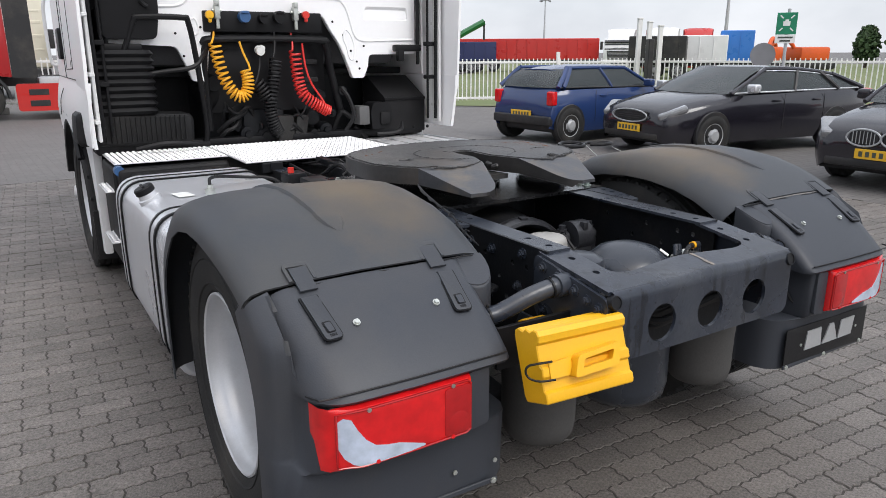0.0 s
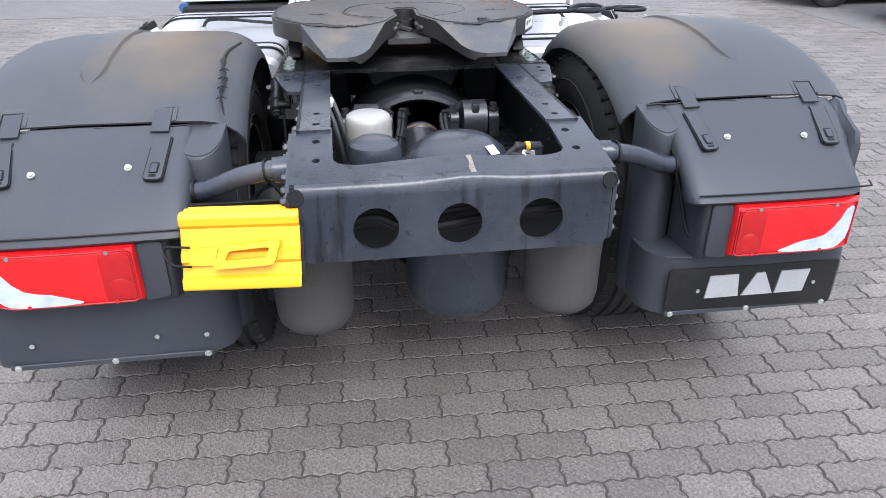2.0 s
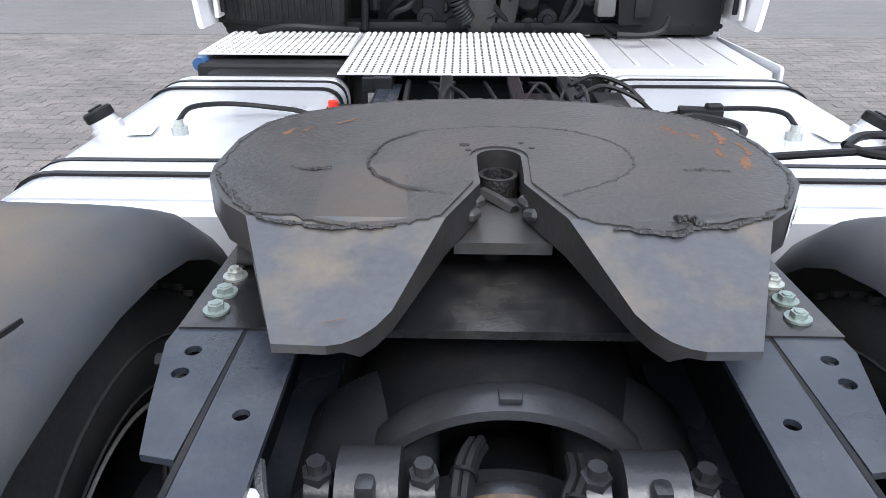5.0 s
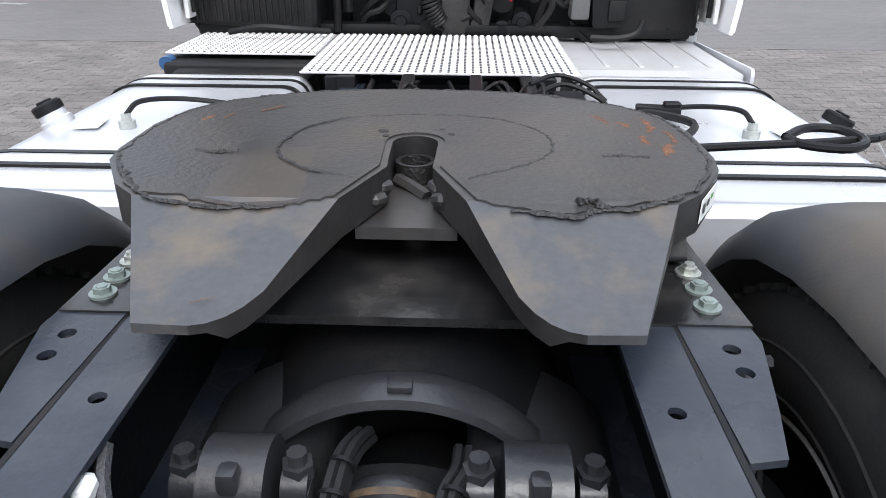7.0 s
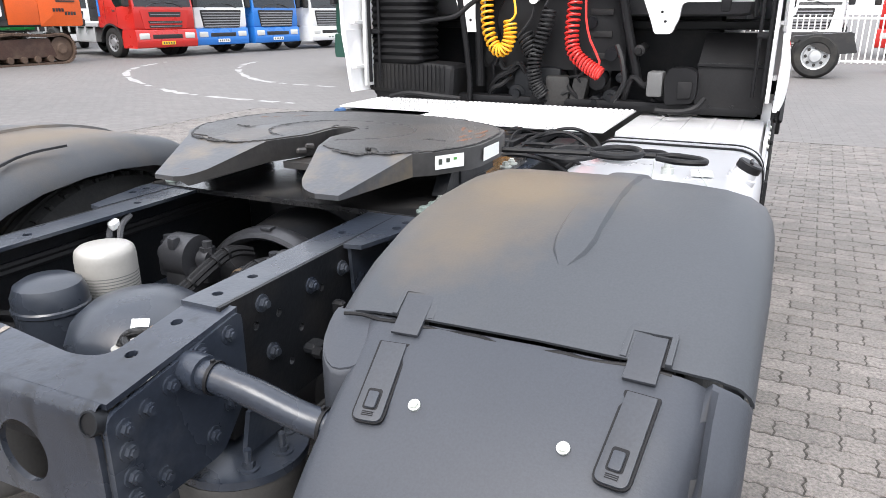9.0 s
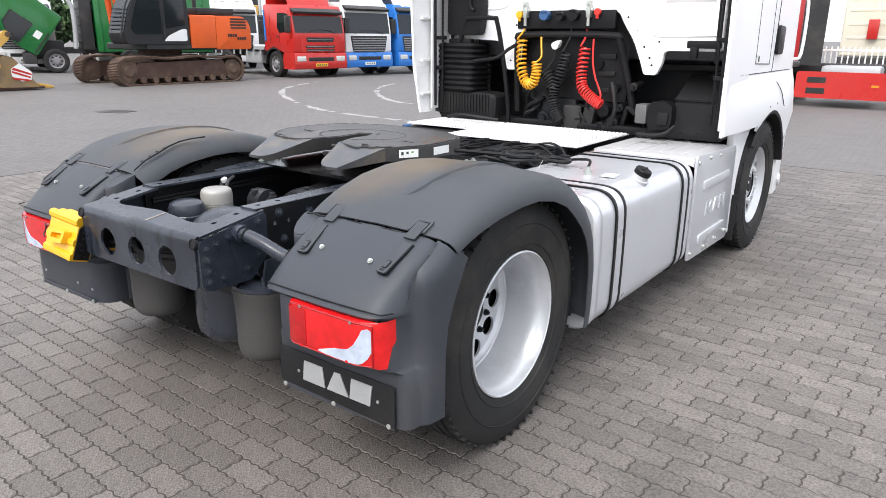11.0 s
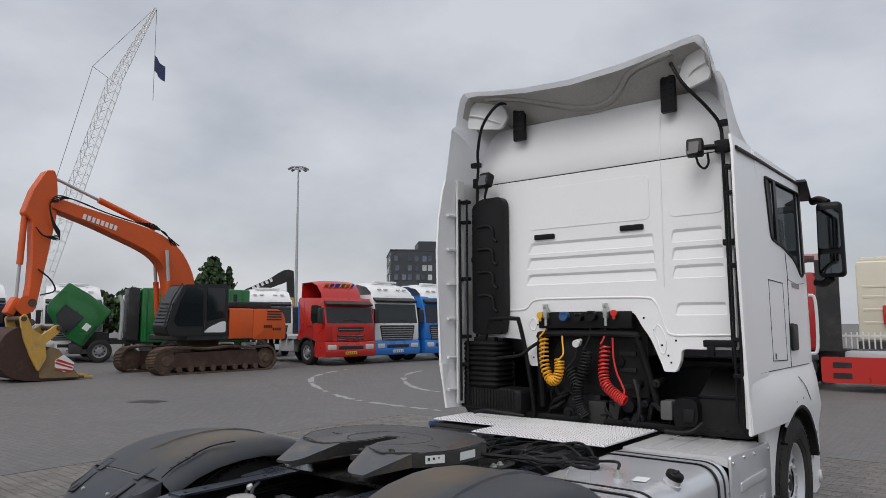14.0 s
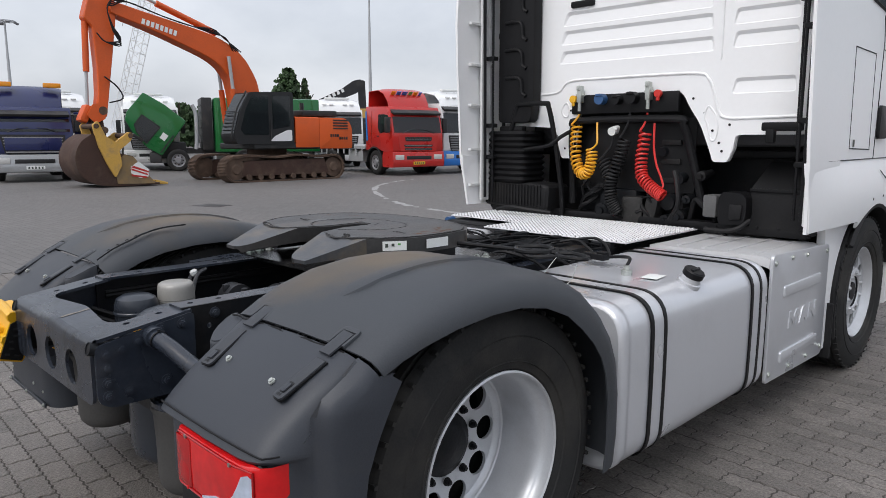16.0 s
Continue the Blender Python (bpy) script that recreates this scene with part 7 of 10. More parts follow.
    rows = [[(s * x, FX + r * math.cos(radians(a)), 0.50 + r * math.sin(radians(a))) for x, r in ((1.200, 0.575), (1.232, 0.570), (1.240, 0.555), (1.236, 0.535), (1.20, 0.530), (0.85, 0.530))] for a in range(118, 203, 7)]
    sheet(bm, rows)
    wing = part("wheel_guard", bm, M_BLACK_DUSTY, low)
    for a in (140, 155, 170, 185):
        bm = B()
        rod(bm, (s * 1.236, FX + 0.572 * math.cos(radians(a)), 0.50 + 0.572 * math.sin(radians(a))), (s * 1.246, FX + 0.572 * math.cos(radians(a)), 0.50 + 0.572 * math.sin(radians(a))), 0.012, 10, bev=0.003)
        part("clip", bm, M_BLACK, wing)
    for y, z in ((4.56, 1.125), (4.78, 1.135)):
        bm = B()
        rod(bm, (s * 1.262, y, z), (s * 1.284, y, z), 0.008, 10)
        part("plug", bm, M_BLACK, low)
    bm = B()
    lathe(bm, [(0.0, 0.016), (0.02, 0.014), (0.032, 0.004), (0.034, -0.01)], (s * 1.238, 5.36, 0.82), (s, 0.2, 0), 20)
    part("side_marker", bm, M_SILVER_DULL, low, "small clear round marker lamp")
    bm = B()
    lathe(bm, [(0.0, 0.006), (0.04, 0.004), (0.055, -0.002), (0.055, -0.02)], (s * 1.232, 5.52, 0.42), (s, 0.2, 0), 24)
    part("fog_lamp", bm, M_SILVER_DULL, low, "round clear lamp in the bumper corner")
    # mirrors and sun visor wing
    bm = B()
    bx(bm, (s * 1.390, 5.62, 2.435), (0.215, 0.14, 0.66), 0.05, 4, (0, 0, s * 6), (0.94, 0.8))
    mirror = cabpart("mirror_housing", bm, M_BLACK, "tall black door mirror")
    for z, hgt in ((2.52, 0.34), (2.22, 0.17)):
        bm = B()
        plate(bm, rounded([(s * 1.305, z - hgt / 2), (s * 1.478, z - hgt / 2), (s * 1.474, z + hgt / 2), (s * 1.31, z + hgt / 2)], 0.03), XZ(5.542), -0.004)
        part("mirror_face", bm, M_MIRROR, mirror)
    bm = B()
    tube(bm, [(s * 1.24, 5.72, 2.80), (s * 1.31, 5.66, 2.80), (s * 1.38, 5.62, 2.76)], 0.035, 10, 4)
    part("mirror_arm", bm, M_BLACK, mirror)
    bm = B()
    tube(bm, [(s * 1.24, 5.70, 2.07), (s * 1.31, 5.66, 2.06), (s * 1.38, 5.62, 2.10)], 0.035, 10, 4)
    part("mirror_arm", bm, M_BLACK, mirror)
    bm = B()
    tube(bm, [(s * 1.232, 3.48, 2.865), (s * 1.230, 4.0, 2.875), (s * 1.226, 4.6, 2.88), (s * 1.225, 5.2, 2.885), (s * 1.19, 5.6, 2.87)], 0.013, 8, 4)
    part("roof_gutter", bm, M_BLACK, cside)
    bm = B()
    bx(bm, (s * 1.225, 5.44, 2.868), (0.11, 0.62, 0.045), 0.020, 3, (-7, 0, s * 8), (0.7, 0.8))
    part("visor_end", bm, M_BLACK, cside)
    bm = B()
    tube(bm, [(s * 1.225, 5.42, 1.45), (s * 1.275, 5.43, 1.50), (s * 1.275, 5.43, 1.90), (s * 1.225, 5.42, 1.95)], 0.013, 8, 4)
    part("grab_rail", bm, M_WHITE_IN, cside)
bm = B()
bx(bm, (0, 6.02, 1.55), (1.86, 0.20, 2.35), 0.10, 4)
cabpart("cab_front", bm, M_WHITE)
M_TRIM_IN = mat("grey_trim", (0.10, 0.10, 0.105), 0.8, 0, 0.2, 4, 120, 0.05)
for name, c, d, r in (("cab_floor", (0, 5.08, 1.40), (2.36, 1.74, 0.05), 0.01), ("headliner", (0, 4.90, 2.90), (2.30, 2.05, 0.03), 0.01), ("bunk", (0, 4.35, 1.75), (2.1, 0.55, 0.60), 0.06)):
    bm = B()
    bx(bm, c, d, r, 2)
    cabpart(name, bm, M_BLACK if name == "cab_floor" else M_TRIM_IN)
for x in (-0.6, 0.6):
    bm = B()
    bx(bm, (x, 5.0, 1.75), (0.55, 0.55, 0.20), 0.06, 2)
    bx(bm, (x, 4.78, 2.14), (0.52, 0.16, 0.75), 0.06, 2)
    cabpart("cab_seat", bm, M_TRIM_IN)

# ---- behind the cab ----
# engine bay, dark behind the cut-out
bm = B()
bx(bm, (0, 4.20, 1.36), (1.9, 0.10, 0.92), 0.02)
bx(bm, (0.0, 4.0, 1.20), (0.80, 0.40, 0.50), 0.06, 2)
bx(bm, (-0.02, 3.78, 1.05), (0.30, 0.20, 0.26), 0.05, 2)
bx(bm, (0.15, 3.86, 1.40), (0.36, 0.10, 0.40), 0.04, 2)
rod(bm, (-0.15, 3.72, 1.12), (-0.15, 3.95, 1.12), 0.10, 24, bev=0.02)
for x, z, r in ((0.33, 1.10, 0.05), (0.40, 1.25, 0.035), (-0.33, 1.35, 0.05), (0.28, 1.42, 0.03)):
    rod(bm, (x, 3.70, z), (x, 3.95, z + 0.04), r, 16, bev=0.01)
engine = part("engine", bm, M_FRAME_DK, truck, "dark oily engine and gearbox seen below the cab")
bm = B()
bx(bm, (0.10, 3.70, 1.04), (0.14, 0.12, 0.18), 0.02, 2, (0, 0, 15))
bx(bm, (0.23, 3.72, 1.02), (0.09, 0.12, 0.22), 0.02, 2, (0, 10, 0))
part("cast_housing", bm, mat("dirty_aluminium", (0.035, 0.034, 0.033), 0.55, 0.4, 0.35, 12, 90, 0.2), engine)
bm = B()
sheet(bm, [[(x, 3.735 + 0.06 * (abs(x - 0.02) / 0.42) ** 3, z) for x in np.linspace(-0.40, 0.46, 9)] for z in (1.16, 1.30, 1.45, 1.57, 1.63)], 0.02)
shroud = part("engine_shroud", bm, M_BLACK, engine, "black plastic engine shroud")
for z in (1.24, 1.36, 1.48):
    bm = B()
    bx(bm, (0.33, 3.735, z), (0.13, 0.02, 0.035), 0.006, 2)
    part("shroud_rib", bm, M_BLACK_DUSTY, shroud)
bm = B()
lathe(bm, [(0.0, -0.03), (0.09, -0.028), (0.15, -0.015), (0.17, 0.02), (0.17, 0.06)], (-0.14, 3.74, 1.44), (0, 1, 0), 32)
part("round_cover", bm, M_BLACK, shroud)
rng = random.Random(12)
for k in range(16):
    x0, z0 = rng.uniform(-0.30, 0.75), rng.uniform(1.0, 1.28)
    dx = rng.uniform(-0.22, 0.22)
    bm = B()
    tube(bm, [(x0, 3.70, z0), (x0 + dx * 0.3, 3.66, z0 - 0.05), (x0 + dx * 0.7, 3.67, z0 - 0.11 + rng.uniform(0, 0.1)), (x0 + dx, 3.72, z0 - 0.16)], rng.uniform(0.006, 0.018), 7, 4, ribs=0.002 if k % 3 == 0 else 0.0)
    part("bay_hose", bm, M_HOSE_B if k % 4 else M_FRAME_DK, engine)
for x, z, r in ((0.42, 1.02, 0.045), (0.33, 0.99, 0.035), (0.47, 1.13, 0.028), (-0.02, 1.00, 0.06), (-0.14, 1.02, 0.05), (0.56, 1.28, 0.03)):
    bm = B()
    lathe(bm, [(0.0, -0.05), (r * 0.5, -0.05), (r * 0.55, -0.03), (r, -0.025), (r, 0.02), (r * 0.8, 0.04), (r * 0.8, 0.12)], (x, 3.70, z), (0, 1, 0.1), 18)
    part("bay_fitting", bm, M_FRAME_DK, engine)
# air intake: tall snorkel on the left, bellows and filter box below
bm = B()
plate(bm, rounded([(-1.10, 1.62), (-0.79, 1.62), (-0.765, 1.78), (-0.765, 2.74), (-0.80, 2.80), (-1.0, 2.80), (-1.10, 2.74)], 0.04), XZ(3.80), -0.09, bev=0.03)
snorkel = part("intake_snorkel", bm, M_BLACK, truck, "tall ribbed black air intake")
for z in (1.95, 2.15, 2.35, 2.55):
    bm = B()
    tube(bm, [(-1.03, 3.708, z), (-0.92, 3.704, z), (-0.875, 3.704, z - 0.03), (-0.865, 3.704, z - 0.11), (-0.83, 3.706, z - 0.14)], 0.014, 8, 5)
    part("snorkel_rib", bm, M_BLACK, snorkel)
bm = B()
rows = []
for k in range(19):
    z = 1.19 + k * 0.0205
    g = 0.016 if k % 2 else 0.0
    o = rounded([(-1.02 - g, 3.50 - g), (-0.68 + g, 3.50 - g), (-0.68 + g, 3.74 + g), (-1.02 - g, 3.74 + g)], 0.05, 3)
    rows.append([(u, v, z) for u, v in o])
sheet(bm, rows, close=True)
part("intake_bellows", bm, M_BLACK, truck, "black rubber concertina hose")
bm = B()
bx(bm, (-0.80, 3.64, 1.10), (0.66, 0.28, 0.20), 0.05, 3, (0, 3, 0))
bx(bm, (-0.76, 3.66, 1.02), (0.56, 0.22, 0.14), 0.04, 3)
filt = part("air_filter_box", bm, M_BLACK_DUSTY, truck)
for k in range(20):
    bm = B()
    bx(bm, (-1.06 + 0.028 * k, 3.495, 1.105), (0.008, 0.012, 0.15), 0.002)
    part("filter_rib", bm, M_BLACK_DUSTY, filt)
bm = B()
lathe(bm, [(0.15, 0.0), (0.19, 0.02), (0.21, 0.10), (0.20, 0.26), (0.14, 0.32), (0.0, 0.33)], (-0.10, 3.72, 1.45), (0, 1, 0), 32)
rod(bm, (-0.36, 3.78, 1.24), (-0.05, 3.82, 1.40), 0.11, 24, bev=0.02)
part("charge_pipe", bm, M_BLACK, truck)
# tubular guard in front of the intake
bm = B()
tube(bm, [(-0.98, 3.54, 0.985), (-1.005, 3.53, 1.03), (-0.96, 3.52, 1.15), (-0.80, 3.49, 1.55), (-0.735, 3.475, 1.715), (-0.70, 3.47, 1.742), (-0.47, 3.45, 1.742), (-0.435, 3.45, 1.715), (-0.40, 3.48, 1.50), (-0.365, 3.52, 1.15), (-0.37, 3.545, 0.985)], 0.017, 10, 6)
guard_f = part("tube_guard", bm, M_BLACK, truck, "bent black tubular guard frame")
bm = B()
tube(bm, [(-0.86, 3.50, 1.40), (-0.60, 3.475, 1.435), (-0.43, 3.46, 1.46), (-0.36, 3.50, 1.52), (-0.30, 3.60, 1.58)], 0.014, 8, 5)
part("guard_strut", bm, M_BLACK, guard_f)
# hose carrier
bm = B()
bx(bm, (-0.03, 3.735, 1.735), (0.80, 0.035, 0.13), 0.01, 2)
carrier = part("hose_carrier", bm, M_BLACK, truck, "black coupling bracket with air and power sockets")
bm = B()
tube(bm, [(-0.40, 3.72, 1.05), (-0.405, 3.70, 1.45), (-0.39, 3.69, 1.58), (-0.33, 3.68, 1.625), (0.36, 3.68, 1.625), (0.43, 3.69, 1.58), (0.47, 3.72, 1.42), (0.55, 3.74, 1.10)], 0.026, 10, 6)
part("carrier_tube", bm, M_BLACK, carrier)
for x, m2 in ((-0.345, M_ZINC), (0.175, M_ZINC)):
    bm = B()
    bx(bm, (x, 3.70, 1.79), (0.035, 0.05, 0.085), 0.008, 2)
    bx(bm, (x, 3.69, 1.845), (0.026, 0.055, 0.035), 0.006, 2)
    rod(bm, (x, 3.69, 1.75), (x, 3.69, 1.69), 0.012, 10)
    rod(bm, (x - 0.03, 3.70, 1.80), (x + 0.03, 3.70, 1.80), 0.010, 8)
    part("air_coupling", bm, m2, carrier, "grey metal air coupling")
for x, z, m2, r in ((-0.395, 1.772, M_YELLOW, 0.026), (0.245, 1.785, M_RED_BIT, 0.024)):
    bm = B()
    rod(bm, (x, 3.70, z), (x, 3.675, z), r, 16, bev=0.006)
    bx(bm, (x, 3.685, z - 0.03), (0.022, 0.02, 0.035), 0.006)
    part("coupling_cap", bm, m2, carrier)
for x, z, m2, r in ((-0.175, 1.765, M_BLUE_BIT, 0.036), (-0.05, 1.755, M_BLACK, 0.030), (0.06, 1.765, M_BLACK, 0.040)):
    bm = B()
    rod(bm, (x, 3.72, z), (x, 3.66, z), r, 18, bev=0.008)
    bx(bm, (x, 3.675, z + r * 0.7), (r * 1.4, 0.05, 0.018), 0.005)
    part("power_socket", bm, m2, carrier)
bm = B()
rod(bm, (-0.038, 3.66, 1.56), (-0.038, 3.61, 1.55), 0.028, 18, bev=0.008)
rod(bm, (-0.02, 3.66, 1.575), (-0.02, 3.62, 1.57), 0.016, 12, bev=0.004)
part("parking_lamp", bm, M_PAPER, carrier, "small white round lamp")


def hang(name, pts, r, turns, wire, material, tail, label):
    line = coil_along(pts, r, turns, 10)
    bm = B()
    tube(bm, [*tail[0], *line, *tail[1]], wire, 6, 2)
    return part(name, bm, material, truck, label)


hang("air_hose", [(-0.340, 3.655, 1.60), (-0.328, 3.63, 1.48), (-0.300, 3.60, 1.36), (-0.245, 3.58, 1.275), (-0.19, 3.575, 1.28), (-0.165, 3.58, 1.35), (-0.17, 3.59, 1.43)], 0.034, 22, 0.0072, M_HOSE_Y, ([(-0.345, 3.69, 1.72), (-0.335, 3.67, 1.66)], [(-0.145, 3.61, 1.47), (-0.165, 3.64, 1.54), (-0.18, 3.66, 1.61)]), "yellow coiled air hose")
hang("air_hose", [(0.188, 3.655, 1.55), (0.186, 3.63, 1.44), (0.190, 3.61, 1.34), (0.215, 3.59, 1.26), (0.275, 3.575, 1.21), (0.33, 3.565, 1.175), (0.375, 3.56, 1.15)], 0.035, 21, 0.0072, M_HOSE_R, ([(0.175, 3.69, 1.70), (0.180, 3.67, 1.62)], [(0.355, 3.60, 1.22), (0.29, 3.63, 1.33), (0.255, 3.645, 1.45), (0.245, 3.66, 1.60)]), "red coiled air hose")
hang("power_lead", [(0.05, 3.64, 1.50), (0.02, 3.62, 1.36), (-0.02, 3.60, 1.22), (-0.01, 3.60, 1.10), (0.03, 3.62, 1.02)], 0.036, 24, 0.008, M_HOSE_B, ([(0.06, 3.68, 1.72), (0.055, 3.66, 1.60)], [(0.05, 3.66, 0.98)]), "black coiled power lead")
hang("power_lead", [(-0.10, 3.63, 1.36), (-0.06, 3.62, 1.30), (-0.03, 3.61, 1.24)], 0.045, 6, 0.008, M_HOSE_B, ([(-0.05, 3.66, 1.55), (-0.06, 3.65, 1.45)], [(0.0, 3.63, 1.18)]), "black coiled power lead")
# boxes on the right behind the cab
bm = B()
plate(bm, rounded([(3.73, 0.955), (3.73, 1.212), (3.745, 1.222), (4.02, 1.365), (4.10, 1.365), (4.10, 0.955)], 0.012, 3), lambda u, v, w: (0.850 + w, u, v), 0.345, bev=0.006)
boxr = part("battery_cover", bm, M_BLACK_DUSTY, truck, "plain black plastic cover with a sloping lid")
bm = B()
bx(bm, (1.02, 3.724, 1.205), (0.35, 0.014, 0.020), 0.004)
part("lid_edge", bm, M_BLACK, boxr)
for x in (0.90, 1.02, 1.14):
    bm = B()
    hexbolt(bm, (x, 3.724, 0.985), (0, -1, 0), 0.008, 0.006, 0.012)
    part("screw", bm, M_BLACK, boxr)
bm = B()
plate(bm, rounded([(0.700, 0.995), (0.845, 1.005), (0.862, 1.06), (0.858, 1.165), (0.820, 1.190), (0.715, 1.190), (0.690, 1.13)], 0.020, 3), XZ(3.64), 0.15, bev=0.012)
part("pump_box", bm, M_BLACK, boxr)
bm = B()
plate(bm, rounded([(0.765, 1.03), (0.835, 1.035), (0.842, 1.12), (0.765, 1.12)], 0.012), XZ(3.637), -0.010, bev=0.004)
part("pump_plate", bm, M_BLACK_DUSTY, boxr)
bm = B()
bx(bm, (0.640, 3.70, 1.10), (0.085, 0.12, 0.135), 0.015, 2)
part("grey_cap", bm, mat("grey_plastic", (0.10, 0.10, 0.10), 0.5), boxr)
cables([[(0.64, 3.60, 0.965), (0.76, 3.59, 0.965), (0.84, 3.60, 0.985), (0.88, 3.66, 1.03)], [(-1.0, 3.60, 0.97), (-0.85, 3.56, 1.0), (-0.70, 3.58, 0.99), (-0.55, 3.66, 0.97)], [(0.40, 3.62, 1.0), (0.46, 3.60, 1.10), (0.44, 3.62, 1.22), (0.40, 3.66, 1.30)]], 0.015, M_HOSE_B, "hose")
bm = B()
bx(bm, (0.0, 3.86, 0.955), (2.3, 0.10, 0.06), 0.02, 2)
part("rear_cab_beam", bm, M_BLACK, truck)



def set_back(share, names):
    """Scales a group about the camera's place at 15.5 s, which moves it nearer to the cab wall, towards the far left.
    """
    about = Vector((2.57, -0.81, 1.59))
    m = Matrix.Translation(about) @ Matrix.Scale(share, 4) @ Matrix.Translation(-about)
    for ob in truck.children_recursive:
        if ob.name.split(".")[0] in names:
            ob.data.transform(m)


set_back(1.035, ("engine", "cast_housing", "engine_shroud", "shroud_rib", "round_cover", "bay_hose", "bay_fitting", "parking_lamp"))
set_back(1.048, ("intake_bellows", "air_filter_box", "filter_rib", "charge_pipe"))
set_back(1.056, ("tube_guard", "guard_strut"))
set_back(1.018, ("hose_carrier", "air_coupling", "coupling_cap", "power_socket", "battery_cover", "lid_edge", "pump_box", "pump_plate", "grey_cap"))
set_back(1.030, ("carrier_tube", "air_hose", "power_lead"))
# ---- wheel chocks in their holder ----
def chock(x, y, z, half=0.133, tall=0.90):
    c = thing("wheel_chock", "bright yellow plastic wheel chock in a wire holder", "wheel chock", "chocks", at=(x, y, z))
    c.matrix_basis = pose(x, y, z, -20, 0, -4.5)
    # side outline: ribbed face, rounded ridges over the sloping top
    side = [(0.0, 0.0), (-0.004, 0.012), (-0.004, 0.030), (0.006, 0.038), (0.006, 0.068), (-0.003, 0.076), (-0.004, 0.098), (0.006, 0.106), (0.006, 0.162), (-0.006, 0.170), (-0.012, 0.188), (-0.004, 0.202), (0.012, 0.207),
            (0.030, 0.201), (0.040, 0.206), (0.054, 0.212), (0.068, 0.204), (0.078, 0.209), (0.092, 0.214), (0.112, 0.208), (0.118, 0.190), (0.118, 0.02), (0.110, 0.0)]
    side = [(u * 0.85, v * tall) for u, v in side]
    bm = B()
    plate(bm, side, lambda u, v, w: (-half + w, u, v), 2 * half)
    for v in bm.verts:
        if v.co.x > 0 and v.co.y > 0.015:
            v.co.x -= 0.45 * (v.co.y - 0.015)
    bevel(bm, bm.verts[:], 0.003, 1, 60)
    part("chock_body", bm, M_YELLOW, c, "", 25)
    if tall < 0.8:
        return c
    bm = B()
    g = rounded([(-0.060, 0.052), (0.080, 0.060), (0.098, 0.118), (-0.040, 0.106)], 0.012)
    h = rounded([(-0.032, 0.072), (0.062, 0.078), (0.072, 0.102), (-0.022, 0.094)], 0.006)
    plate(bm, g, XZ(0.004), -0.030, [h])
    part("grip", bm, M_YELLOW, c)
    bm = B()
    plate(bm, rounded([(-0.118, 0.060), (-0.060, 0.060), (-0.050, 0.104), (-0.118, 0.100)], 0.004), XZ(-0.006), 0.006, bev=0.001)
    part("raised_field", bm, M_YELLOW, c)
    bm = B()
    plate(bm, [(0.012, 0.010), (0.090, 0.008), (0.090, 0.176), (0.030, 0.158), (0.010, 0.140)], lambda u, v, w: (half + 0.001 + w - 0.45 * max(0.0, u - 0.015), u, v), 0.006)
    sole = part("sole_plate", bm, M_BLACK_DUSTY, c, "dark slotted rubber sole")
    for k in range(6):
        for q in range(2):
            bm = B()
            bx(bm, (half + 0.001 - 0.015 * q, 0.032 + 0.034 * q + 0.008 * (k % 2), 0.028 + 0.024 * k), (0.003, 0.016, 0.008), 0.001)
            part("sole_slot", bm, M_BLACK, sole)
    return c


chock(-0.520, 0.118, 0.704, 0.138)
chock(-0.462, 0.310, 0.700, 0.055, 0.62)
bm = B()
bx(bm, (-0.53, 0.34, 0.775), (0.26, 0.012, 0.12), 0.001)
holder = part("chock_holder", bm, M_BLACK, truck, "black sheet holder with wire clips")
bm = B()
bx(bm, (-0.395, 0.30, 0.80), (0.004, 0.14, 0.16), 0.001)
part("side_sheet", bm, M_BLACK, holder)
bm = B()
tube(bm, [(-0.630, 0.150, 0.806), (-0.668, 0.158, 0.806), (-0.688, 0.170, 0.800), (-0.694, 0.172, 0.786), (-0.688, 0.164, 0.770), (-0.668, 0.146, 0.764), (-0.630, 0.134, 0.764)], 0.003, 6, 5)
part("wire_clip", bm, M_BLACK, holder)


# ---- vehicles and machines in the yard ----
def paint(name, col, rough=0.3, **k):
    return mat(name, col, rough, 0, 0.05, 1.5, 60, 0.0, coat=0.4, stain=tuple(c * 0.6 + 0.03 for c in col), stain_amt=k.get("dirt", 0.15), stain_scale=1.2)


P_RED = paint("red_paint", (0.46, 0.016, 0.012))
P_BLUE = paint("blue_paint", (0.020, 0.16, 0.52))
P_NAVY = paint("navy_paint", (0.012, 0.018, 0.085))
P_WHITE = paint("white_paint", (0.74, 0.74, 0.74))
P_CREAM = paint("cream_paint", (0.66, 0.62, 0.50))
P_GREEN = paint("green_paint", (0.006, 0.125, 0.026))
P_DKGREEN = paint("dark_green_paint", (0.010, 0.055, 0.040))
P_ORANGE = mat("orange_paint", (0.62, 0.088, 0.006), 0.50, 0, 0.10, 1.2, 30, 0.03, coat=0.05, stain=(0.26, 0.055, 0.016), stain_amt=0.30, stain_scale=0.9)
P_DKRED = paint("deep_red_paint", (0.34, 0.010, 0.012))
P_GREY = mat("grille_grey", (0.24, 0.24, 0.25), 0.45, 0.2)
P_DARK = mat("dark_machine", (0.012, 0.012, 0.013), 0.5, 0, 0.25, 3, 60, 0.05, stain=(0.07, 0.06, 0.05), stain_amt=0.5)
P_CHAS = mat("chassis_dark", (0.030, 0.030, 0.031), 0.6, 0, 0.25, 3, 60, 0.05, stain=(0.08, 0.07, 0.06), stain_amt=0.4)
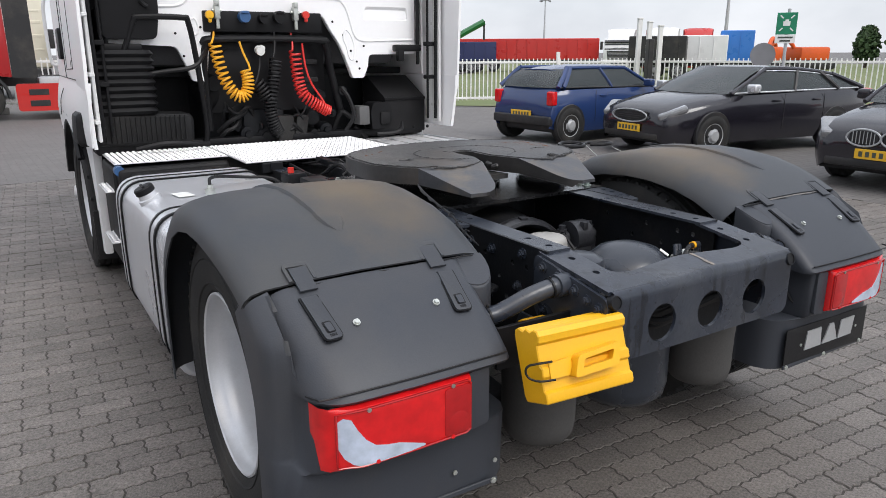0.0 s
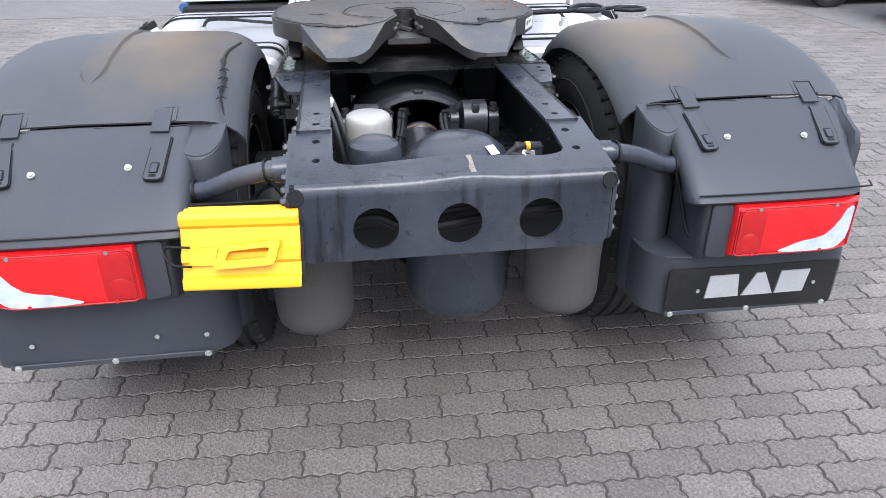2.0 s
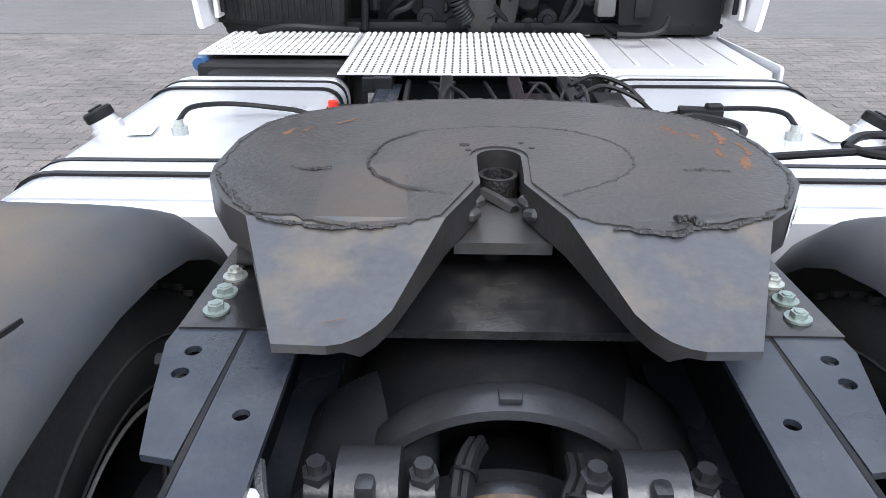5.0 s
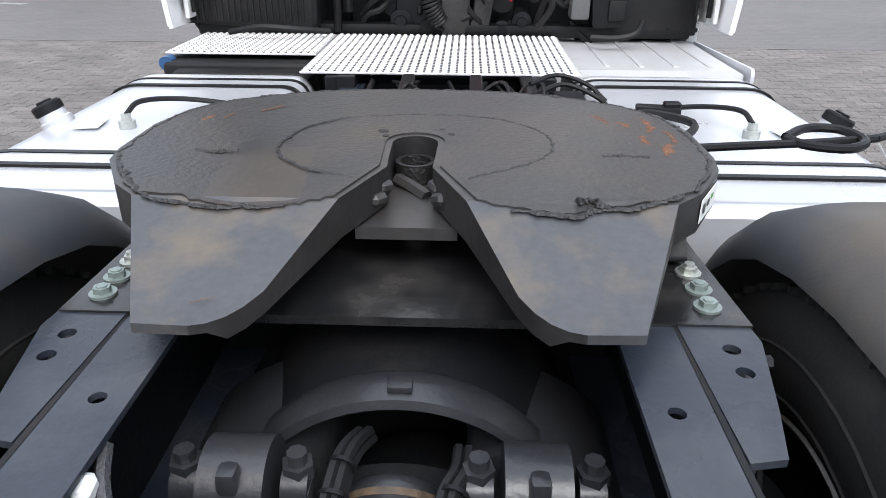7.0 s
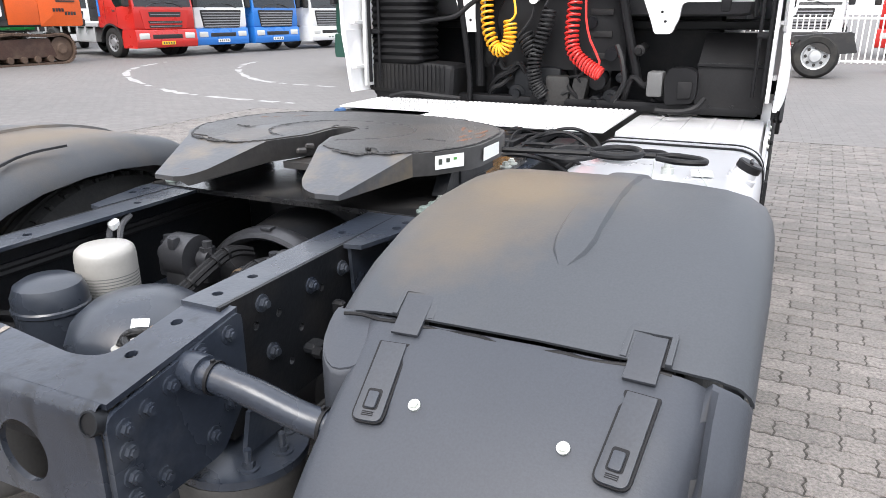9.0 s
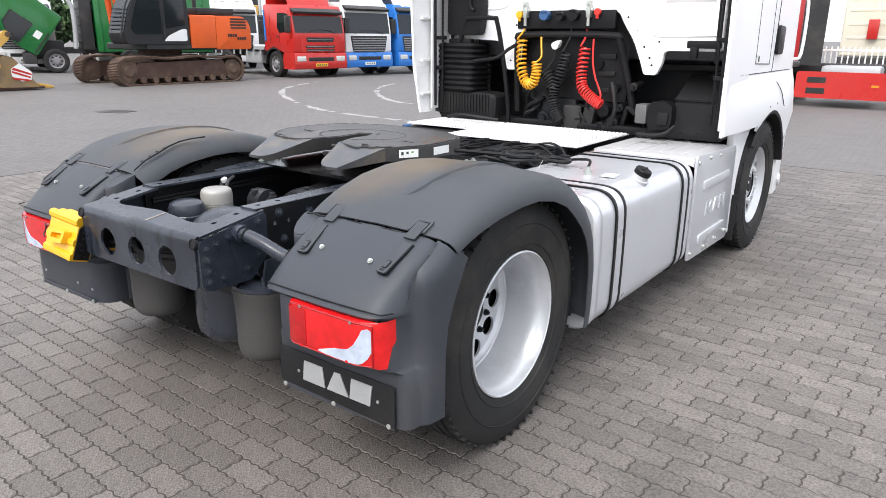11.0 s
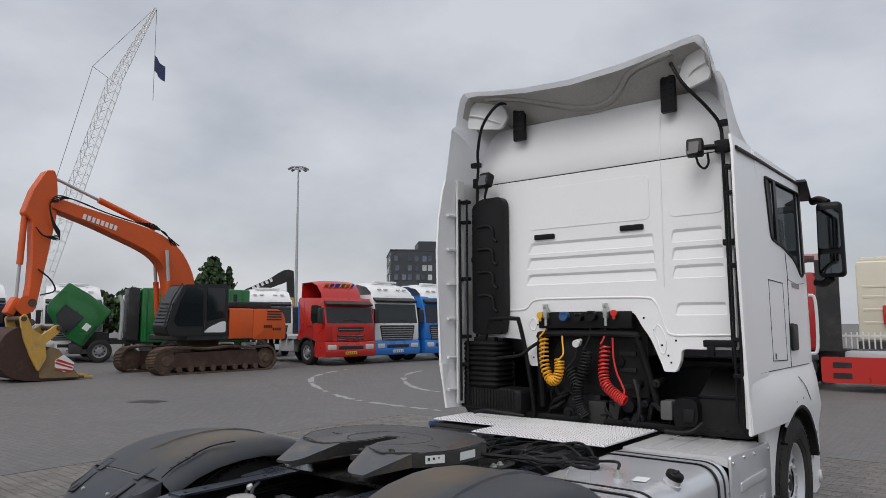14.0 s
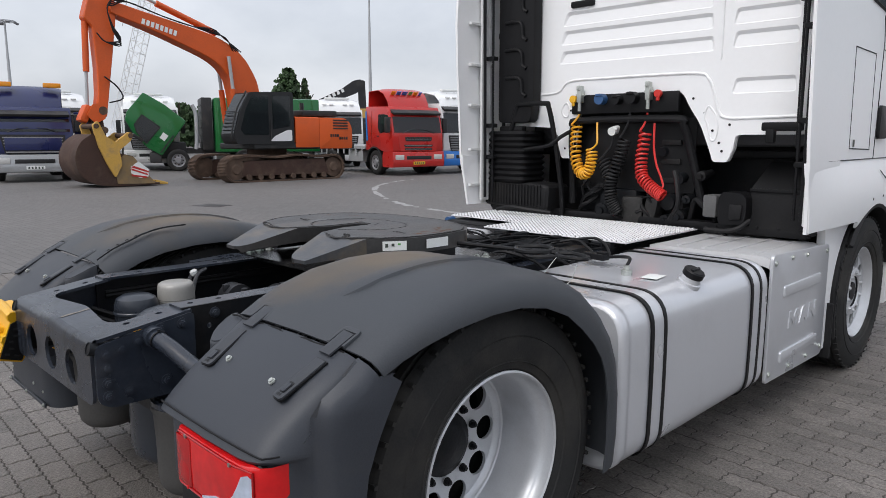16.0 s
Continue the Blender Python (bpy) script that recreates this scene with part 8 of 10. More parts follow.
P_MUD = mat("muddy_steel", (0.075, 0.045, 0.030), 0.8, 0, 0.3, 3.0, 40, 0.3, stain=(0.17, 0.115, 0.080), stain_amt=0.6, stain_scale=3.0)
P_RUST = mat("rusty_steel", (0.055, 0.028, 0.020), 0.75, 0.2, 0.35, 2.5, 40, 0.3, stain=(0.13, 0.09, 0.065), stain_amt=0.5, stain_scale=2.0)
P_YMACH = mat("worn_yellow_paint", (0.55, 0.32, 0.06), 0.6, 0, 0.15, 3.0, 40, 0.1, stain=(0.24, 0.17, 0.10), stain_amt=0.8, stain_scale=3.0)
P_MUDDY_Y = mat("mud_over_yellow", (0.20, 0.14, 0.075), 0.8, 0, 0.25, 3.0, 40, 0.2, stain=(0.30, 0.18, 0.05), stain_amt=0.7, stain_scale=2.5)
P_WIND = glass("windscreen", (0.013, 0.016, 0.018), 0.06, 0.90)
P_CARGLASS = glass("car_glass", (0.035, 0.042, 0.043), 0.03, 0.80)
P_LAMP = mat("lamp_glass", (0.6, 0.6, 0.58), 0.12, 0.2, 0.05)
P_PLATE = mat("number_plate_yellow", (0.72, 0.42, 0.02), 0.45)
P_AMBER = mat("amber_lens", (0.8, 0.30, 0.02), 0.2)
P_GALV = mat("galvanised", (0.42, 0.43, 0.44), 0.5, 0.4, 0.15, 2.0, 60, 0.04)
P_FENCE = mat("white_fence_paint", (0.74, 0.74, 0.72), 0.5, 0, 0.08, 3.0, 60, 0.0, stain=(0.45, 0.44, 0.40), stain_amt=0.4)


def roller(name, parent, x, y, s, r, w, rimmat, big=True):
    """A small road wheel, axis across, outer face towards side s."""
    bm = B()
    lathe(bm, [(r * 0.56, w * 0.42), (r * 0.64, w * 0.5), (r * 0.86, w * 0.52), (r * 0.97, w * 0.42), (r, w * 0.3), (r, -w * 0.3), (r * 0.97, -w * 0.42), (r * 0.86, -w * 0.52), (r * 0.56, -w * 0.42)], (x, y, r), (0, s, 0), 36)
    t = part(name, bm, M_TYRE, parent)
    bm = B()
    d = 0.30 if big else 0.40
    lathe(bm, [(r * 0.58, w * 0.40), (r * 0.60, w * 0.46), (r * 0.54, w * 0.42), (r * 0.50, w * d), (r * 0.30, w * (d + 0.05)), (r * 0.24, w * (d + 0.22)), (0.0, w * (d + 0.25))], (x, y, r), (0, s, 0), 28)
    rim = part("rim", bm, rimmat, t)
    for i in range(8 if big else 5):
        a = 2 * math.pi * i / (8 if big else 5)
        bm = B()
        p = (x + math.cos(a) * r * 0.40, y + s * w * (d + 0.04), r + math.sin(a) * r * 0.40)
        rod(bm, p, (p[0], p[1] + s * 0.01, p[2]), r * 0.075, 8)
        part("rim_hole", bm, P_DARK, rim)
    return t


def lorry(name, label, at, turn, coat, top, style="tall", rear="tank", hub=P_GREY, low=None, group="parked trucks"):
    """A forward-control truck: front at x = 0, facing +x, standing on z = 0."""
    t = thing(name, label, "truck", group, at=at, turn=turn)
    low = low or coat
    wx, r = -1.40, 0.51
    H = {"tall": 2.95, "mid": 2.75, "low": 2.55}[style]
    arc = [(wx + 0.63 * math.cos(radians(a)), r + 0.63 * math.sin(radians(a))) for a in range(10, 171, 16)]
    prof = [(-0.02, 0.95), (0.02, 1.05), (0.0, 1.75), (-0.16, H - 0.35), (-0.34, H), (-2.05, H + 0.05), (-2.12, H - 0.1), (-2.12, 1.0)] + [p for p in arc[::-1] if p[1] > 0.94] + [(-0.70, 0.95)]
    bm = B()
    plate(bm, prof, XZ(-1.23), 2.46)
    bevel(bm, bm.verts[:], 0.05, 2, 40)
    part("cab", bm, coat, t)
    # bumper and step panels
    bm = B()
    plate(bm, rounded([(0.06, 0.34), (0.09, 0.55), (0.04, 0.96), (-0.70, 0.96), (-0.80, 0.60), (-0.74, 0.34)], 0.05), XZ(-1.24), 2.48)
    bumper = part("bumper", bm, low, t)
    for s in (-1, 1):
        bm = B()
        bx(bm, (0.05, s * 0.93, 0.74), (0.10, 0.40, 0.20), 0.03, 2)
        part("headlamp", bm, P_LAMP, bumper)
        bm = B()
        plate(bm, rounded([(-0.62, 2.45), (-0.30, 2.40), (-0.16, 1.78), (-0.95, 1.70), (-1.10, 1.9), (-1.05, 2.45)], 0.05), XZ(s * 1.235), s * 0.006)
        part("side_window", bm, P_WIND, t)
        bm = B()
        bx(bm, (-0.10, s * 1.40, 2.02), (0.16, 0.20, 0.62), 0.05, 3)
        rod(bm, (-0.15, s * 1.2, 2.30), (-0.12, s * 1.38, 2.28), 0.025, 8)
        part("mirror", bm, P_DARK, t)
        bm = B()
        sheet(bm, [[(wx + q * math.cos(radians(a)), s * yy, r + q * math.sin(radians(a))) for yy, q in ((1.255, 0.66), (1.262, 0.60), (0.9, 0.58))] for a in range(0, 181, 15)], 0.01)
        part("wheel_arch", bm, P_DARK, t)
        roller("front_wheel", t, wx, s * 1.05, s, r, 0.32, hub)
        roller("rear_wheel", t, wx - 3.9, s * 1.02, s, r, 0.50, hub)
        bm = B()
        bx(bm, (-0.95, s * 1.236, 1.40), (0.006, 0.006, 0.85), 0.0)
        bx(bm, (-1.62, s * 1.236, 1.95), (0.006, 0.006, 1.3), 0.0)
        bx(bm, (-1.1, s * 1.245, 1.58), (0.16, 0.02, 0.05), 0.008)
        part("door_gap", bm, P_DARK, t)
    # windscreen, grille
    bm = B()
    k = (H - 0.35 - 1.75)
    sheet(bm, [[(x + 0.012, y, z) for y in np.linspace(-1.14, 1.14, 9)] for x, z in ((0.0, 1.72), (-0.075, 1.72 + k * 0.45), (-0.155, 1.72 + k * 0.97))], 0.01)
    part("windscreen", bm, P_WIND, t)
    bm = B()
    bx(bm, (-0.17, 0, H - 0.22), (0.34, 2.30, 0.10), 0.03, 2, (0, 25, 0))
    part("sun_visor", bm, P_DARK, t)
    bm = B()
    plate(bm, rounded([(-0.86, 0.98), (0.86, 0.98), (0.98, 1.62), (-0.98, 1.62)], 0.06), lambda u, v, w: (0.022 + w, u, v), 0.012)
    grille = part("grille", bm, low if coat is P_RED else P_DARK, t)
    n = 0 if coat is P_RED else 6
    for z, w2, h2 in ((1.46, 1.25, 0.17), (1.20, 1.35, 0.085), (1.06, 1.30, 0.085)) if coat is P_RED else ():
        bm = B()
        plate(bm, rounded([(-w2 / 2, z - h2 / 2), (w2 / 2, z - h2 / 2), (w2 / 2 + 0.03, z + h2 / 2), (-w2 / 2 - 0.03, z + h2 / 2)], 0.03), lambda u, v, w: (0.034 + w, u, v), 0.012)
        slot2 = part("grille_slot", bm, P_DARK, grille)
        bm = B()
        bx(bm, (0.05, 0, z), (0.02, w2 - 0.06, 0.018), 0.004)
        part("slot_bar", bm, P_GREY, slot2)
    for i in range(n):
        bm = B()
        bx(bm, (0.045, 0, 1.03 + i * 0.098), (0.045, 1.66 + i * 0.03, 0.046), 0.012, 2)
        part("grille_slat", bm, P_GREY if coat is not P_RED else low, grille)
    bm = B()
    bx(bm, (0.085, 0.0, 0.50), (0.02, 0.56, 0.12), 0.003)
    pl = part("number_plate", bm, P_PLATE if coat is P_RED else M_PAPER, bumper)
    for i in range(5):
        bm = B()
        bx(bm, (0.097, -0.20 + 0.10 * i, 0.50), (0.004, 0.05, 0.07), 0.0)
        part("plate_bar", bm, M_PRINT, pl)
    bm = B()
    bx(bm, (0.08, 0.0, 0.72), (0.03, 1.2, 0.14), 0.02, 2)
    part("air_inlet", bm, P_DARK, bumper)
    for s in (-1, 1):
        bm = B()
        tube(bm, [(0.02, s * 0.75, 1.70), (0.01, s * 0.45, 1.82), (0.0, s * 0.12, 1.86)], 0.014, 6, 3)
        part("wiper", bm, P_DARK, t)
    # roof
    bm = B()
    if style == "tall":
        rows = [[(x, y * w, z - 0.10 * abs(y) ** 4) for y in np.linspace(-1, 1, 11)] for x, z, w in ((-0.30, H - 0.06, 1.16), (-0.45, H + 0.22, 1.14), (-0.80, H + 0.46, 1.12), (-1.5, H + 0.60, 1.12), (-2.1, H + 0.58, 1.12), (-2.12, H, 1.16))]
    else:
        rows = [[(x, y * w, z - 0.08 * abs(y) ** 4) for y in np.linspace(-1, 1, 11)] for x, z, w in ((-0.62, H, 0.98), (-0.75, H + 0.30, 0.98), (-1.0, H + 0.62, 1.02), (-1.30, H + 0.76, 1.08), (-2.0, H + 0.74, 1.12), (-2.05, H, 1.12))]
    sheet(bm, rows, 0.02)
    part("roof", bm, top, t, "", 50)
    if style == "tall":
        bm = B()
        bx(bm, (-1.0, 0, H + 0.60), (0.24, 1.3, 0.10), 0.04, 2)
        part("beacon_bar", bm, M_PAPER, t)
        for y in (-0.7, -0.35, 0.35, 0.7):
            bm = B()
            bx(bm, (-0.42, y, H + 0.26), (0.05, 0.22, 0.07), 0.02, 2, (0, -40, 0))
            part("roof_lamp", bm, P_LAMP, t)
    # chassis and load
    bm = B()
    for s in (-1, 1):
        bx(bm, (-3.9, s * 0.40, 0.90), (4.4, 0.09, 0.24), 0.01)
    part("chassis", bm, P_CHAS, t)
    bm = B()
    bx(bm, (-3.3, 0, 0.75), (1.3, 2.2, 0.50), 0.08, 2)
    part("side_tank", bm, P_GALV, t)
    if rear == "box":
        bm = B()
        bx(bm, (-4.6, 0, 2.2), (4.6, 2.46, 2.3), 0.03)
        part("box_body", bm, top, t)
    elif rear == "flat":
        bm = B()
        bx(bm, (-4.4, 0, 1.12), (4.4, 2.46, 0.16), 0.02)
        for i in range(8):
            bx(bm, (-2.5 - 0.55 * i, -1.2, 0.98), (0.10, 0.04, 0.30), 0.01)
            bx(bm, (-2.5 - 0.55 * i, 1.2, 0.98), (0.10, 0.04, 0.30), 0.01)
        part("flat_bed", bm, P_GALV, t)
    return t


def along(x, y, turn, back=1.40):
    """The place of a truck's front when its front axle stands at (x, y)."""
    a = radians(turn)
    return (x + back * math.cos(a), y + back * math.sin(a), 0)


ROW = -9.0
red = lorry("rigid_truck", "red rigid truck with a flat bed and a roof deflector", along(-20.15, 19.45, ROW), ROW, P_RED, P_RED, "mid", "flat")
for i, (y, w, c) in enumerate(((-0.62, 0.20, P_AMBER), (-0.36, 0.20, P_BLUE), (-0.08, 0.24, P_BLUE), (0.20, 0.18, M_GREEN_PR), (0.45, 0.20, P_AMBER), (0.68, 0.12, P_BLUE))):
    bm2 = B()
    bx(bm2, (-0.87, y, 3.315), (0.20, w, 0.02), 0.002, 1, (0, -42, 0))
    part("roof_sign_bar", bm2, c, red)
for s in (-1, 1):
    bm = B()
    plate(bm, [(-2.05, 1.4), (-1.92, 1.4), (-2.0, 2.6), (-2.10, 2.6)], XZ(s * 1.238), s * 0.004)
    part("side_stripe", bm, P_BLUE, red)
lorry("tractor_unit", "white truck with a blue bumper and a grey slatted grille", along(-20.0, 22.15, ROW), ROW, P_WHITE, P_WHITE, "tall", "tank", hub=P_GALV, low=P_BLUE)
lorry("tractor_unit", "bright blue truck with a white roof and chromed hubs", along(-19.55, 24.95, ROW), ROW, P_BLUE, P_WHITE, "tall", "tank", hub=P_GALV)
lorry("tractor_unit", "white truck with a dark grille", along(-18.9, 28.0, ROW), ROW, P_WHITE, P_WHITE, "tall", "tank", hub=P_DARK)
lorry("tractor_unit", "deep blue truck at the end of the row", along(-18.2, 31.6, ROW), ROW, P_NAVY, P_BLUE, "tall", "box")
lorry("tractor_unit", "white truck with a row of roof lamps", along(-28.6, 22.4, -30), -30, P_WHITE, P_WHITE, "tall", "box", hub=P_GALV)
daf = lorry("tipper_truck", "navy blue truck with a black visor and amber beacons", (-24.6, 6.75, 0), -12, P_NAVY, P_NAVY, "low", "flat", low=P_GALV)
for y in (-0.75, 0.75):
    bm = B()
    bx(bm, (-0.85, y, 2.78 + 0.55), (0.25, 0.55, 0.16), 0.03, 2)
    part("beacon", bm, P_AMBER, daf)
bm = B()
bx(bm, (0.06, 0, 1.30), (0.03, 1.7, 0.42), 0.02, 2)
part("grille_panel", bm, P_NAVY, daf)
bm = B()
bx(bm, (-0.55, 1.75, 1.75), (0.9, 0.06, 1.35), 0.05, 2, (0, 0, 62))
part("open_door", bm, P_NAVY, daf)
lorry("tanker_truck", "white high-roofed truck behind the machines", (-30.8, 13.4, 0), -20, P_WHITE, P_WHITE, "tall", "box")
lorry("tanker_truck", "white high-roofed truck behind the machines", (-30.5, 17.8, 0), -20, P_WHITE, P_WHITE, "tall", "box")
lorry("tractor_unit", "white truck with a lamp bar on its roof", (-31.5, 9.6, 0), -15, P_WHITE, P_WHITE, "tall", "box")
# dark green truck with red hubs, seen past the fairing
lorry("tractor_unit", "dark green truck with red and white wheel hubs", (-9.7, 17.8, 0), 172, P_DKGREEN, P_DKGREEN, "tall", "tank", hub=P_RED)
# red tractor across the front, its frame low and bare behind the cab
redt = lorry("tractor_unit", "red tractor unit with low red side skirts and a grey fairing", (-3.38, 19.95, 0), 180, P_DKRED, P_DKRED, "tall", "tank", hub=P_GALV)
bm = B()
plate(bm, rounded([(-4.75, 0.22), (-2.15, 0.22), (-2.15, 0.86), (-4.75, 0.86)], 0.08), XZ(1.235), 0.03)
skirt = part("side_skirt", bm, P_RED, redt)
for x, z in ((-2.62, 0.66), (-2.62, 0.40)):
    bm = B()
    bx(bm, (x, 1.268, z), (0.42, 0.012, 0.14), 0.02)
    part("step_recess", bm, P_DARK, skirt)
bm = B()
bx(bm, (-3.9, 1.268, 0.55), (0.16, 0.01, 0.05), 0.004)
part("marker", bm, P_AMBER, skirt)
bm = B()
sheet(bm, [[(x, 1.245, z) for x in (-2.65, -2.40, -2.12)] for z in (1.0, 2.0, 3.3)], 0.03)
part("side_fairing", bm, P_DARK, redt)
bm = B()
plate(bm, rounded([(-5.6, 0.55), (-4.75, 0.95), (-6.0, 1.06), (-6.15, 0.6)], 0.05), XZ(0.75), 0.5)
part("mudguard", bm, P_DARK, redt)

# ---- excavator ----
exc = thing("excavator", "orange tracked excavator with a black cab and muddy tracks", "excavator", at=(-20.75, 13.45, 0), turn=-92)


def track(y):
    bm = B()
    L, r = 1.95, 0.42
    path = [(L * 2 * (i / 16) - L, 0.03) for i in range(17)] + [(L + r * math.sin(a), 0.03 + r - r * math.cos(a)) for a in np.linspace(0.2, math.pi - 0.2, 9)] + [(L - L * 2 * (i / 16), 0.03 + 2 * r + 0.03 * math.sin(i * 0.8)) for i in range(17)] + [(-L - r * math.sin(a), 0.03 + r + r * math.cos(a)) for a in np.linspace(0.2, math.pi - 0.2, 9)]
    rows = [[(x, y - 0.29, z), (x, y + 0.29, z)] for x, z in path]
    sheet(bm, rows + rows[:1], 0.03)
    belt = part("track_belt", bm, P_MUD, exc, "muddy steel track")
    pts = curve_pts([(x, 0, z) for x, z in path + path[:1]], 3)
    bm = B()
    for i in range(0, len(pts) - 1, 1):
        d = pts[i + 1] - pts[i]
        a = math.degrees(math.atan2(d.z, d.x))
        q = pts[i] + Vector((d.z, 0, -d.x)).normalized() * 0.022
        bx(bm, (q.x, y, q.z), (d.length * 0.72, 0.60, 0.05), 0.008, 1, (0, -a, 0))
    tagged(part("track_chain", bm, P_MUD, belt), kind="stuff")
    bm = B()
    plate(bm, rounded([(-1.75, 0.22), (1.75, 0.22), (1.65, 0.72), (-1.55, 0.78)], 0.06), XZ(y - 0.22), 0.44)
    part("track_frame", bm, P_RUST, exc)
    for x, rr in ((-1.95, 0.36), (1.95, 0.36)):
        bm = B()
        lathe(bm, [(0.0, 0.26), (0.14, 0.26), (0.18, 0.22), (rr, 0.20), (rr, -0.20), (0.0, -0.26)], (x, y, 0.45), (0, -1 if y < 0 else 1, 0), 24)
        part("idler", bm, P_MUD, exc)
    for i in range(8):
        bm = B()
        rod(bm, (-1.5 + 0.43 * i, y - 0.28, 0.17), (-1.5 + 0.43 * i, y + 0.28, 0.17), 0.10, 14)
        part("track_roller", bm, P_MUD, exc)


for y in (-1.20, 1.20):
    track(y)
bm = B()
bx(bm, (0, 0, 0.75), (1.6, 2.0, 0.35), 0.05)
rod(bm, (0, 0, 0.85), (0, 0, 1.12), 0.72, 28)
part("undercarriage", bm, P_MUD, exc)
# upper structure: forward is +x, the cab on the side y > 0
bm = B()
bx(bm, (-0.9, 0, 1.22), (4.2, 2.7, 0.22), 0.04)
part("slew_deck", bm, P_DARK, exc)
bm = B()
plate(bm, rounded([(-2.88, 1.12), (-1.42, 1.12), (-1.42, 2.25), (-2.62, 2.25), (-2.88, 1.95)], [0.1, 0.02, 0.05, 0.2, 0.25]), XZ(-1.36), 2.72)
bevel(bm, bm.verts[:], 0.04, 2, 40)
cw = part("counterweight", bm, P_ORANGE, exc)
bm = B()
bx(bm, (-0.91, 1.35, 1.70), (1.00, 0.04, 1.06), 0.03, 2)
bx(bm, (-0.90, -1.35, 1.70), (1.02, 0.04, 1.10), 0.02, 2)
bx(bm, (-0.90, 0, 2.22), (1.02, 2.70, 0.08), 0.02)
part("engine_door", bm, P_ORANGE, exc)
for i in range(4):
    bm = B()
    bx(bm, (-2.35, 1.372, 1.86 + 0.10 * i), (0.66, 0.015, 0.05), 0.004)
    part("vent_slot", bm, P_DARK, cw)
for i in range(8):
    bm = B()
    bx(bm, (-2.62 + 0.10 * i, 1.372, 1.60 - 0.10 * (i < 4)), (0.07, 0.01, 0.10), 0.0)
    part("print_bar", bm, P_DARK, cw)
bm = B()
bx(bm, (-1.6, 0.4, 2.40), (1.5, 1.5, 0.22), 0.05, 2)
rod(bm, (-1.9, -0.6, 2.3), (-1.9, -0.6, 2.85), 0.08, 14)
part("engine_hood", bm, P_DARK, exc)
bm = B()
plate(bm, rounded([(-0.35, 1.30), (1.85, 1.30), (1.96, 1.58), (1.72, 2.40), (1.35, 3.05), (-0.33, 3.12)], [0.02, 0.1, 0.1, 0.1, 0.1, 0.12]), XZ(0.36), 1.02)
cabin = part("cabin", bm, mat("cabin_black", (0.008, 0.008, 0.009), 0.45, 0, 0.2, 3.0, 60, 0.03), exc, "black cabin with large windows")
bm = B()
plate(bm, rounded([(0.66, 1.62), (1.60, 1.62), (1.72, 1.80), (1.50, 2.50), (1.26, 2.93), (0.66, 2.97)], 0.06), XZ(1.383), 0.012)
part("cabin_window", bm, P_WIND, cabin)
bm = B()
plate(bm, rounded([(-0.20, 1.92), (0.50, 1.80), (0.50, 2.97), (-0.20, 2.98)], 0.06), XZ(1.383), 0.012)
part("cabin_window", bm, P_WIND, cabin)
bm = B()
sheet(bm, [[(1.955, y, 1.66), (1.735, y, 2.40), (1.39, y, 3.0)] for y in (0.42, 0.9, 1.32)], 0.012)
part("cabin_window", bm, P_WIND, cabin)
bm = B()
plate(bm, rounded([(-0.25, 1.40), (0.62, 1.40), (0.42, 1.58), (-0.05, 1.78), (-0.25, 1.80)], 0.08), XZ(1.386), 0.014)
part("white_swoosh", bm, P_WHITE, cabin)
bm = B()
tube(bm, [(1.98, 1.30, 1.4), (2.02, 1.30, 1.6), (1.80, 1.30, 2.45), (1.42, 1.30, 3.08)], 0.03, 8, 4)
part("guard_bar", bm, P_DARK, cabin)
for k in range(7):
    bm = B()
    t = k / 6
    rod(bm, (1.99 - 0.20 * t, 0.45, 1.65 + 0.75 * t), (1.99 - 0.20 * t, 1.30, 1.65 + 0.75 * t), 0.014, 6)
    part("guard_bar", bm, P_DARK, cabin)
bm = B()
rod(bm, (0.58, 1.40, 1.45), (0.58, 1.40, 2.1), 0.02, 8)
part("hand_rail", bm, P_DARK, cabin)


def girder(prof, w, material, name, label=""):
    bm = B()
    plate(bm, prof, XZ(-w / 2 - 0.25), w)
    bevel(bm, bm.verts[:], 0.03, 1, 40)
    return part(name, bm, material, exc, label, 40)


# boom: bent girder; stick hanging from its tip
boom_top = curve_pts([(0.35, 0, 2.0), (0.24, 0, 3.15), (0.53, 0, 3.93), (1.02, 0, 4.52), (1.87, 0, 4.97), (3.08, 0, 5.26), (4.38, 0, 5.54), (5.02, 0, 5.68), (5.25, 0, 5.60)], 4)
boom_low = curve_pts([(5.25, 0, 5.36), (4.89, 0, 5.24), (4.0, 0, 4.96), (3.05, 0, 4.61), (2.05, 0, 4.20), (1.53, 0, 3.78), (1.29, 0, 3.18), (1.10, 0, 1.55)], 4)
boom = girder([(p.x, p.z) for p in boom_top] + [(p.x, p.z) for p in boom_low] + [(0.4, 1.5)], 0.62, P_ORANGE, "boom", "orange bent boom with pale marks")
for i in range(8):
    bm = B()
    a = i * 0.145
    bx(bm, (4.25 - a, 0.072, 5.19 - a * 0.26), (0.10, 0.008, 0.17), 0.0, 1, (0, -14, 0))
    part("print_bar", bm, M_PAPER, boom)
girder(rounded([(5.11, 6.40), (5.03, 5.45), (5.09, 4.97), (5.25, 3.9), (5.42, 2.82), (5.52, 2.15), (5.84, 2.15), (5.74, 2.9), (5.72, 3.69), (5.77, 4.89), (6.02, 5.15), (5.80, 5.91), (5.45, 6.56), (5.20, 6.60)], 0.07), 0.46, P_ORANGE, "stick")
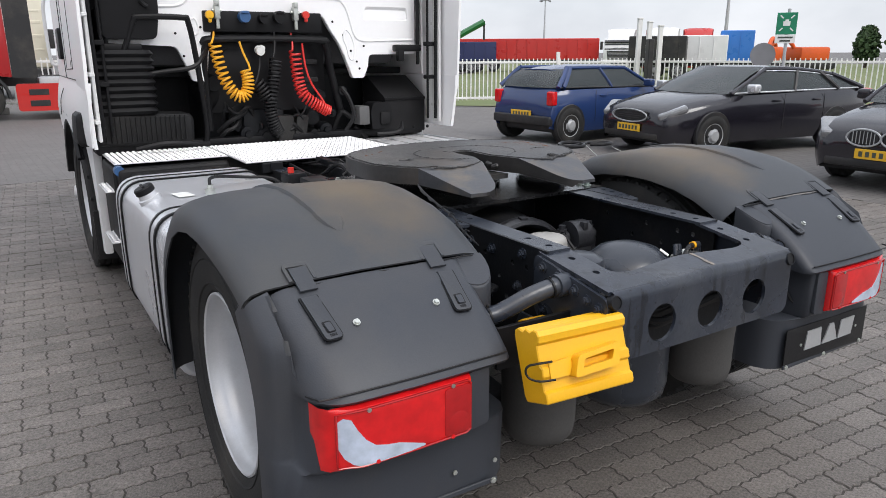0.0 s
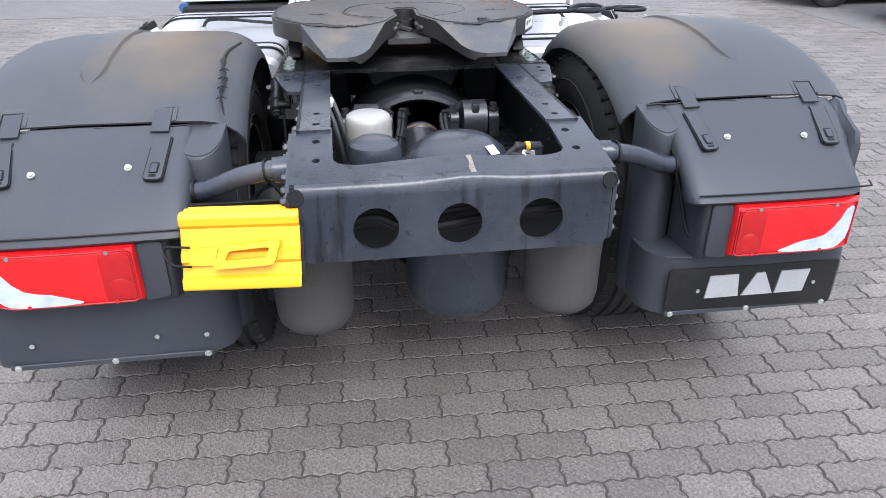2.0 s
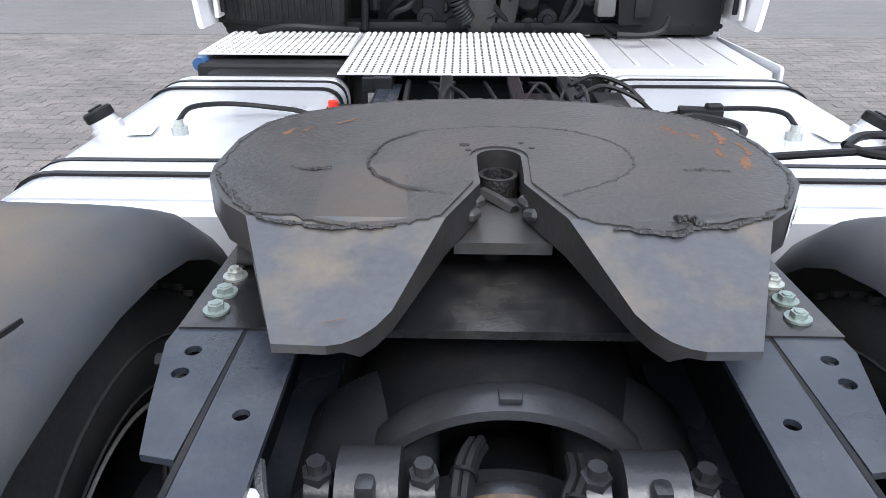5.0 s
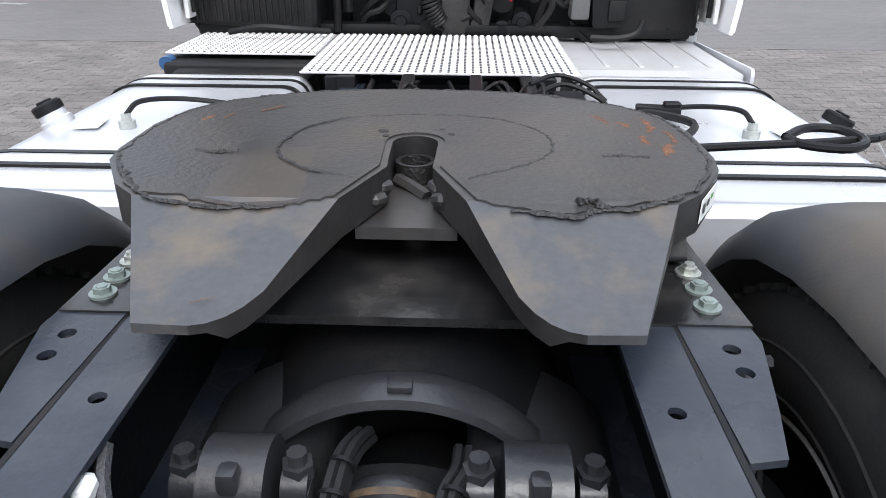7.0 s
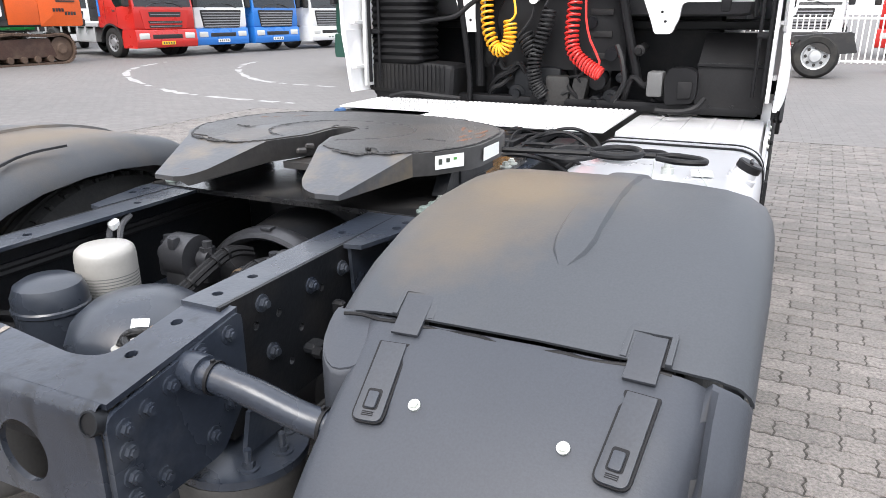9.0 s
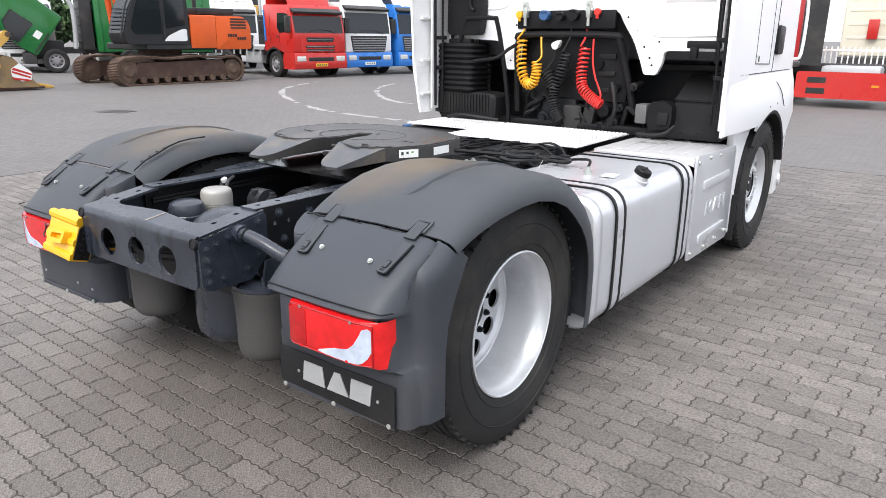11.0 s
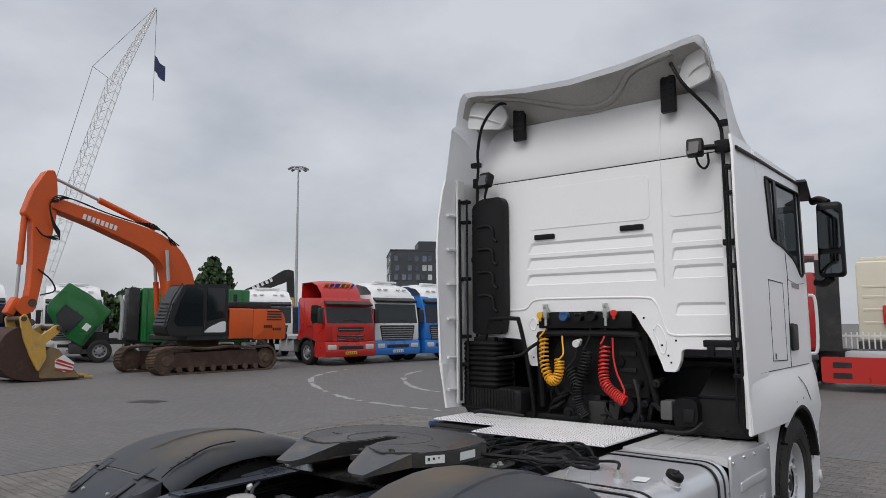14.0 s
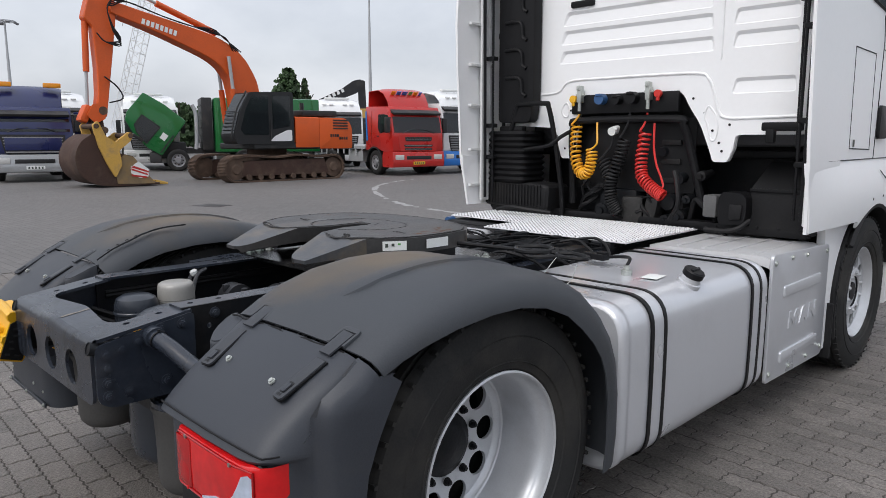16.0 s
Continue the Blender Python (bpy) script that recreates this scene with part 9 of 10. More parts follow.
for name, a, b2, r1, r2 in (("boom_ram", (1.20, 0.20, 1.7), (1.45, 0.20, 4.30), 0.10, 0.06), ("boom_ram", (1.20, -0.70, 1.7), (1.45, -0.70, 4.30), 0.10, 0.06), ("stick_ram", (1.67, -0.25, 5.10), (5.16, -0.25, 6.40), 0.105, 0.05), ("bucket_ram", (5.92, -0.25, 5.05), (6.02, -0.25, 2.45), 0.095, 0.05)):
    bm = B()
    a, b2 = Vector(a), Vector(b2)
    rod(bm, a, a.lerp(b2, 0.58), r1, 16)
    ram = part(name, bm, P_ORANGE, exc)
    bm = B()
    rod(bm, a.lerp(b2, 0.5), b2, r2, 14)
    part("piston_rod", bm, P_GALV, ram)
bm = B()
for k in range(4):
    tube(bm, [(0.9 + 0.1 * k, 0.05, 4.50), (1.5, 0.02 + 0.04 * k, 4.92), (1.9, 0.0, 5.20 - 0.05 * k), (2.6, 0.05, 5.20), (3.6, 0.05, 5.42), (4.7, 0.1, 5.72), (5.15, 0.12, 5.75 - 0.06 * k), (5.35, 0.14, 5.45), (5.22, 0.14, 4.95 - 0.05 * k), (5.0, 0.12, 4.55 - 0.06 * k), (5.45, 0.1, 4.45), (5.70, 0.1, 4.70)], 0.020, 6, 4)
tube(bm, [(5.55, 0.05, 3.4), (5.20, 0.1, 3.1), (5.05, 0.1, 2.75), (5.45, 0.05, 2.6)], 0.025, 6, 4)
part("hydraulic_hose", bm, M_HOSE_B, exc)
bm = B()
bx(bm, (5.80, -0.25, 1.85), (0.40, 0.40, 0.75), 0.08, 2, (0, 8, 0))
part("quick_hitch", bm, P_RUST, exc)
for z, r in ((2.35, 0.13), (1.75, 0.11)):
    bm = B()
    rod(bm, (5.66, -0.58, z), (5.66, 0.08, z), r, 16, bev=0.02)
    part("hitch_pin", bm, P_MUD, exc)
bm = B()
plate(bm, rounded([(5.5, 2.6), (5.95, 2.55), (6.15, 2.2), (5.9, 1.95), (5.6, 2.1)], 0.06), XZ(0.02), 0.05)
part("hitch_link", bm, P_ORANGE, exc)
bm = B()
bx(bm, (6.12, -0.25, 2.25), (0.24, 0.5, 0.55), 0.06, 2, (0, -25, 0))
part("hitch_link", bm, P_ORANGE, exc)
# bucket resting on the ground
bk = thing("digging_bucket", "rust-brown digging bucket with a worn yellow hanger", "bucket", at=(-20.9, 8.35, 0), turn=-92)
line = curve_pts([(-0.62, 0, 0.06), (0.0, 0, 0.03), (0.75, 0, 0.04), (1.28, 0, 0.16), (1.62, 0, 0.48), (1.70, 0, 0.95), (1.52, 0, 1.38), (1.20, 0, 1.62)], 4)
bm = B()
sheet(bm, [[(p.x, y, p.z) for p in line] for y in (-0.85, -0.4, 0.4, 0.85)], 0.05)
part("bucket_shell", bm, P_RUST, bk)
cheek = [(p.x, p.z) for p in line] + [(0.95, 1.50), (0.45, 1.05), (0.05, 0.95), (-0.15, 0.70)]
for y in (-0.87, 0.83):
    bm = B()
    plate(bm, cheek, XZ(y), 0.045)
    side_b = part("bucket_cheek", bm, P_RUST, bk)
    bm = B()
    plate(bm, rounded([(-0.60, 0.08), (0.55, 0.10), (0.62, 0.75), (0.30, 1.00), (0.02, 0.92), (-0.18, 0.64)], 0.05), XZ(y + (0.048 if y > 0 else -0.02)), 0.02)
    part("wear_plate", bm, P_MUDDY_Y, side_b)
for y in (-0.38, 0.26):
    bm = B()
    plate(bm, rounded([(0.62, 0.30), (0.85, 0.75), (1.05, 1.25), (1.18, 1.90), (1.02, 2.02), (0.82, 1.55), (0.55, 1.38), (0.15, 1.70), (0.0, 1.62), (0.10, 1.42), (0.46, 1.12), (0.40, 0.70)], 0.06), XZ(y + 0.58 if y > 0 else y), 0.12)
    part("hanger", bm, P_YMACH, bk, "worn yellow bucket ear")
for x, z in ((1.08, 1.86), (0.10, 1.58)):
    bm = B()
    rod(bm, (x, -0.45, z), (x, 0.98, z), 0.075, 16, bev=0.015)
    part("hanger_pin", bm, P_MUD, bk)
bm = B()
bx(bm, (-0.62, 0, 0.085), (0.28, 1.72, 0.07), 0.02, 1, (0, -4, 0))
part("cutting_edge", bm, P_MUD, bk)
for i in range(5):
    bm = B()
    plate(bm, [(-0.62, 0.05), (-1.02, 0.03), (-1.04, 0.09), (-0.66, 0.19)], XZ(-0.80 + 0.375 * i), 0.11)
    bevel(bm, bm.verts[:], 0.012, 1, 40)
    part("tooth", bm, P_YMACH, bk)
bm = B()
plate(bm, [(-0.42, 0.52), (-0.10, 0.78), (0.14, 0.62), (0.14, 0.42), (-0.12, 0.26), (-0.38, 0.30)], XZ(0.905), 0.010)
sign = part("warning_board", bm, M_PAPER, bk, "red and white striped board")
for i in range(3):
    bm = B()
    plate(bm, [(-0.40 + 0.03 * i, 0.475 - 0.085 * i), (-0.40 + 0.03 * i, 0.425 - 0.085 * i), (0.13, 0.60 - 0.085 * i - 0.10 * (i > 1)), (0.13 - 0.06 * (i < 1), 0.66 - 0.085 * i - 0.10 * (i > 1))], XZ(0.9165), 0.004)
    part("red_bar", bm, P_RED, sign)

# ---- green refuse truck with its cab tilted forward ----
gt = thing("refuse_truck", "green refuse truck with its cab tilted forward", "truck", at=(-29.92, 14.55, 0), turn=-112)
bm = B()
for s in (-1, 1):
    bx(bm, (-3.0, s * 0.42, 0.92), (8.6, 0.10, 0.26), 0.01)
bx(bm, (0.7, 0, 0.95), (1.5, 1.1, 0.75), 0.1, 2)
bx(bm, (1.30, 0, 0.62), (0.5, 2.2, 0.45), 0.06, 2)
part("chassis", bm, P_CHAS, gt)
bm = B()
m = pose(1.0, 0, 0.75, 0, 53, 0)
prof = [(-1.85, 0.05), (0.05, 0.0), (0.12, 0.75), (-0.08, 1.55), (-0.34, 2.12), (-0.70, 2.26), (-1.80, 2.20), (-1.90, 1.2)]
plate(bm, rounded(prof, 0.08), lambda u, v, w: m @ Vector((u, -1.15 + w, v)), 2.3)
bevel(bm, bm.verts[:], 0.04, 2, 50)
gc = part("tilted_cab", bm, P_GREEN, gt, "bright green tilted cab")
for s in (-1, 1):
    bm = B()
    plate(bm, rounded([(-0.95, 0.80), (-0.02, 0.85), (-0.20, 1.42), (-0.42, 1.66), (-0.95, 1.66)], 0.06), lambda u, v, w: m @ Vector((u, s * 1.155 + w * s, v)), 0.01)
    part("side_window", bm, P_WIND, gc)
    bm = B()
    bx(bm, m @ Vector((-0.7, s * 1.162, 0.42)), (0.30, 0.01, 0.26), 0.0, 1, (0, 53, 0))
    part("label_board", bm, M_PAPER, gc)
    roller("front_wheel", gt, 0.35, s * 1.02, s, 0.5, 0.30, P_GREY)
    roller("rear_wheel", gt, -2.6, s * 1.0, s, 0.5, 0.5, P_GREY)
for s in (-1, 1):
    bm = B()
    plate(bm, rounded([(-0.98, 0.76), (0.02, 0.80), (-0.17, 1.46), (-0.40, 1.72), (-0.98, 1.72)], 0.06), lambda u, v, w: m @ Vector((u, s * 1.151 + w * s, v)), 0.008)
    part("window_seal", bm, P_DARK, gc)
    bm = B()
    plate(bm, rounded([(-1.0, 0.10), (-0.02, 0.10), (-0.02, 0.16), (-1.0, 0.16)], 0.02), lambda u, v, w: m @ Vector((u, s * 1.156 + w * s, v)), 0.012)
    part("sill_step", bm, P_DARK, gc)
    bm = B()
    bx(bm, m @ Vector((-0.02, s * 1.20, 1.25)), (0.14, 0.16, 0.5), 0.04, 2, (0, 53, 0))
    part("mirror", bm, P_DARK, gc)
bm = B()
plate(bm, [(-1.1, 0.02), (1.1, 0.02), (1.1, 0.55), (-1.1, 0.55)], lambda u, v, w: m @ Vector((0.10 + w, u, v)), 0.03)
part("grille", bm, P_CHAS, gc)
for k in range(4):
    bm = B()
    plate(bm, [(-1.0, 0.08 + 0.12 * k), (1.0, 0.08 + 0.12 * k), (1.0, 0.13 + 0.12 * k), (-1.0, 0.13 + 0.12 * k)], lambda u, v, w: m @ Vector((0.132 + w, u, v)), 0.012)
    part("grille_bar", bm, P_WHITE if k == 3 else P_GREEN, gc)
bm = B()
plate(bm, [(-1.0, 0.95), (1.0, 0.95), (1.0, 1.72), (-1.0, 1.72)], lambda u, v, w: m @ Vector((0.085 - (v - 0.75) * 0.30 + w, u, v - 0.02)), 0.012)
part("windscreen", bm, P_WIND, gc)
bm = B()
bx(bm, (-3.75, 0, 2.10), (4.9, 2.4, 2.5), 0.10, 2)
rb = part("refuse_body", bm, P_GREEN, gt)
for i in range(8):
    bm = B()
    bx(bm, (-1.5 - 0.62 * i, 0, 2.10), (0.10, 2.48, 2.4), 0.02)
    part("body_rib", bm, P_GREEN, rb)
bm = B()
bx(bm, (-0.98, 0, 2.15), (0.46, 2.1, 2.4), 0.05, 2)
rack = part("service_rack", bm, P_DARK, gt)
bm = B()
tube(bm, [(-0.45, 1.0, 1.0), (-0.5, 1.0, 1.6), (-0.5, 1.0, 2.6), (-0.35, 1.0, 3.0)], 0.09, 12, 4)
part("exhaust_pipe", bm, P_GALV, rack)
for i in range(6):
    bm = B()
    bx(bm, (-0.76, 0.1, 1.3 + 0.34 * i), (0.06, 1.7, 0.07), 0.01)
    part("rack_bar", bm, P_CHAS, rack)


# ---- masts, crane, building, trees ----
def flood_mast(x, y, h, tops=8):
    t = thing("light_mast", "tall grey floodlight mast with a ring of lamps", "light mast", "light masts", at=(x, y, 0))
    bm = B()
    for z0, z1, r0, r1 in ((0, 0.45, 0.20, 0.15), (0.45, 0.75, 0.14, 0.10), (0.75, 1.0, 0.09, 0.07)):
        rod(bm, (0, 0, h * z0), (0, 0, h * z1), r0, 12, r1)
    part("pole", bm, P_GALV, t)
    bm = B()
    lathe(bm, [(0.75, h - 0.05), (0.80, h - 0.05), (0.80, h + 0.03), (0.75, h + 0.03)], (0, 0, 0), (0, 0, 1), 24, True)
    for a in range(0, 360, 45):
        rod(bm, (0, 0, h), (0.78 * math.cos(radians(a)), 0.78 * math.sin(radians(a)), h), 0.03, 6)
    part("lamp_ring", bm, P_GALV, t)
    for i in range(tops):
        a = 2 * math.pi * i / tops
        bm = B()
        bx(bm, (0.85 * math.cos(a), 0.85 * math.sin(a), h - 0.10), (0.36, 0.30, 0.16), 0.04, 2, (0, 25, math.degrees(a)))
        part("flood_lamp", bm, P_GREY, t)
    return t


flood_mast(-51.4, 43.25, 17.0)
flood_mast(-65.5, 16.3, 11.0, 4)


def lattice(bm, p, q, w0, w1, bays, r):
    p, q = Vector(p), Vector(q)
    a, b, d = frame_of(q - p)
    cs = [(-1, -1), (1, -1), (1, 1), (-1, 1)]
    at = lambda t, k: p.lerp(q, t) + (a * cs[k][0] + b * cs[k][1]) * (w0 + (w1 - w0) * t)
    for k in range(4):
        rod(bm, at(0, k), at(1, k), r, 6)
        for i in range(bays):
            rod(bm, at(i / bays, k), at((i + 1) / bays, (k + 1) % 4), r * 0.55, 4)
            rod(bm, at((i + 1) / bays, k), at((i + 1) / bays, (k + 1) % 4), r * 0.5, 4)


crane = thing("lattice_crane", "pale grey lattice boom crane with a flag on its hook line", "crane", at=(-82.6, 29.0, 0))
bm = B()
lattice(bm, (0.8, 1.6, 1.0), (4.0, 8.7, 30.2), 0.75, 0.62, 26, 0.055)
part("main_boom", bm, P_WHITE, crane)
bm = B()
lattice(bm, (4.0, 8.7, 30.2), (6.0, 12.4, 40.2), 0.50, 0.12, 12, 0.055)
part("jib", bm, P_WHITE, crane)
bm = B()
for a, b2 in (((4.0, 8.7, 30.2), (2.4, 6.8, 32.0)), ((2.4, 6.8, 32.0), (5.9, 12.3, 40.1)), ((2.4, 6.8, 32.0), (1.0, 3.0, 14.0)), ((6.0, 12.5, 40.0), (6.0, 12.5, 28.5))):
    rod(bm, a, b2, 0.035, 5)
part("boom_cable", bm, P_GREY, crane)
bm = B()
sheet(bm, [[(6.0 - 0.1 * math.sin(i), 12.5 + 0.35 * i, 34.2 - 0.30 * i - 1.9 * j + 0.15 * math.sin(i * 2)) for i in range(5)] for j in range(2)], 0.02)
part("flag", bm, P_NAVY, crane)
bm = B()
bx(bm, (0, 0, 0.9), (5, 3, 1.8), 0.1)
part("crane_house", bm, P_WHITE, crane)
# raised excavator arm behind the trucks
va = thing("parked_digger", "black folded excavator arm behind the parked trucks", "excavator", at=(-35.4, 28.2, 0), turn=60)
bm = B()
plate(bm, rounded([(-2.2, 3.4), (-1.9, 3.9), (-0.3, 4.65), (0.5, 5.2), (1.0, 5.3), (1.2, 4.9), (0.7, 4.4), (-0.6, 3.9)], 0.15), XZ(-0.25), 0.5)
plate(bm, rounded([(0.8, 5.3), (1.25, 5.2), (1.35, 2.8), (0.9, 2.8)], 0.1), XZ(-0.2), 0.4)
bx(bm, (0, 0, 1.8), (4.5, 2.6, 2.0), 0.1)
bx(bm, (0, 0, 0.5), (4.2, 2.9, 1.0), 0.2)
va_arm = part("folded_arm", bm, P_DARK, va)
for i in range(5):
    bm = B()
    bx(bm, (-1.35 + 0.28 * i, -0.26, 4.02 + 0.13 * i), (0.18, 0.02, 0.22), 0.0, 1, (0, -25, 0))
    part("print_bar", bm, M_PAPER, va_arm)
bm = B()
bx(bm, (1.1, 0, 3.0), (0.5, 0.5, 0.9), 0.08)
part("yellow_link", bm, P_YMACH, va)

# dark office block with windows in rows
M_CLAD = mat("dark_cladding", (0.045, 0.050, 0.058), 0.5, 0, 0.12, 0.3, 8, 0.02)
M_WINF = mat("window_pane", (0.10, 0.12, 0.15), 0.1, 0.2, 0.3, 0.2, 3, 0.0, each=0.5)
M_WINW = mat("window_blind", (0.45, 0.46, 0.46), 0.4, 0, 0.2, 0.2, 3, 0.0, each=0.3)
office = thing("office_building", "dark grey clad office block with rows of windows", "building", at=(-92.2, 118.9, 0), turn=46)
W, D, HB = 26.0, 17.0, 16.7
bm = B()
bx(bm, (0, 0, HB / 2), (W, D, HB), 0.1)
part("wall", bm, M_CLAD, office)
bm = B()
bx(bm, (2.0, 0, HB + 1.1), (18.0, 9.0, 2.2), 0.1)
part("roof_house", bm, M_CLAD, office)
bm = B()
sheet(bm, [[(-W / 2 - 0.1, -D / 2 - 0.1, HB), (W / 2 + 0.1, -D / 2 - 0.1, HB)], [(-W / 2 - 0.1, D / 2 + 0.1, HB), (W / 2 + 0.1, D / 2 + 0.1, HB)]], 0.25)
part("roof", bm, M_CLAD, office)
rng = random.Random(5)
shared = {}
for k, (m2) in enumerate((M_WINF, M_WINW)):
    b3 = B()
    bx(b3, (0, 0, 0), (0.85, 0.12, 1.15), 0.0)
    ob = part("window", b3, m2, office)
    shared[k] = ob
    ob.location = (-W / 2 + 2.0 + 3 * k, -D / 2 - 0.03, 1.8)
for fl in range(8):
    for i in range(18):
        if rng.random() < 0.16:
            continue
        o2 = new("window", shared[1 if rng.random() < 0.12 else 0].data)
        o2.parent = office
        o2.location = (-W / 2 + 1.1 + i * 1.39 + rng.choice((0, 0.25)), -D / 2 - 0.03, 1.5 + fl * 1.9)
    for i in range(11):
        if rng.random() < 0.2:
            continue
        o2 = new("window", shared[1 if rng.random() < 0.12 else 0].data)
        o2.parent = office
        o2.matrix_basis = pose(-W / 2 - 0.03, -D / 2 + 1.3 + i * 1.42 + rng.choice((0, 0.3)), 1.5 + fl * 1.9, 0, 0, 90)
bm = B()
bx(bm, (-W / 2 - 0.15, -D / 2 + 3.2, 8.2), (0.15, 3.0, 2.4), 0.02)
part("sign_board", bm, M_PAPER, office)

# ---- trees ----
M_BARK = mat("bark", (0.075, 0.060, 0.045), 0.9, 0, 0.3, 3, 40, 0.4)
M_LEAF = mat("foliage", (0.040, 0.075, 0.026), 0.7, 0, 0.3, 0.8, 20, 0.0, each=0.45)


def tree(x, y, h, w, seed, conical=False):
    rng = random.Random(seed)
    t = thing("tree", "dense dark green tree behind the yard", "tree", "trees", at=(x, y, 0))
    bm = B()
    tube(bm, [(0, 0, 0), (0.1 * w, 0, h * 0.35), (0, 0.1, h * 0.8)], 0.05 * w + 0.06, 8, 4)
    for i in range(7):
        a, z = rng.uniform(0, 6.28), h * rng.uniform(0.25, 0.75)
        rr = w * rng.uniform(0.25, 0.42)
        tube(bm, [(0, 0, z), (rr * 0.5 * math.cos(a), rr * 0.5 * math.sin(a), z + 0.3 * rr), (rr * math.cos(a), rr * math.sin(a), z + rr)], 0.05, 6, 3)
    part("trunk", bm, M_BARK, t)
    vs, fs = [], []
    for i in range(1500):
        u = rng.random()
        z = h * (0.18 + 0.82 * u)
        lim = w * 0.5 * ((1 - u) ** 0.7 + 0.06 if conical else math.sqrt(max(0.02, 1 - (2 * u - 0.85) ** 2 / 1.4)))
        lim *= 0.72 + 0.45 * noise.noise(Vector((math.cos(i * 2.4) * 1.3 + seed, math.sin(i * 2.4) * 1.3, z * 0.55)))
        a, r = rng.uniform(0, 6.28), lim * math.sqrt(rng.uniform(0.15, 1))
        c = Vector((r * math.cos(a), r * math.sin(a), z))
        sz = 0.05 * w * rng.uniform(0.6, 1.4) + 0.05
        e = Euler((rng.uniform(0, 6), rng.uniform(0, 6), rng.uniform(0, 6))).to_matrix()
        k = len(vs)
        for p in ((-1, -0.5, 0), (0.2, -0.9, 0.3), (1, 0, -0.2), (0.3, 0.8, 0.25), (-0.7, 0.6, -0.1)):
            vs.append(c + e @ (Vector(p) * sz))
        fs.append((k, k + 1, k + 2, k + 3, k + 4))
    me = bpy.data.meshes.new("crown")
    me.from_pydata(vs, [], fs)
    me.materials.append(M_LEAF)
    o = new("crown", me)
    o.parent = t


tree(-60.2, 39.8, 8.3, 3.6, 1)
tree(-61.8, 42.8, 7.6, 2.6, 2, True)
tree(-58.6, 37.6, 6.4, 3.0, 7)
tree(-64.0, 33.5, 5.0, 4.5, 3)
tree(-66.0, 31.0, 4.7, 4.5, 4)
for i, (d, h, w) in enumerate(((0, 5.2, 3.4), (3, 6.2, 4.4), (6.5, 7.0, 5.0), (10, 6.6, 5.0), (14, 7.2, 6.0))):
    tree(68 + d * 0.35, 36.0 - d * 0.9, h * 0.72, w * 0.75, 20 + i)

# ---- fences ----
def fence(pts, h, step, posts=3.0, thick=0.035):
    """Welded bar fence along a line: top and bottom rail, upright bars, posts on concrete feet."""
    for (xa, ya), (xb, yb) in zip(pts, pts[1:]):
        L = math.hypot(xb - xa, yb - ya)
        f = thing("bar_fence", "white painted steel bar fence on concrete feet", "fence", "yard fence", at=(xa, ya, 0), turn=math.degrees(math.atan2(yb - ya, xb - xa)))
        for z in (0.28, h - 0.16):
            bm = B()
            bx(bm, (L / 2, 0, z), (L, 0.05, 0.06), 0.006)
            part("rail", bm, P_FENCE, f)
        b4 = B()
        bx(b4, (0, 0, h / 2 + 0.08), (thick, 0.03, h - 0.28), 0.004)
        first = part("bar", b4, P_FENCE, f)
        first.location = (step * 0.5, 0, 0)
        n = int(L / step)
        for i in range(1, min(n, 300)):
            o = new("bar", first.data)
            o.parent = f
            o.location = (step * (i + 0.5), 0, 0)
        k = max(1, round(L / posts))
        for i in range(k + 1):
            bm = B()
            bx(bm, (L * i / k, 0, h / 2 + 0.06), (0.09, 0.09, h + 0.12), 0.008)
            post = part("post", bm, P_FENCE, f)
            bm = B()
            bx(bm, (L * i / k, 0, 0.09), (0.34, 0.30, 0.18), 0.03, 2)
            part("foot", bm, mat("concrete_foot", (0.30, 0.29, 0.28), 0.85) if i == 0 else foot_mat, post)


foot_mat = mat("concrete_block", (0.30, 0.29, 0.28), 0.85)
fence([(-7.0, 21.4), (6.6, 21.0)], 1.50, 0.14)
fence([(9.0, 16.3), (12.4, 15.2), (14.9, 14.0), (16.6, 11.6), (18.4, 8.9), (19.5, 6.0)], 1.42, 0.125, 3.4, 0.03)
# pair of gate posts and a slim mast in the fence line
for x, y, h, w in ((8.75, 16.4, 2.2, 0.14), (14.55, 14.15, 2.45, 0.13), (14.75, 13.95, 2.35, 0.13), (15.05, 13.8, 2.25, 0.13)):
    bm = B()
    bx(bm, (0, 0, h / 2), (w, w, h), 0.01)
    bx(bm, (0, 0, h + 0.02), (w * 1.2, w * 1.2, 0.04), 0.008)
    o = part("gate_post", bm, P_FENCE)
    o.matrix_basis = pose(x, y, 0, 0, 0, -28)
    tagged(o, "white painted square steel gate post", "post", "gate posts")
bm = B()
bx(bm, (0, 0, 0.95), (0.16, 0.30, 1.9), 0.02)
o = part("gate_motor", bm, P_DARK)
o.matrix_basis = pose(14.7, 13.85, 0, 0, 0, -28)
tagged(o, "dark gate drive box between two posts", "gate drive")
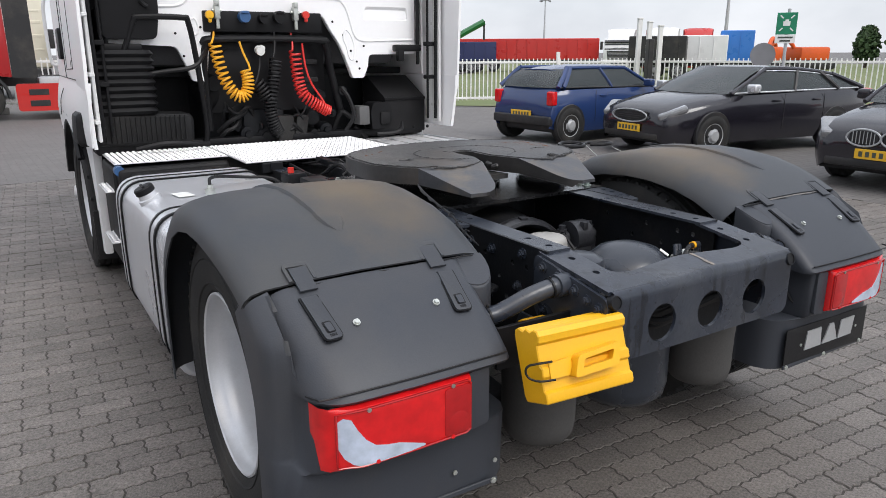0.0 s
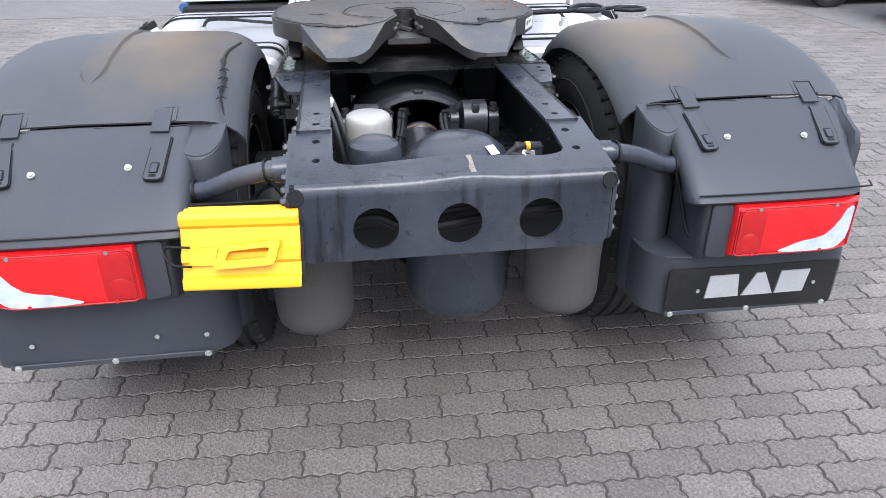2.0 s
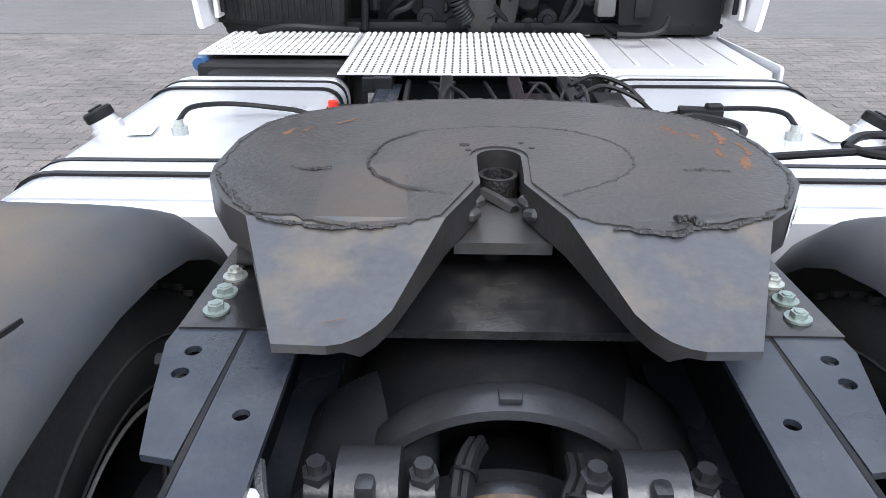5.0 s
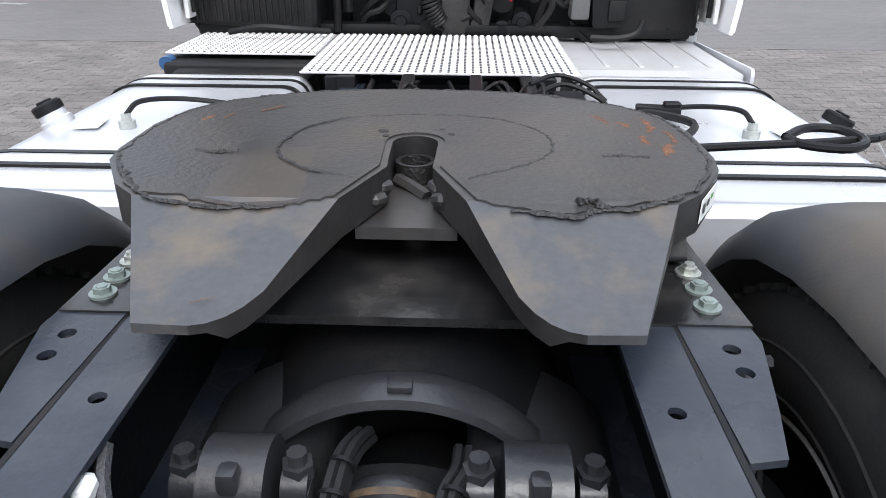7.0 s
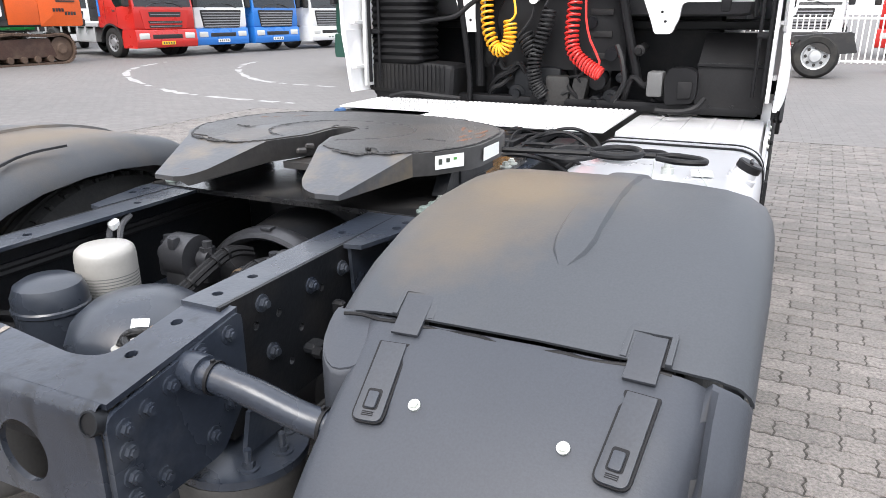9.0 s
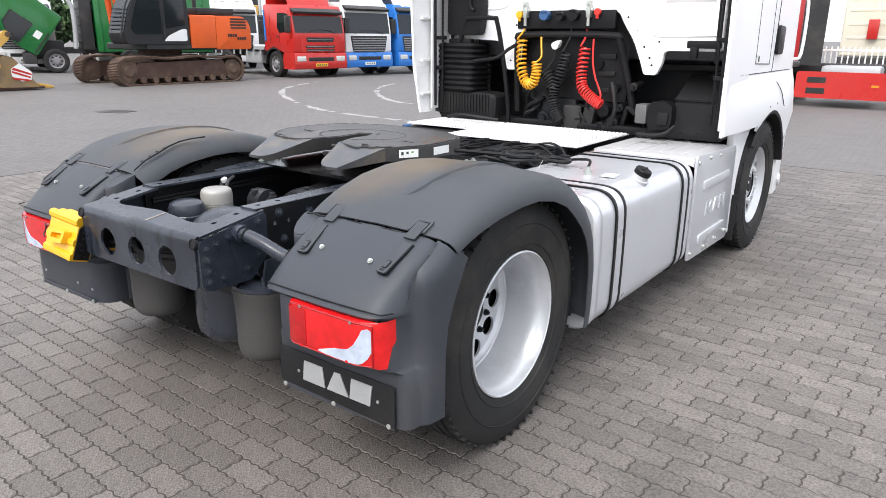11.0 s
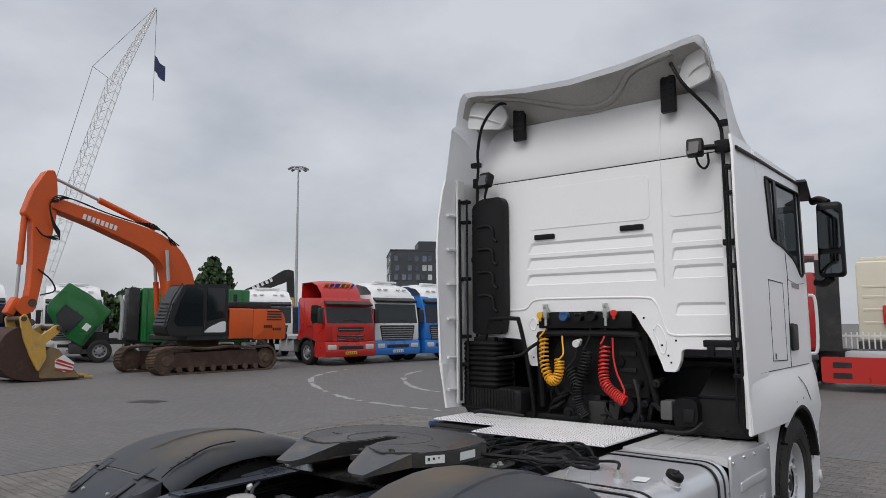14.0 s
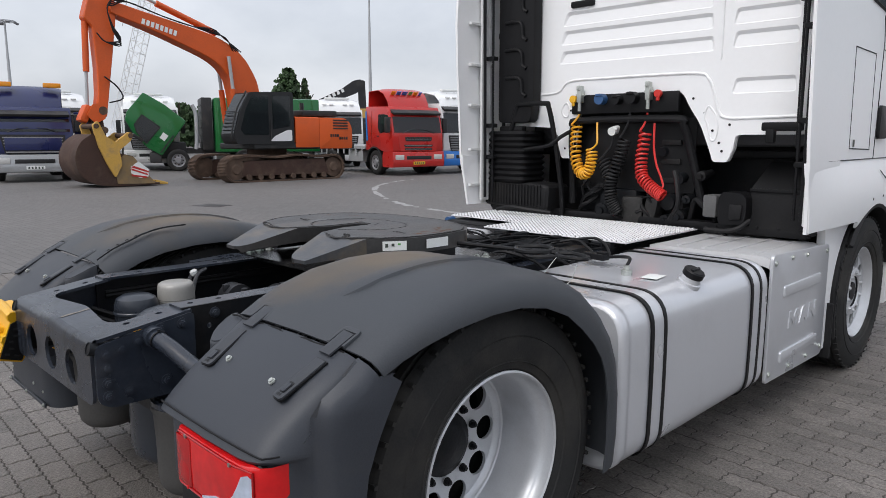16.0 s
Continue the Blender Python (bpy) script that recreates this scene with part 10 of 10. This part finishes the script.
# assembly point sign
sg = thing("assembly_sign", "green assembly point sign on a grey post", "sign", at=(15.25, 9.95, 0), turn=-57)
bm = B()
rod(bm, (0, 0, 0), (0, 0, 2.55), 0.04, 12)
post = part("sign_post", bm, P_GALV, sg)
bm = B()
bx(bm, (-0.03, -0.05, 2.20), (0.46, 0.02, 0.52), 0.004)
gs = part("green_panel", bm, mat("sign_green", (0.01, 0.20, 0.10), 0.4), sg)
for x, z, sx, sz, ry in ((-0.15, 2.36, 0.10, 0.03, 45), (0.09, 2.36, 0.10, 0.03, -45), (-0.15, 2.06, 0.10, 0.03, -45), (0.09, 2.06, 0.10, 0.03, 45), (-0.03, 2.20, 0.16, 0.11, 0), (-0.03, 2.27, 0.08, 0.05, 0)):
    bm = B()
    bx(bm, (x, -0.062, z), (sx, 0.004, sz), 0.0, 1, (0, ry, 0))
    part("pictogram_bar", bm, M_PAPER, gs)
bm = B()
bx(bm, (-0.03, -0.05, 1.83), (0.46, 0.02, 0.20), 0.004)
ws = part("text_panel", bm, M_PAPER, sg)
for i, w in ((0, 0.34), (1, 0.24)):
    bm = B()
    bx(bm, (-0.03, -0.062, 1.87 - 0.08 * i), (w, 0.004, 0.04), 0.0)
    part("text_bar", bm, M_PRINT, ws)
bm = B()
rod(bm, (-0.50, 0.10, 1.45), (-0.50, 0.13, 1.45), 0.30, 28)
part("round_back", bm, P_GREY, sg)

# ---- the field and the machines beyond the fence ----
bm = B()
sheet(bm, [[(8.5, 18.5, 0.02), (19.0, 6.2, 0.02)], [(60, 85, 0.02), (110, 14, 0.02)]])
field = part("grass_field", bm, mat("dry_grass", (0.12, 0.15, 0.055), 0.95, 0, 0.25, 0.5, 20, 0.2, stain=(0.22, 0.20, 0.11), stain_amt=0.7, stain_scale=0.3))
tagged(field, "rough green grass verge beyond the fence", "grass", kind="structure")


def trailer(x, y, L, h, turn, m2, label, name="box_trailer"):
    t = thing(name, label, "trailer", "stored trailers", at=(x, y, 0), turn=turn)
    bm = B()
    bx(bm, (0, 0, 0.95 + (h - 0.95) / 2), (L, 2.5, h - 0.95), 0.04)
    load = part("load_body", bm, m2, t)
    for i in range(int(L / 0.8)):
        bm = B()
        bx(bm, (-L / 2 + 0.4 + 0.8 * i, 0, 0.95 + (h - 0.95) / 2), (0.05, 2.56, h - 1.1), 0.01)
        part("rib", bm, m2, load)
    bm = B()
    bx(bm, (0, 0, 0.80), (L, 1.1, 0.22), 0.02)
    part("chassis", bm, P_CHAS, t)
    for i in range(3):
        for s in (-1, 1):
            roller("trailer_wheel", t, -L / 2 + 1.5 + 1.3 * i, s * 1.0, s, 0.5, 0.4, P_GREY)
    return t


trailer(35.5, 46.6, 12.5, 2.6, -38, P_RED, "red tipping trailer beyond the fence")
trailer(28.6, 45.6, 6.0, 2.3, -34, P_NAVY, "blue trailer beyond the fence")
trailer(32.1, 29.0, 3.2, 2.42, -52, P_DARK, "black tarpaulin trailer beyond the fence")
trailer(36.1, 29.0, 2.8, 2.50, -52, P_WHITE, "white box trailer beyond the fence")
trailer(39.3, 29.0, 2.0, 2.82, -52, P_BLUE, "blue tarpaulin container beyond the fence")
for x, y, c, lb in ((40.3, 40.2, P_WHITE, "white truck beyond the fence"), (42.5, 38.2, P_RED, "red truck beyond the fence"), (44.5, 36.2, P_RED, "red truck beyond the fence"), (41.0, 36.5, P_WHITE, "white truck beyond the fence")):
    lorry("stored_truck", lb, (x, y, -0.0), -140, c, c, "low", "tank", group="stored trucks")
for x, y, tr in ((52.5, 36.0, 20), (58.5, 36.0, 160)):
    d = thing("digger", "orange digger with a bent boom beyond the fence", "excavator", "diggers", at=(x, y, 0), turn=tr)
    bm = B()
    bx(bm, (0, 0, 1.35), (2.8, 2.4, 1.1), 0.2, 2)
    part("house", bm, P_ORANGE, d)
    bm = B()
    bx(bm, (0, 0, 0.4), (4.0, 2.8, 0.8), 0.3, 2)
    part("tracks", bm, P_DARK, d)
    bm = B()
    tube(bm, [(1.0, 0, 1.4), (1.7, 0, 2.3), (2.6, 0, 2.6), (3.6, 0, 1.9), (4.0, 0, 0.9)], 0.17, 8, 4)
    part("boom", bm, P_ORANGE, d)
gcr = thing("loading_crane", "green loading crane boom beyond the fence", "crane", at=(24.2, 39.0, 0), turn=-30)
bm = B()
tube(bm, [(-4.0, 0, 0.2), (-2.0, 0, 1.3), (0.3, 0, 2.6), (1.9, 0, 3.45)], 0.20, 8, 3)
part("boom", bm, P_GREEN, gcr)
bm = B()
bx(bm, (1.9, 0, 2.9), (0.12, 0.12, 1.2), 0.02)
part("hook_block", bm, P_DARK, gcr)
bm = B()
bx(bm, (-3.9, 0, 0.6), (1.6, 1.6, 1.2), 0.1)
part("crane_base", bm, P_DARK, gcr)
flood_mast(70.0, 85.0, 9.0, 4)
flood_mast(58.0, 44.0, 12.0, 4)
# cream cab and wall behind the front fence
cream = thing("sleeper_cab", "cream truck cab rear with a red extinguisher box", "truck", at=(-1.6, 30.6, 0), turn=0)
bm = B()
bx(bm, (0.75, 0.9, 2.55), (2.5, 1.9, 3.1), 0.12, 3)
bx(bm, (0.75, 0.9, 4.15), (2.3, 1.7, 0.25), 0.1, 2)
cb = part("cab", bm, P_CREAM, cream)
for z in (1.7, 2.2, 2.7, 3.1):
    bm = B()
    bx(bm, (0.75, -0.055, z), (2.1, 0.03, 0.10), 0.012)
    part("pressed_rib", bm, P_CREAM, cb)
bm = B()
bx(bm, (0.55, -0.12, 2.0), (0.36, 0.22, 0.72), 0.04, 2)
part("extinguisher_box", bm, P_RED, cream)
bm = B()
bx(bm, (0.75, 0, 0.85), (2.0, 4.0, 0.35), 0.02)
part("chassis", bm, P_CHAS, cream)
for s in (-1, 1):
    bm = B()
    lathe(bm, [(0.28, 0.15), (0.50, 0.13), (0.50, -0.13), (0.28, -0.15)], (0.75 + s * 1.0, -0.6, 0.5), (s, 0, 0), 28, True)
    part("rear_wheel", bm, M_TYRE, cream)
lorry("stored_truck", "white truck behind the white bar fence", (-5.2, 30.5, 0), -70, P_WHITE, P_WHITE, "tall", "tank", group="stored trucks")
lorry("stored_truck", "red truck behind the white bar fence", (5.2, 28.0, 0), -110, P_RED, P_RED, "low", "flat", group="stored trucks")
lorry("stored_truck", "white van-bodied truck behind the white bar fence", (1.6, 26.5, 0), -95, P_WHITE, P_WHITE, "low", "box", group="stored trucks")
bm = B()
bx(bm, (0, 0, 0.5), (1.2, 0.9, 1.0), 0.1, 2, (12, 8, 0))
o = part("rubble_bag", bm, M_PAPER)
o.matrix_basis = pose(7.4, 23.0, 0.02, 0, 0, 20)
tagged(o, "white rubble bag behind the bar fence", "bag")

# ---- parked cars ----
P_CARLAMP = mat("headlamp_glass", (0.20, 0.205, 0.215), 0.12, 0.3, 0.3, 14.0, 60, 0.0, coat=1.0)


def car(name, label, at, turn, coat, L, W, H, hatch=False, trim=None):
    """A passenger car: front at x = 0, facing +x."""
    t = thing(name, label, "car", "parked cars", at=at, turn=turn)
    w = W / 2
    r = 0.315
    fx, rx = -0.82, -0.82 - (2.32 if hatch else 2.65)
    if hatch:
        st = [(0.0, 0.60, 0.76, 0.30), (-0.05, 0.70, 0.86, 0.22), (-0.25, 0.80, 0.95, 0.2), (-0.70, 0.90, 0.99, 0.2), (-1.05, 0.96, 1.0, 0.2), (-2.0, 0.96, 1.0, 0.2), (-L + 0.5, 0.96, 1.0, 0.2), (-L + 0.12, 0.95, 0.97, 0.24), (-L + 0.02, 0.84, 0.94, 0.27), (-L - 0.03, 0.58, 0.93, 0.28), (-L, 0.45, 0.92, 0.32)]
        xa0, xr0, xr1, xa1 = -0.98, -1.62, -L + 0.42, -L + 0.10
    else:
        st = [(0.02, 0.52, 0.70, 0.30), (0.0, 0.62, 0.78, 0.24), (-0.08, 0.70, 0.87, 0.2), (-0.28, 0.77, 0.945, 0.2), (-0.7, 0.85, 0.985, 0.2), (-1.25, 0.93, 1.0, 0.2), (-2.2, 0.95, 1.0, 0.2), (-3.2, 0.98, 1.0, 0.2), (-L + 0.6, 1.0, 0.985, 0.2), (-L + 0.2, 0.99, 0.94, 0.24), (-L + 0.03, 0.92, 0.88, 0.28), (-L, 0.72, 0.86, 0.32)]
        xa0, xr0, xr1, xa1 = -1.15, -1.98, -L + 0.82, -L + 0.26
    rows = []
    for x, zt, k, zb in st:
        h = [(0, zt + 0.02), (0.5, zt + 0.016), (0.80, zt), (0.93, zt - 0.045), (0.985, zt - 0.14 * (zt - zb) / 0.7), (1.0, zt - 0.32 * (zt - zb) / 0.7), (0.985, zb + 0.14), (0.93, zb)]
        rows.append([(x, -y * w * k, z) for y, z in h[::-1]] + [(x, y * w * k, z) for y, z in h[1:]])
    bm = B()
    sheet(bm, rows)
    for row in (rows[0], rows[-1]):
        bm.faces.new([bm.verts.new(q) for q in row])
    bmesh.ops.remove_doubles(bm, verts=bm.verts[:], dist=0.0005)
    body = part("body", bm, coat, t, "", 40)
    ze = H - 0.055
    fall = 0.02 if hatch else 0.13
    bm = B()
    sheet(bm, [[(x + bulge * (1 - y * y), y * 0.73 * w, z - 0.055 * abs(y) ** 2.5) for y in np.linspace(-1, 1, 9)] for x, z, bulge in ((xr0 + 0.06, H - 0.045, 0.07), (xr0 - 0.12, H - 0.012, 0.04), ((xr0 + xr1) / 2, H - 0.2 * fall, 0.0), (xr1 + 0.2, H - 0.02 - 0.75 * fall, -0.02), (xr1 - 0.04, H - 0.055 - fall, -0.05))], 0.02)
    part("roof", bm, coat, t, "", 50)
    bm = B()
    sheet(bm, [[(xa0 + 0.16 * (1 - y * y) + (xr0 - xa0) * f + 0.05 * math.sin(math.pi * f), y * w * (0.88 - 0.16 * f), 0.92 + (ze - 0.90) * f) for y in np.linspace(-1, 1, 7)] for f in (0.0, 0.35, 0.7, 1.0)], 0.006)
    part("windscreen", bm, P_CARGLASS, t)
    bm = B()
    sheet(bm, [[(xa1 - 0.06 * (1 - y * y) + (xr1 - xa1) * f - 0.04 * math.sin(math.pi * f), y * w * (0.86 - 0.14 * f), 0.95 + (ze - fall - 0.95) * f) for y in np.linspace(-1, 1, 7)] for f in (0.0, 0.35, 0.7, 1.0)], 0.006)
    part("rear_window", bm, P_CARGLASS, t)
    bm = B()
    bx(bm, ((xr0 + xr1) / 2, 0, 0.90), (abs(xr1 - xr0) + 0.5, W * 0.70, 0.30), 0.05)
    for x in (-1.95, -2.95 if not hatch else -2.7):
        for y in (-0.36, 0.36):
            bx(bm, (x - 0.25, y, 1.06), (0.14, 0.44, 0.40), 0.06, 2, (0, -10, 0))
    part("seats", bm, P_DARK, t)
    for s in (-1, 1):
        side = lambda f, g: (xa0 - 0.02 + (xa1 - xa0 + 0.04) * f + g * ((xr0 - xa0) * (1 - f) + (xr1 - xa1) * f), s * w * (0.925 - 0.185 * g + 0.012 * math.sin(math.pi * g)), 0.93 + 0.03 * f + (ze - 0.94 - fall * f * f) * g)
        bm = B()
        sheet(bm, [[side(f, g) for f in np.linspace(0, 1, 7)] for g in (0.0, 0.4, 0.75, 1.0)], 0.005)
        part("side_window", bm, P_CARGLASS, t)
        for f, rr in ((0.0, 0.032), (0.46, 0.030), (0.80 if not hatch else 0.95, 0.04 if not hatch else 0.045), (1.0, 0.045)):
            bm = B()
            tube(bm, [side(f, g) for g in (-0.02, 0.4, 0.75, 1.0)], rr, 8, 3)
            part("pillar", bm, P_DARK if trim and 0 < f < 1 else coat, t)
        bm = B()
        tube(bm, [side(f, 1.0) for f in np.linspace(0, 1, 7)], 0.034, 8, 3)
        part("roof_rail", bm, coat, t)
        bm = B()
        tube(bm, [side(f, -0.01) for f in np.linspace(0.0, 1, 7)], 0.014, 6, 3)
        part("waist_trim", bm, trim or P_DARK, t)
        if trim:
            bm = B()
            tube(bm, [(q[0], q[1] + s * 0.03, q[2] - 0.03) for q in (side(f, 1.0) for f in np.linspace(0, 1, 7))], 0.010, 6, 3)
            part("window_trim", bm, trim, t)
        bm = B()
        bx(bm, (xa0 - 0.30, s * (w + 0.09), 1.0), (0.13, 0.19, 0.13), 0.045, 3)
        part("mirror", bm, trim or coat, t)
        for x in (-1.75, -2.65) if not hatch else (-2.05,):
            bm = B()
            bx(bm, (x - 0.32, s * (w - 0.004), 0.80), (0.17, 0.025, 0.028), 0.008, 2)
            part("door_handle", bm, coat, t)
            bm = B()
            tube(bm, [(x - 0.50, s * (w * 0.985), 0.90), (x - 0.50, s * (w + 0.001), 0.62), (x - 0.50, s * (w * 0.99), 0.36)], 0.004, 5, 3)
            part("door_gap", bm, P_DARK, t)
        for x, nm in ((fx, "front_wheel"), (rx, "rear_wheel")):
            bm = B()
            # dark disc on the body stands for the shadow inside the arch
            lathe(bm, [(0.0, 0.002), (0.335, 0.002), (0.345, -0.010), (0.345, -0.06)], (x, s * w, r + 0.02), (0, s, 0), 30)
            part("wheel_arch", bm, P_DARK, t)
            roller(nm, t, x, s * (w - 0.085), s, r, 0.20, P_GALV, False)
        bm = B()
        if hatch:
            bx(bm, (-L + 0.03, s * (w - 0.115), 0.78), (0.12, 0.17, 0.24), 0.04, 3)
            part("tail_lamp", bm, M_RED_LENS, t)
        else:
            bx(bm, (-0.20, s * (w - 0.235), 0.665), (0.44, 0.26, 0.11), 0.05, 3, (0, 20, -s * 34))
            part("headlamp", bm, P_CARLAMP, t)
            bm = B()
            bx(bm, (-L + 0.05, s * (w - 0.16), 0.86), (0.16, 0.22, 0.16), 0.05, 3)
            part("tail_lamp", bm, M_RED_LENS, t)
    bm = B()
    ex = -L - 0.045 if hatch else 0.045
    bx(bm, (ex, 0, 0.50 if hatch else 0.42), (0.02, 0.52, 0.11), 0.003)
    pl = part("number_plate", bm, P_PLATE, t)
    for i in range(6):
        bm = B()
        bx(bm, (ex + (-0.012 if hatch else 0.012), -0.19 + 0.075 * i, 0.50 if hatch else 0.42), (0.003, 0.042, 0.06), 0.0)
        part("plate_bar", bm, M_PRINT, pl)
    if hatch:
        bm = B()
        bx(bm, (-L - 0.02, 0, 0.40), (0.10, W * 0.93, 0.16), 0.04, 3)
        part("bumper", bm, P_DARK, t)
    else:
        for y in ((0.0,) if trim else (-0.19, 0.19)):
            bm = B()
            bx(bm, (0.01, y, 0.60), (0.06, 0.74 if trim else 0.34, 0.17), 0.06, 3)
            gr = part("grille", bm, P_DARK, t)
            bm = B()
            n = 0.40 if trim else 0.19
            tube(bm, [(0.045, y + n * math.cos(a), 0.60 + 0.095 * math.sin(a)) for a in np.linspace(0, 2 * math.pi, 17)], 0.011, 6, 2)
            part("grille_frame", bm, P_GALV, gr)
            for i in range(5 if trim else 7):
                bm = B()
                if trim:
                    bx(bm, (0.042, y, 0.54 + 0.03 * i), (0.012, 0.66, 0.007), 0.002)
                else:
                    bx(bm, (0.042, y - 0.12 + 0.04 * i, 0.60), (0.012, 0.008, 0.14), 0.002)
                part("grille_bar", bm, P_GALV if not trim else P_DARK, gr)
        bm = B()
        bx(bm, (0.0, 0, 0.31), (0.05, 1.25, 0.10), 0.03, 2)
        part("air_inlet", bm, P_DARK, t)
    bm = B()
    bx(bm, (-L / 2, 0, 0.27), (L - 0.3, W - 0.24, 0.16), 0.03)
    part("underbody", bm, P_DARK, t)
    return t


P_CARBLUE = paint("metallic_blue", (0.016, 0.038, 0.125), 0.22)
P_CARBLACK = paint("metallic_black", (0.012, 0.011, 0.016), 0.16, dirt=0.08)
P_CHROME = mat("brushed_chrome", (0.66, 0.67, 0.68), 0.25, 0.6, 0.03)
car("small_hatchback", "blue three-door hatchback parked nose to the fence", (9.75, 9.15, 0), 3, P_CARBLUE, 3.53, 1.62, 1.33, True)
car("hatchback", "black five-door hatchback with chrome trim, nose to the yard", (6.65, 6.80, 0), 173, P_CARBLACK, 4.37, 1.80, 1.34, trim=P_CHROME)
car("sedan", "black saloon car with a twin grille, nose to the yard", (6.55, 3.0, 0), 180, P_CARBLACK, 4.8, 1.85, 1.46)

# drain grid and worn white lines in the yard
bm = B()
plate(bm, [(-0.35, -0.25), (0.35, -0.25), (0.35, 0.25), (-0.35, 0.25)], XY(0.002), 0.004)
o = part("drain_cover", bm, P_DARK)
o.matrix_basis = pose(-12.4, 7.0, 0, 0, 0, 20)
tagged(o, "dark iron drain cover in the paving", "drain cover")
rng = random.Random(9)


def line_mark(pts):
    p = curve_pts([(x, y, 0) for x, y in pts], 8)
    bm = B()
    rows = []
    for i, q in enumerate(p):
        d = (p[min(i + 1, len(p) - 1)] - p[max(i - 1, 0)]).normalized()
        nrm = Vector((-d.y, d.x, 0))
        w = 0.085 + rng.uniform(-0.045, 0.03)
        rows.append([tuple(q - nrm * w + Vector((0, 0, 0.004))), tuple(q + nrm * w + Vector((0, 0, 0.004)))])
    for i in range(len(rows) - 1):
        if rng.random() < 0.78:
            bm.faces.new([bm.verts.new(v) for v in (rows[i][0], rows[i][1], rows[i + 1][1], rows[i + 1][0])])
    o = part("line_marking", bm, M_LINE)
    tagged(o, "worn white curved line on the paving", "road marking", kind="structure")
line_mark([(-16.9, 17.4), (-16.1, 15.6), (-14.9, 13.9), (-13.1, 12.3), (-11.0, 10.95)])
line_mark([(-10.5, 10.7), (-9.3, 10.15), (-7.9, 9.85), (-6.3, 9.7)])
line_mark([(-14.2, 18.4), (-13.5, 16.9), (-12.1, 15.1), (-10.4, 13.5), (-9.1, 12.75), (-7.3, 12.4)])


# ---- block paving near the truck ----
def paver_mesh(jit):
    """One interlocking block: wavy long sides that fit the next row."""
    n, e, g, amp, h = 8, 4, 0.0034, 0.0058, 0.012
    zig = lambda i: amp * (1 if i % 2 else -1)
    lo, hi, rt, lf = [], [], [], []
    for i in range(n + 1):
        u = -PX / 2 + g + (PX - 2 * g) * i / n
        lo.append((u, -PY / 2 + g + zig(i) * (0.9 if 0 < i < n else 0.4)))
        hi.append((u, PY / 2 - g + zig(i) * (0.9 if 0 < i < n else 0.4)))
    for i in range(1, e):
        v = -PY / 2 + g + (PY - 2 * g) * i / e
        w = 0.0050 * (1 if i % 2 else -1)
        rt.append((PX / 2 - g + w, v))
        lf.append((-PX / 2 + g + w, v))
    top = lo + rt + hi[::-1] + lf[::-1]
    k = len(top)
    vs = [(x * 0.980, y * 0.963, 0.0) for x, y in top] + [(x, y, -0.0035) for x, y in top] + [(x, y, -h) for x, y in top]
    fs = [tuple(range(k))] + [(i, k + i, k + (i + 1) % k, (i + 1) % k) for i in range(k)] + [(k + i, 2 * k + i, 2 * k + (i + 1) % k, k + (i + 1) % k) for i in range(k)]
    return vs, fs


def lay_pavers():
    vs, fs = paver_mesh(0)
    one = bpy.data.meshes.new("paver")
    one.from_pydata(vs, [], [f[::-1] if i else f for i, f in enumerate(fs)])
    one.materials.append(M_PAVER)
    one.update()
    rng = random.Random(21)
    base, faces = np.array(vs), fs
    allv, allf = [], []
    x0, y0, x1, y1 = ZONE
    c, s = math.cos(PROT), math.sin(PROT)
    near = 0
    for j in range(-60, 110):
        for i in range(-60, 60):
            u, v = (i + 0.5 * (j % 2)) * PX, j * PY
            x, y = 0.105 + u * c - v * s, 0.475 + u * s + v * c
            if not (x0 - 0.14 < x < x1 + 0.14 and y0 - 0.09 < y < y1 + 0.09):
                continue
            dz = rng.uniform(-0.0025, 0.0015) - 0.002
            tx, ty = rng.uniform(-0.6, 0.6), rng.uniform(-0.4, 0.4)
            turn = math.degrees(PROT) + rng.uniform(-0.5, 0.5)
            m = pose(x, y, dz, tx, ty, turn)
            if -1.45 < x < 1.6 and -0.75 < y < 1.5 and near < 300:
                o = new("paver", one)
                o.parent = ground
                o.matrix_basis = m
                near += 1
            else:
                a = np.array(m)
                k = len(allv) * len(base)
                allv.append(base @ a[:3, :3].T + a[:3, 3])
                allf += [tuple(q + k for q in (f[::-1] if n else f)) for n, f in enumerate(faces)]
    me = bpy.data.meshes.new("paver_field")
    me.from_pydata(np.concatenate(allv).tolist(), [], allf)
    me.materials.append(M_PAVER)
    o = new("paver_field", me)
    o.parent = ground
    tagged(o, "rows of interlocking grey concrete blocks", kind="stuff")


lay_pavers()
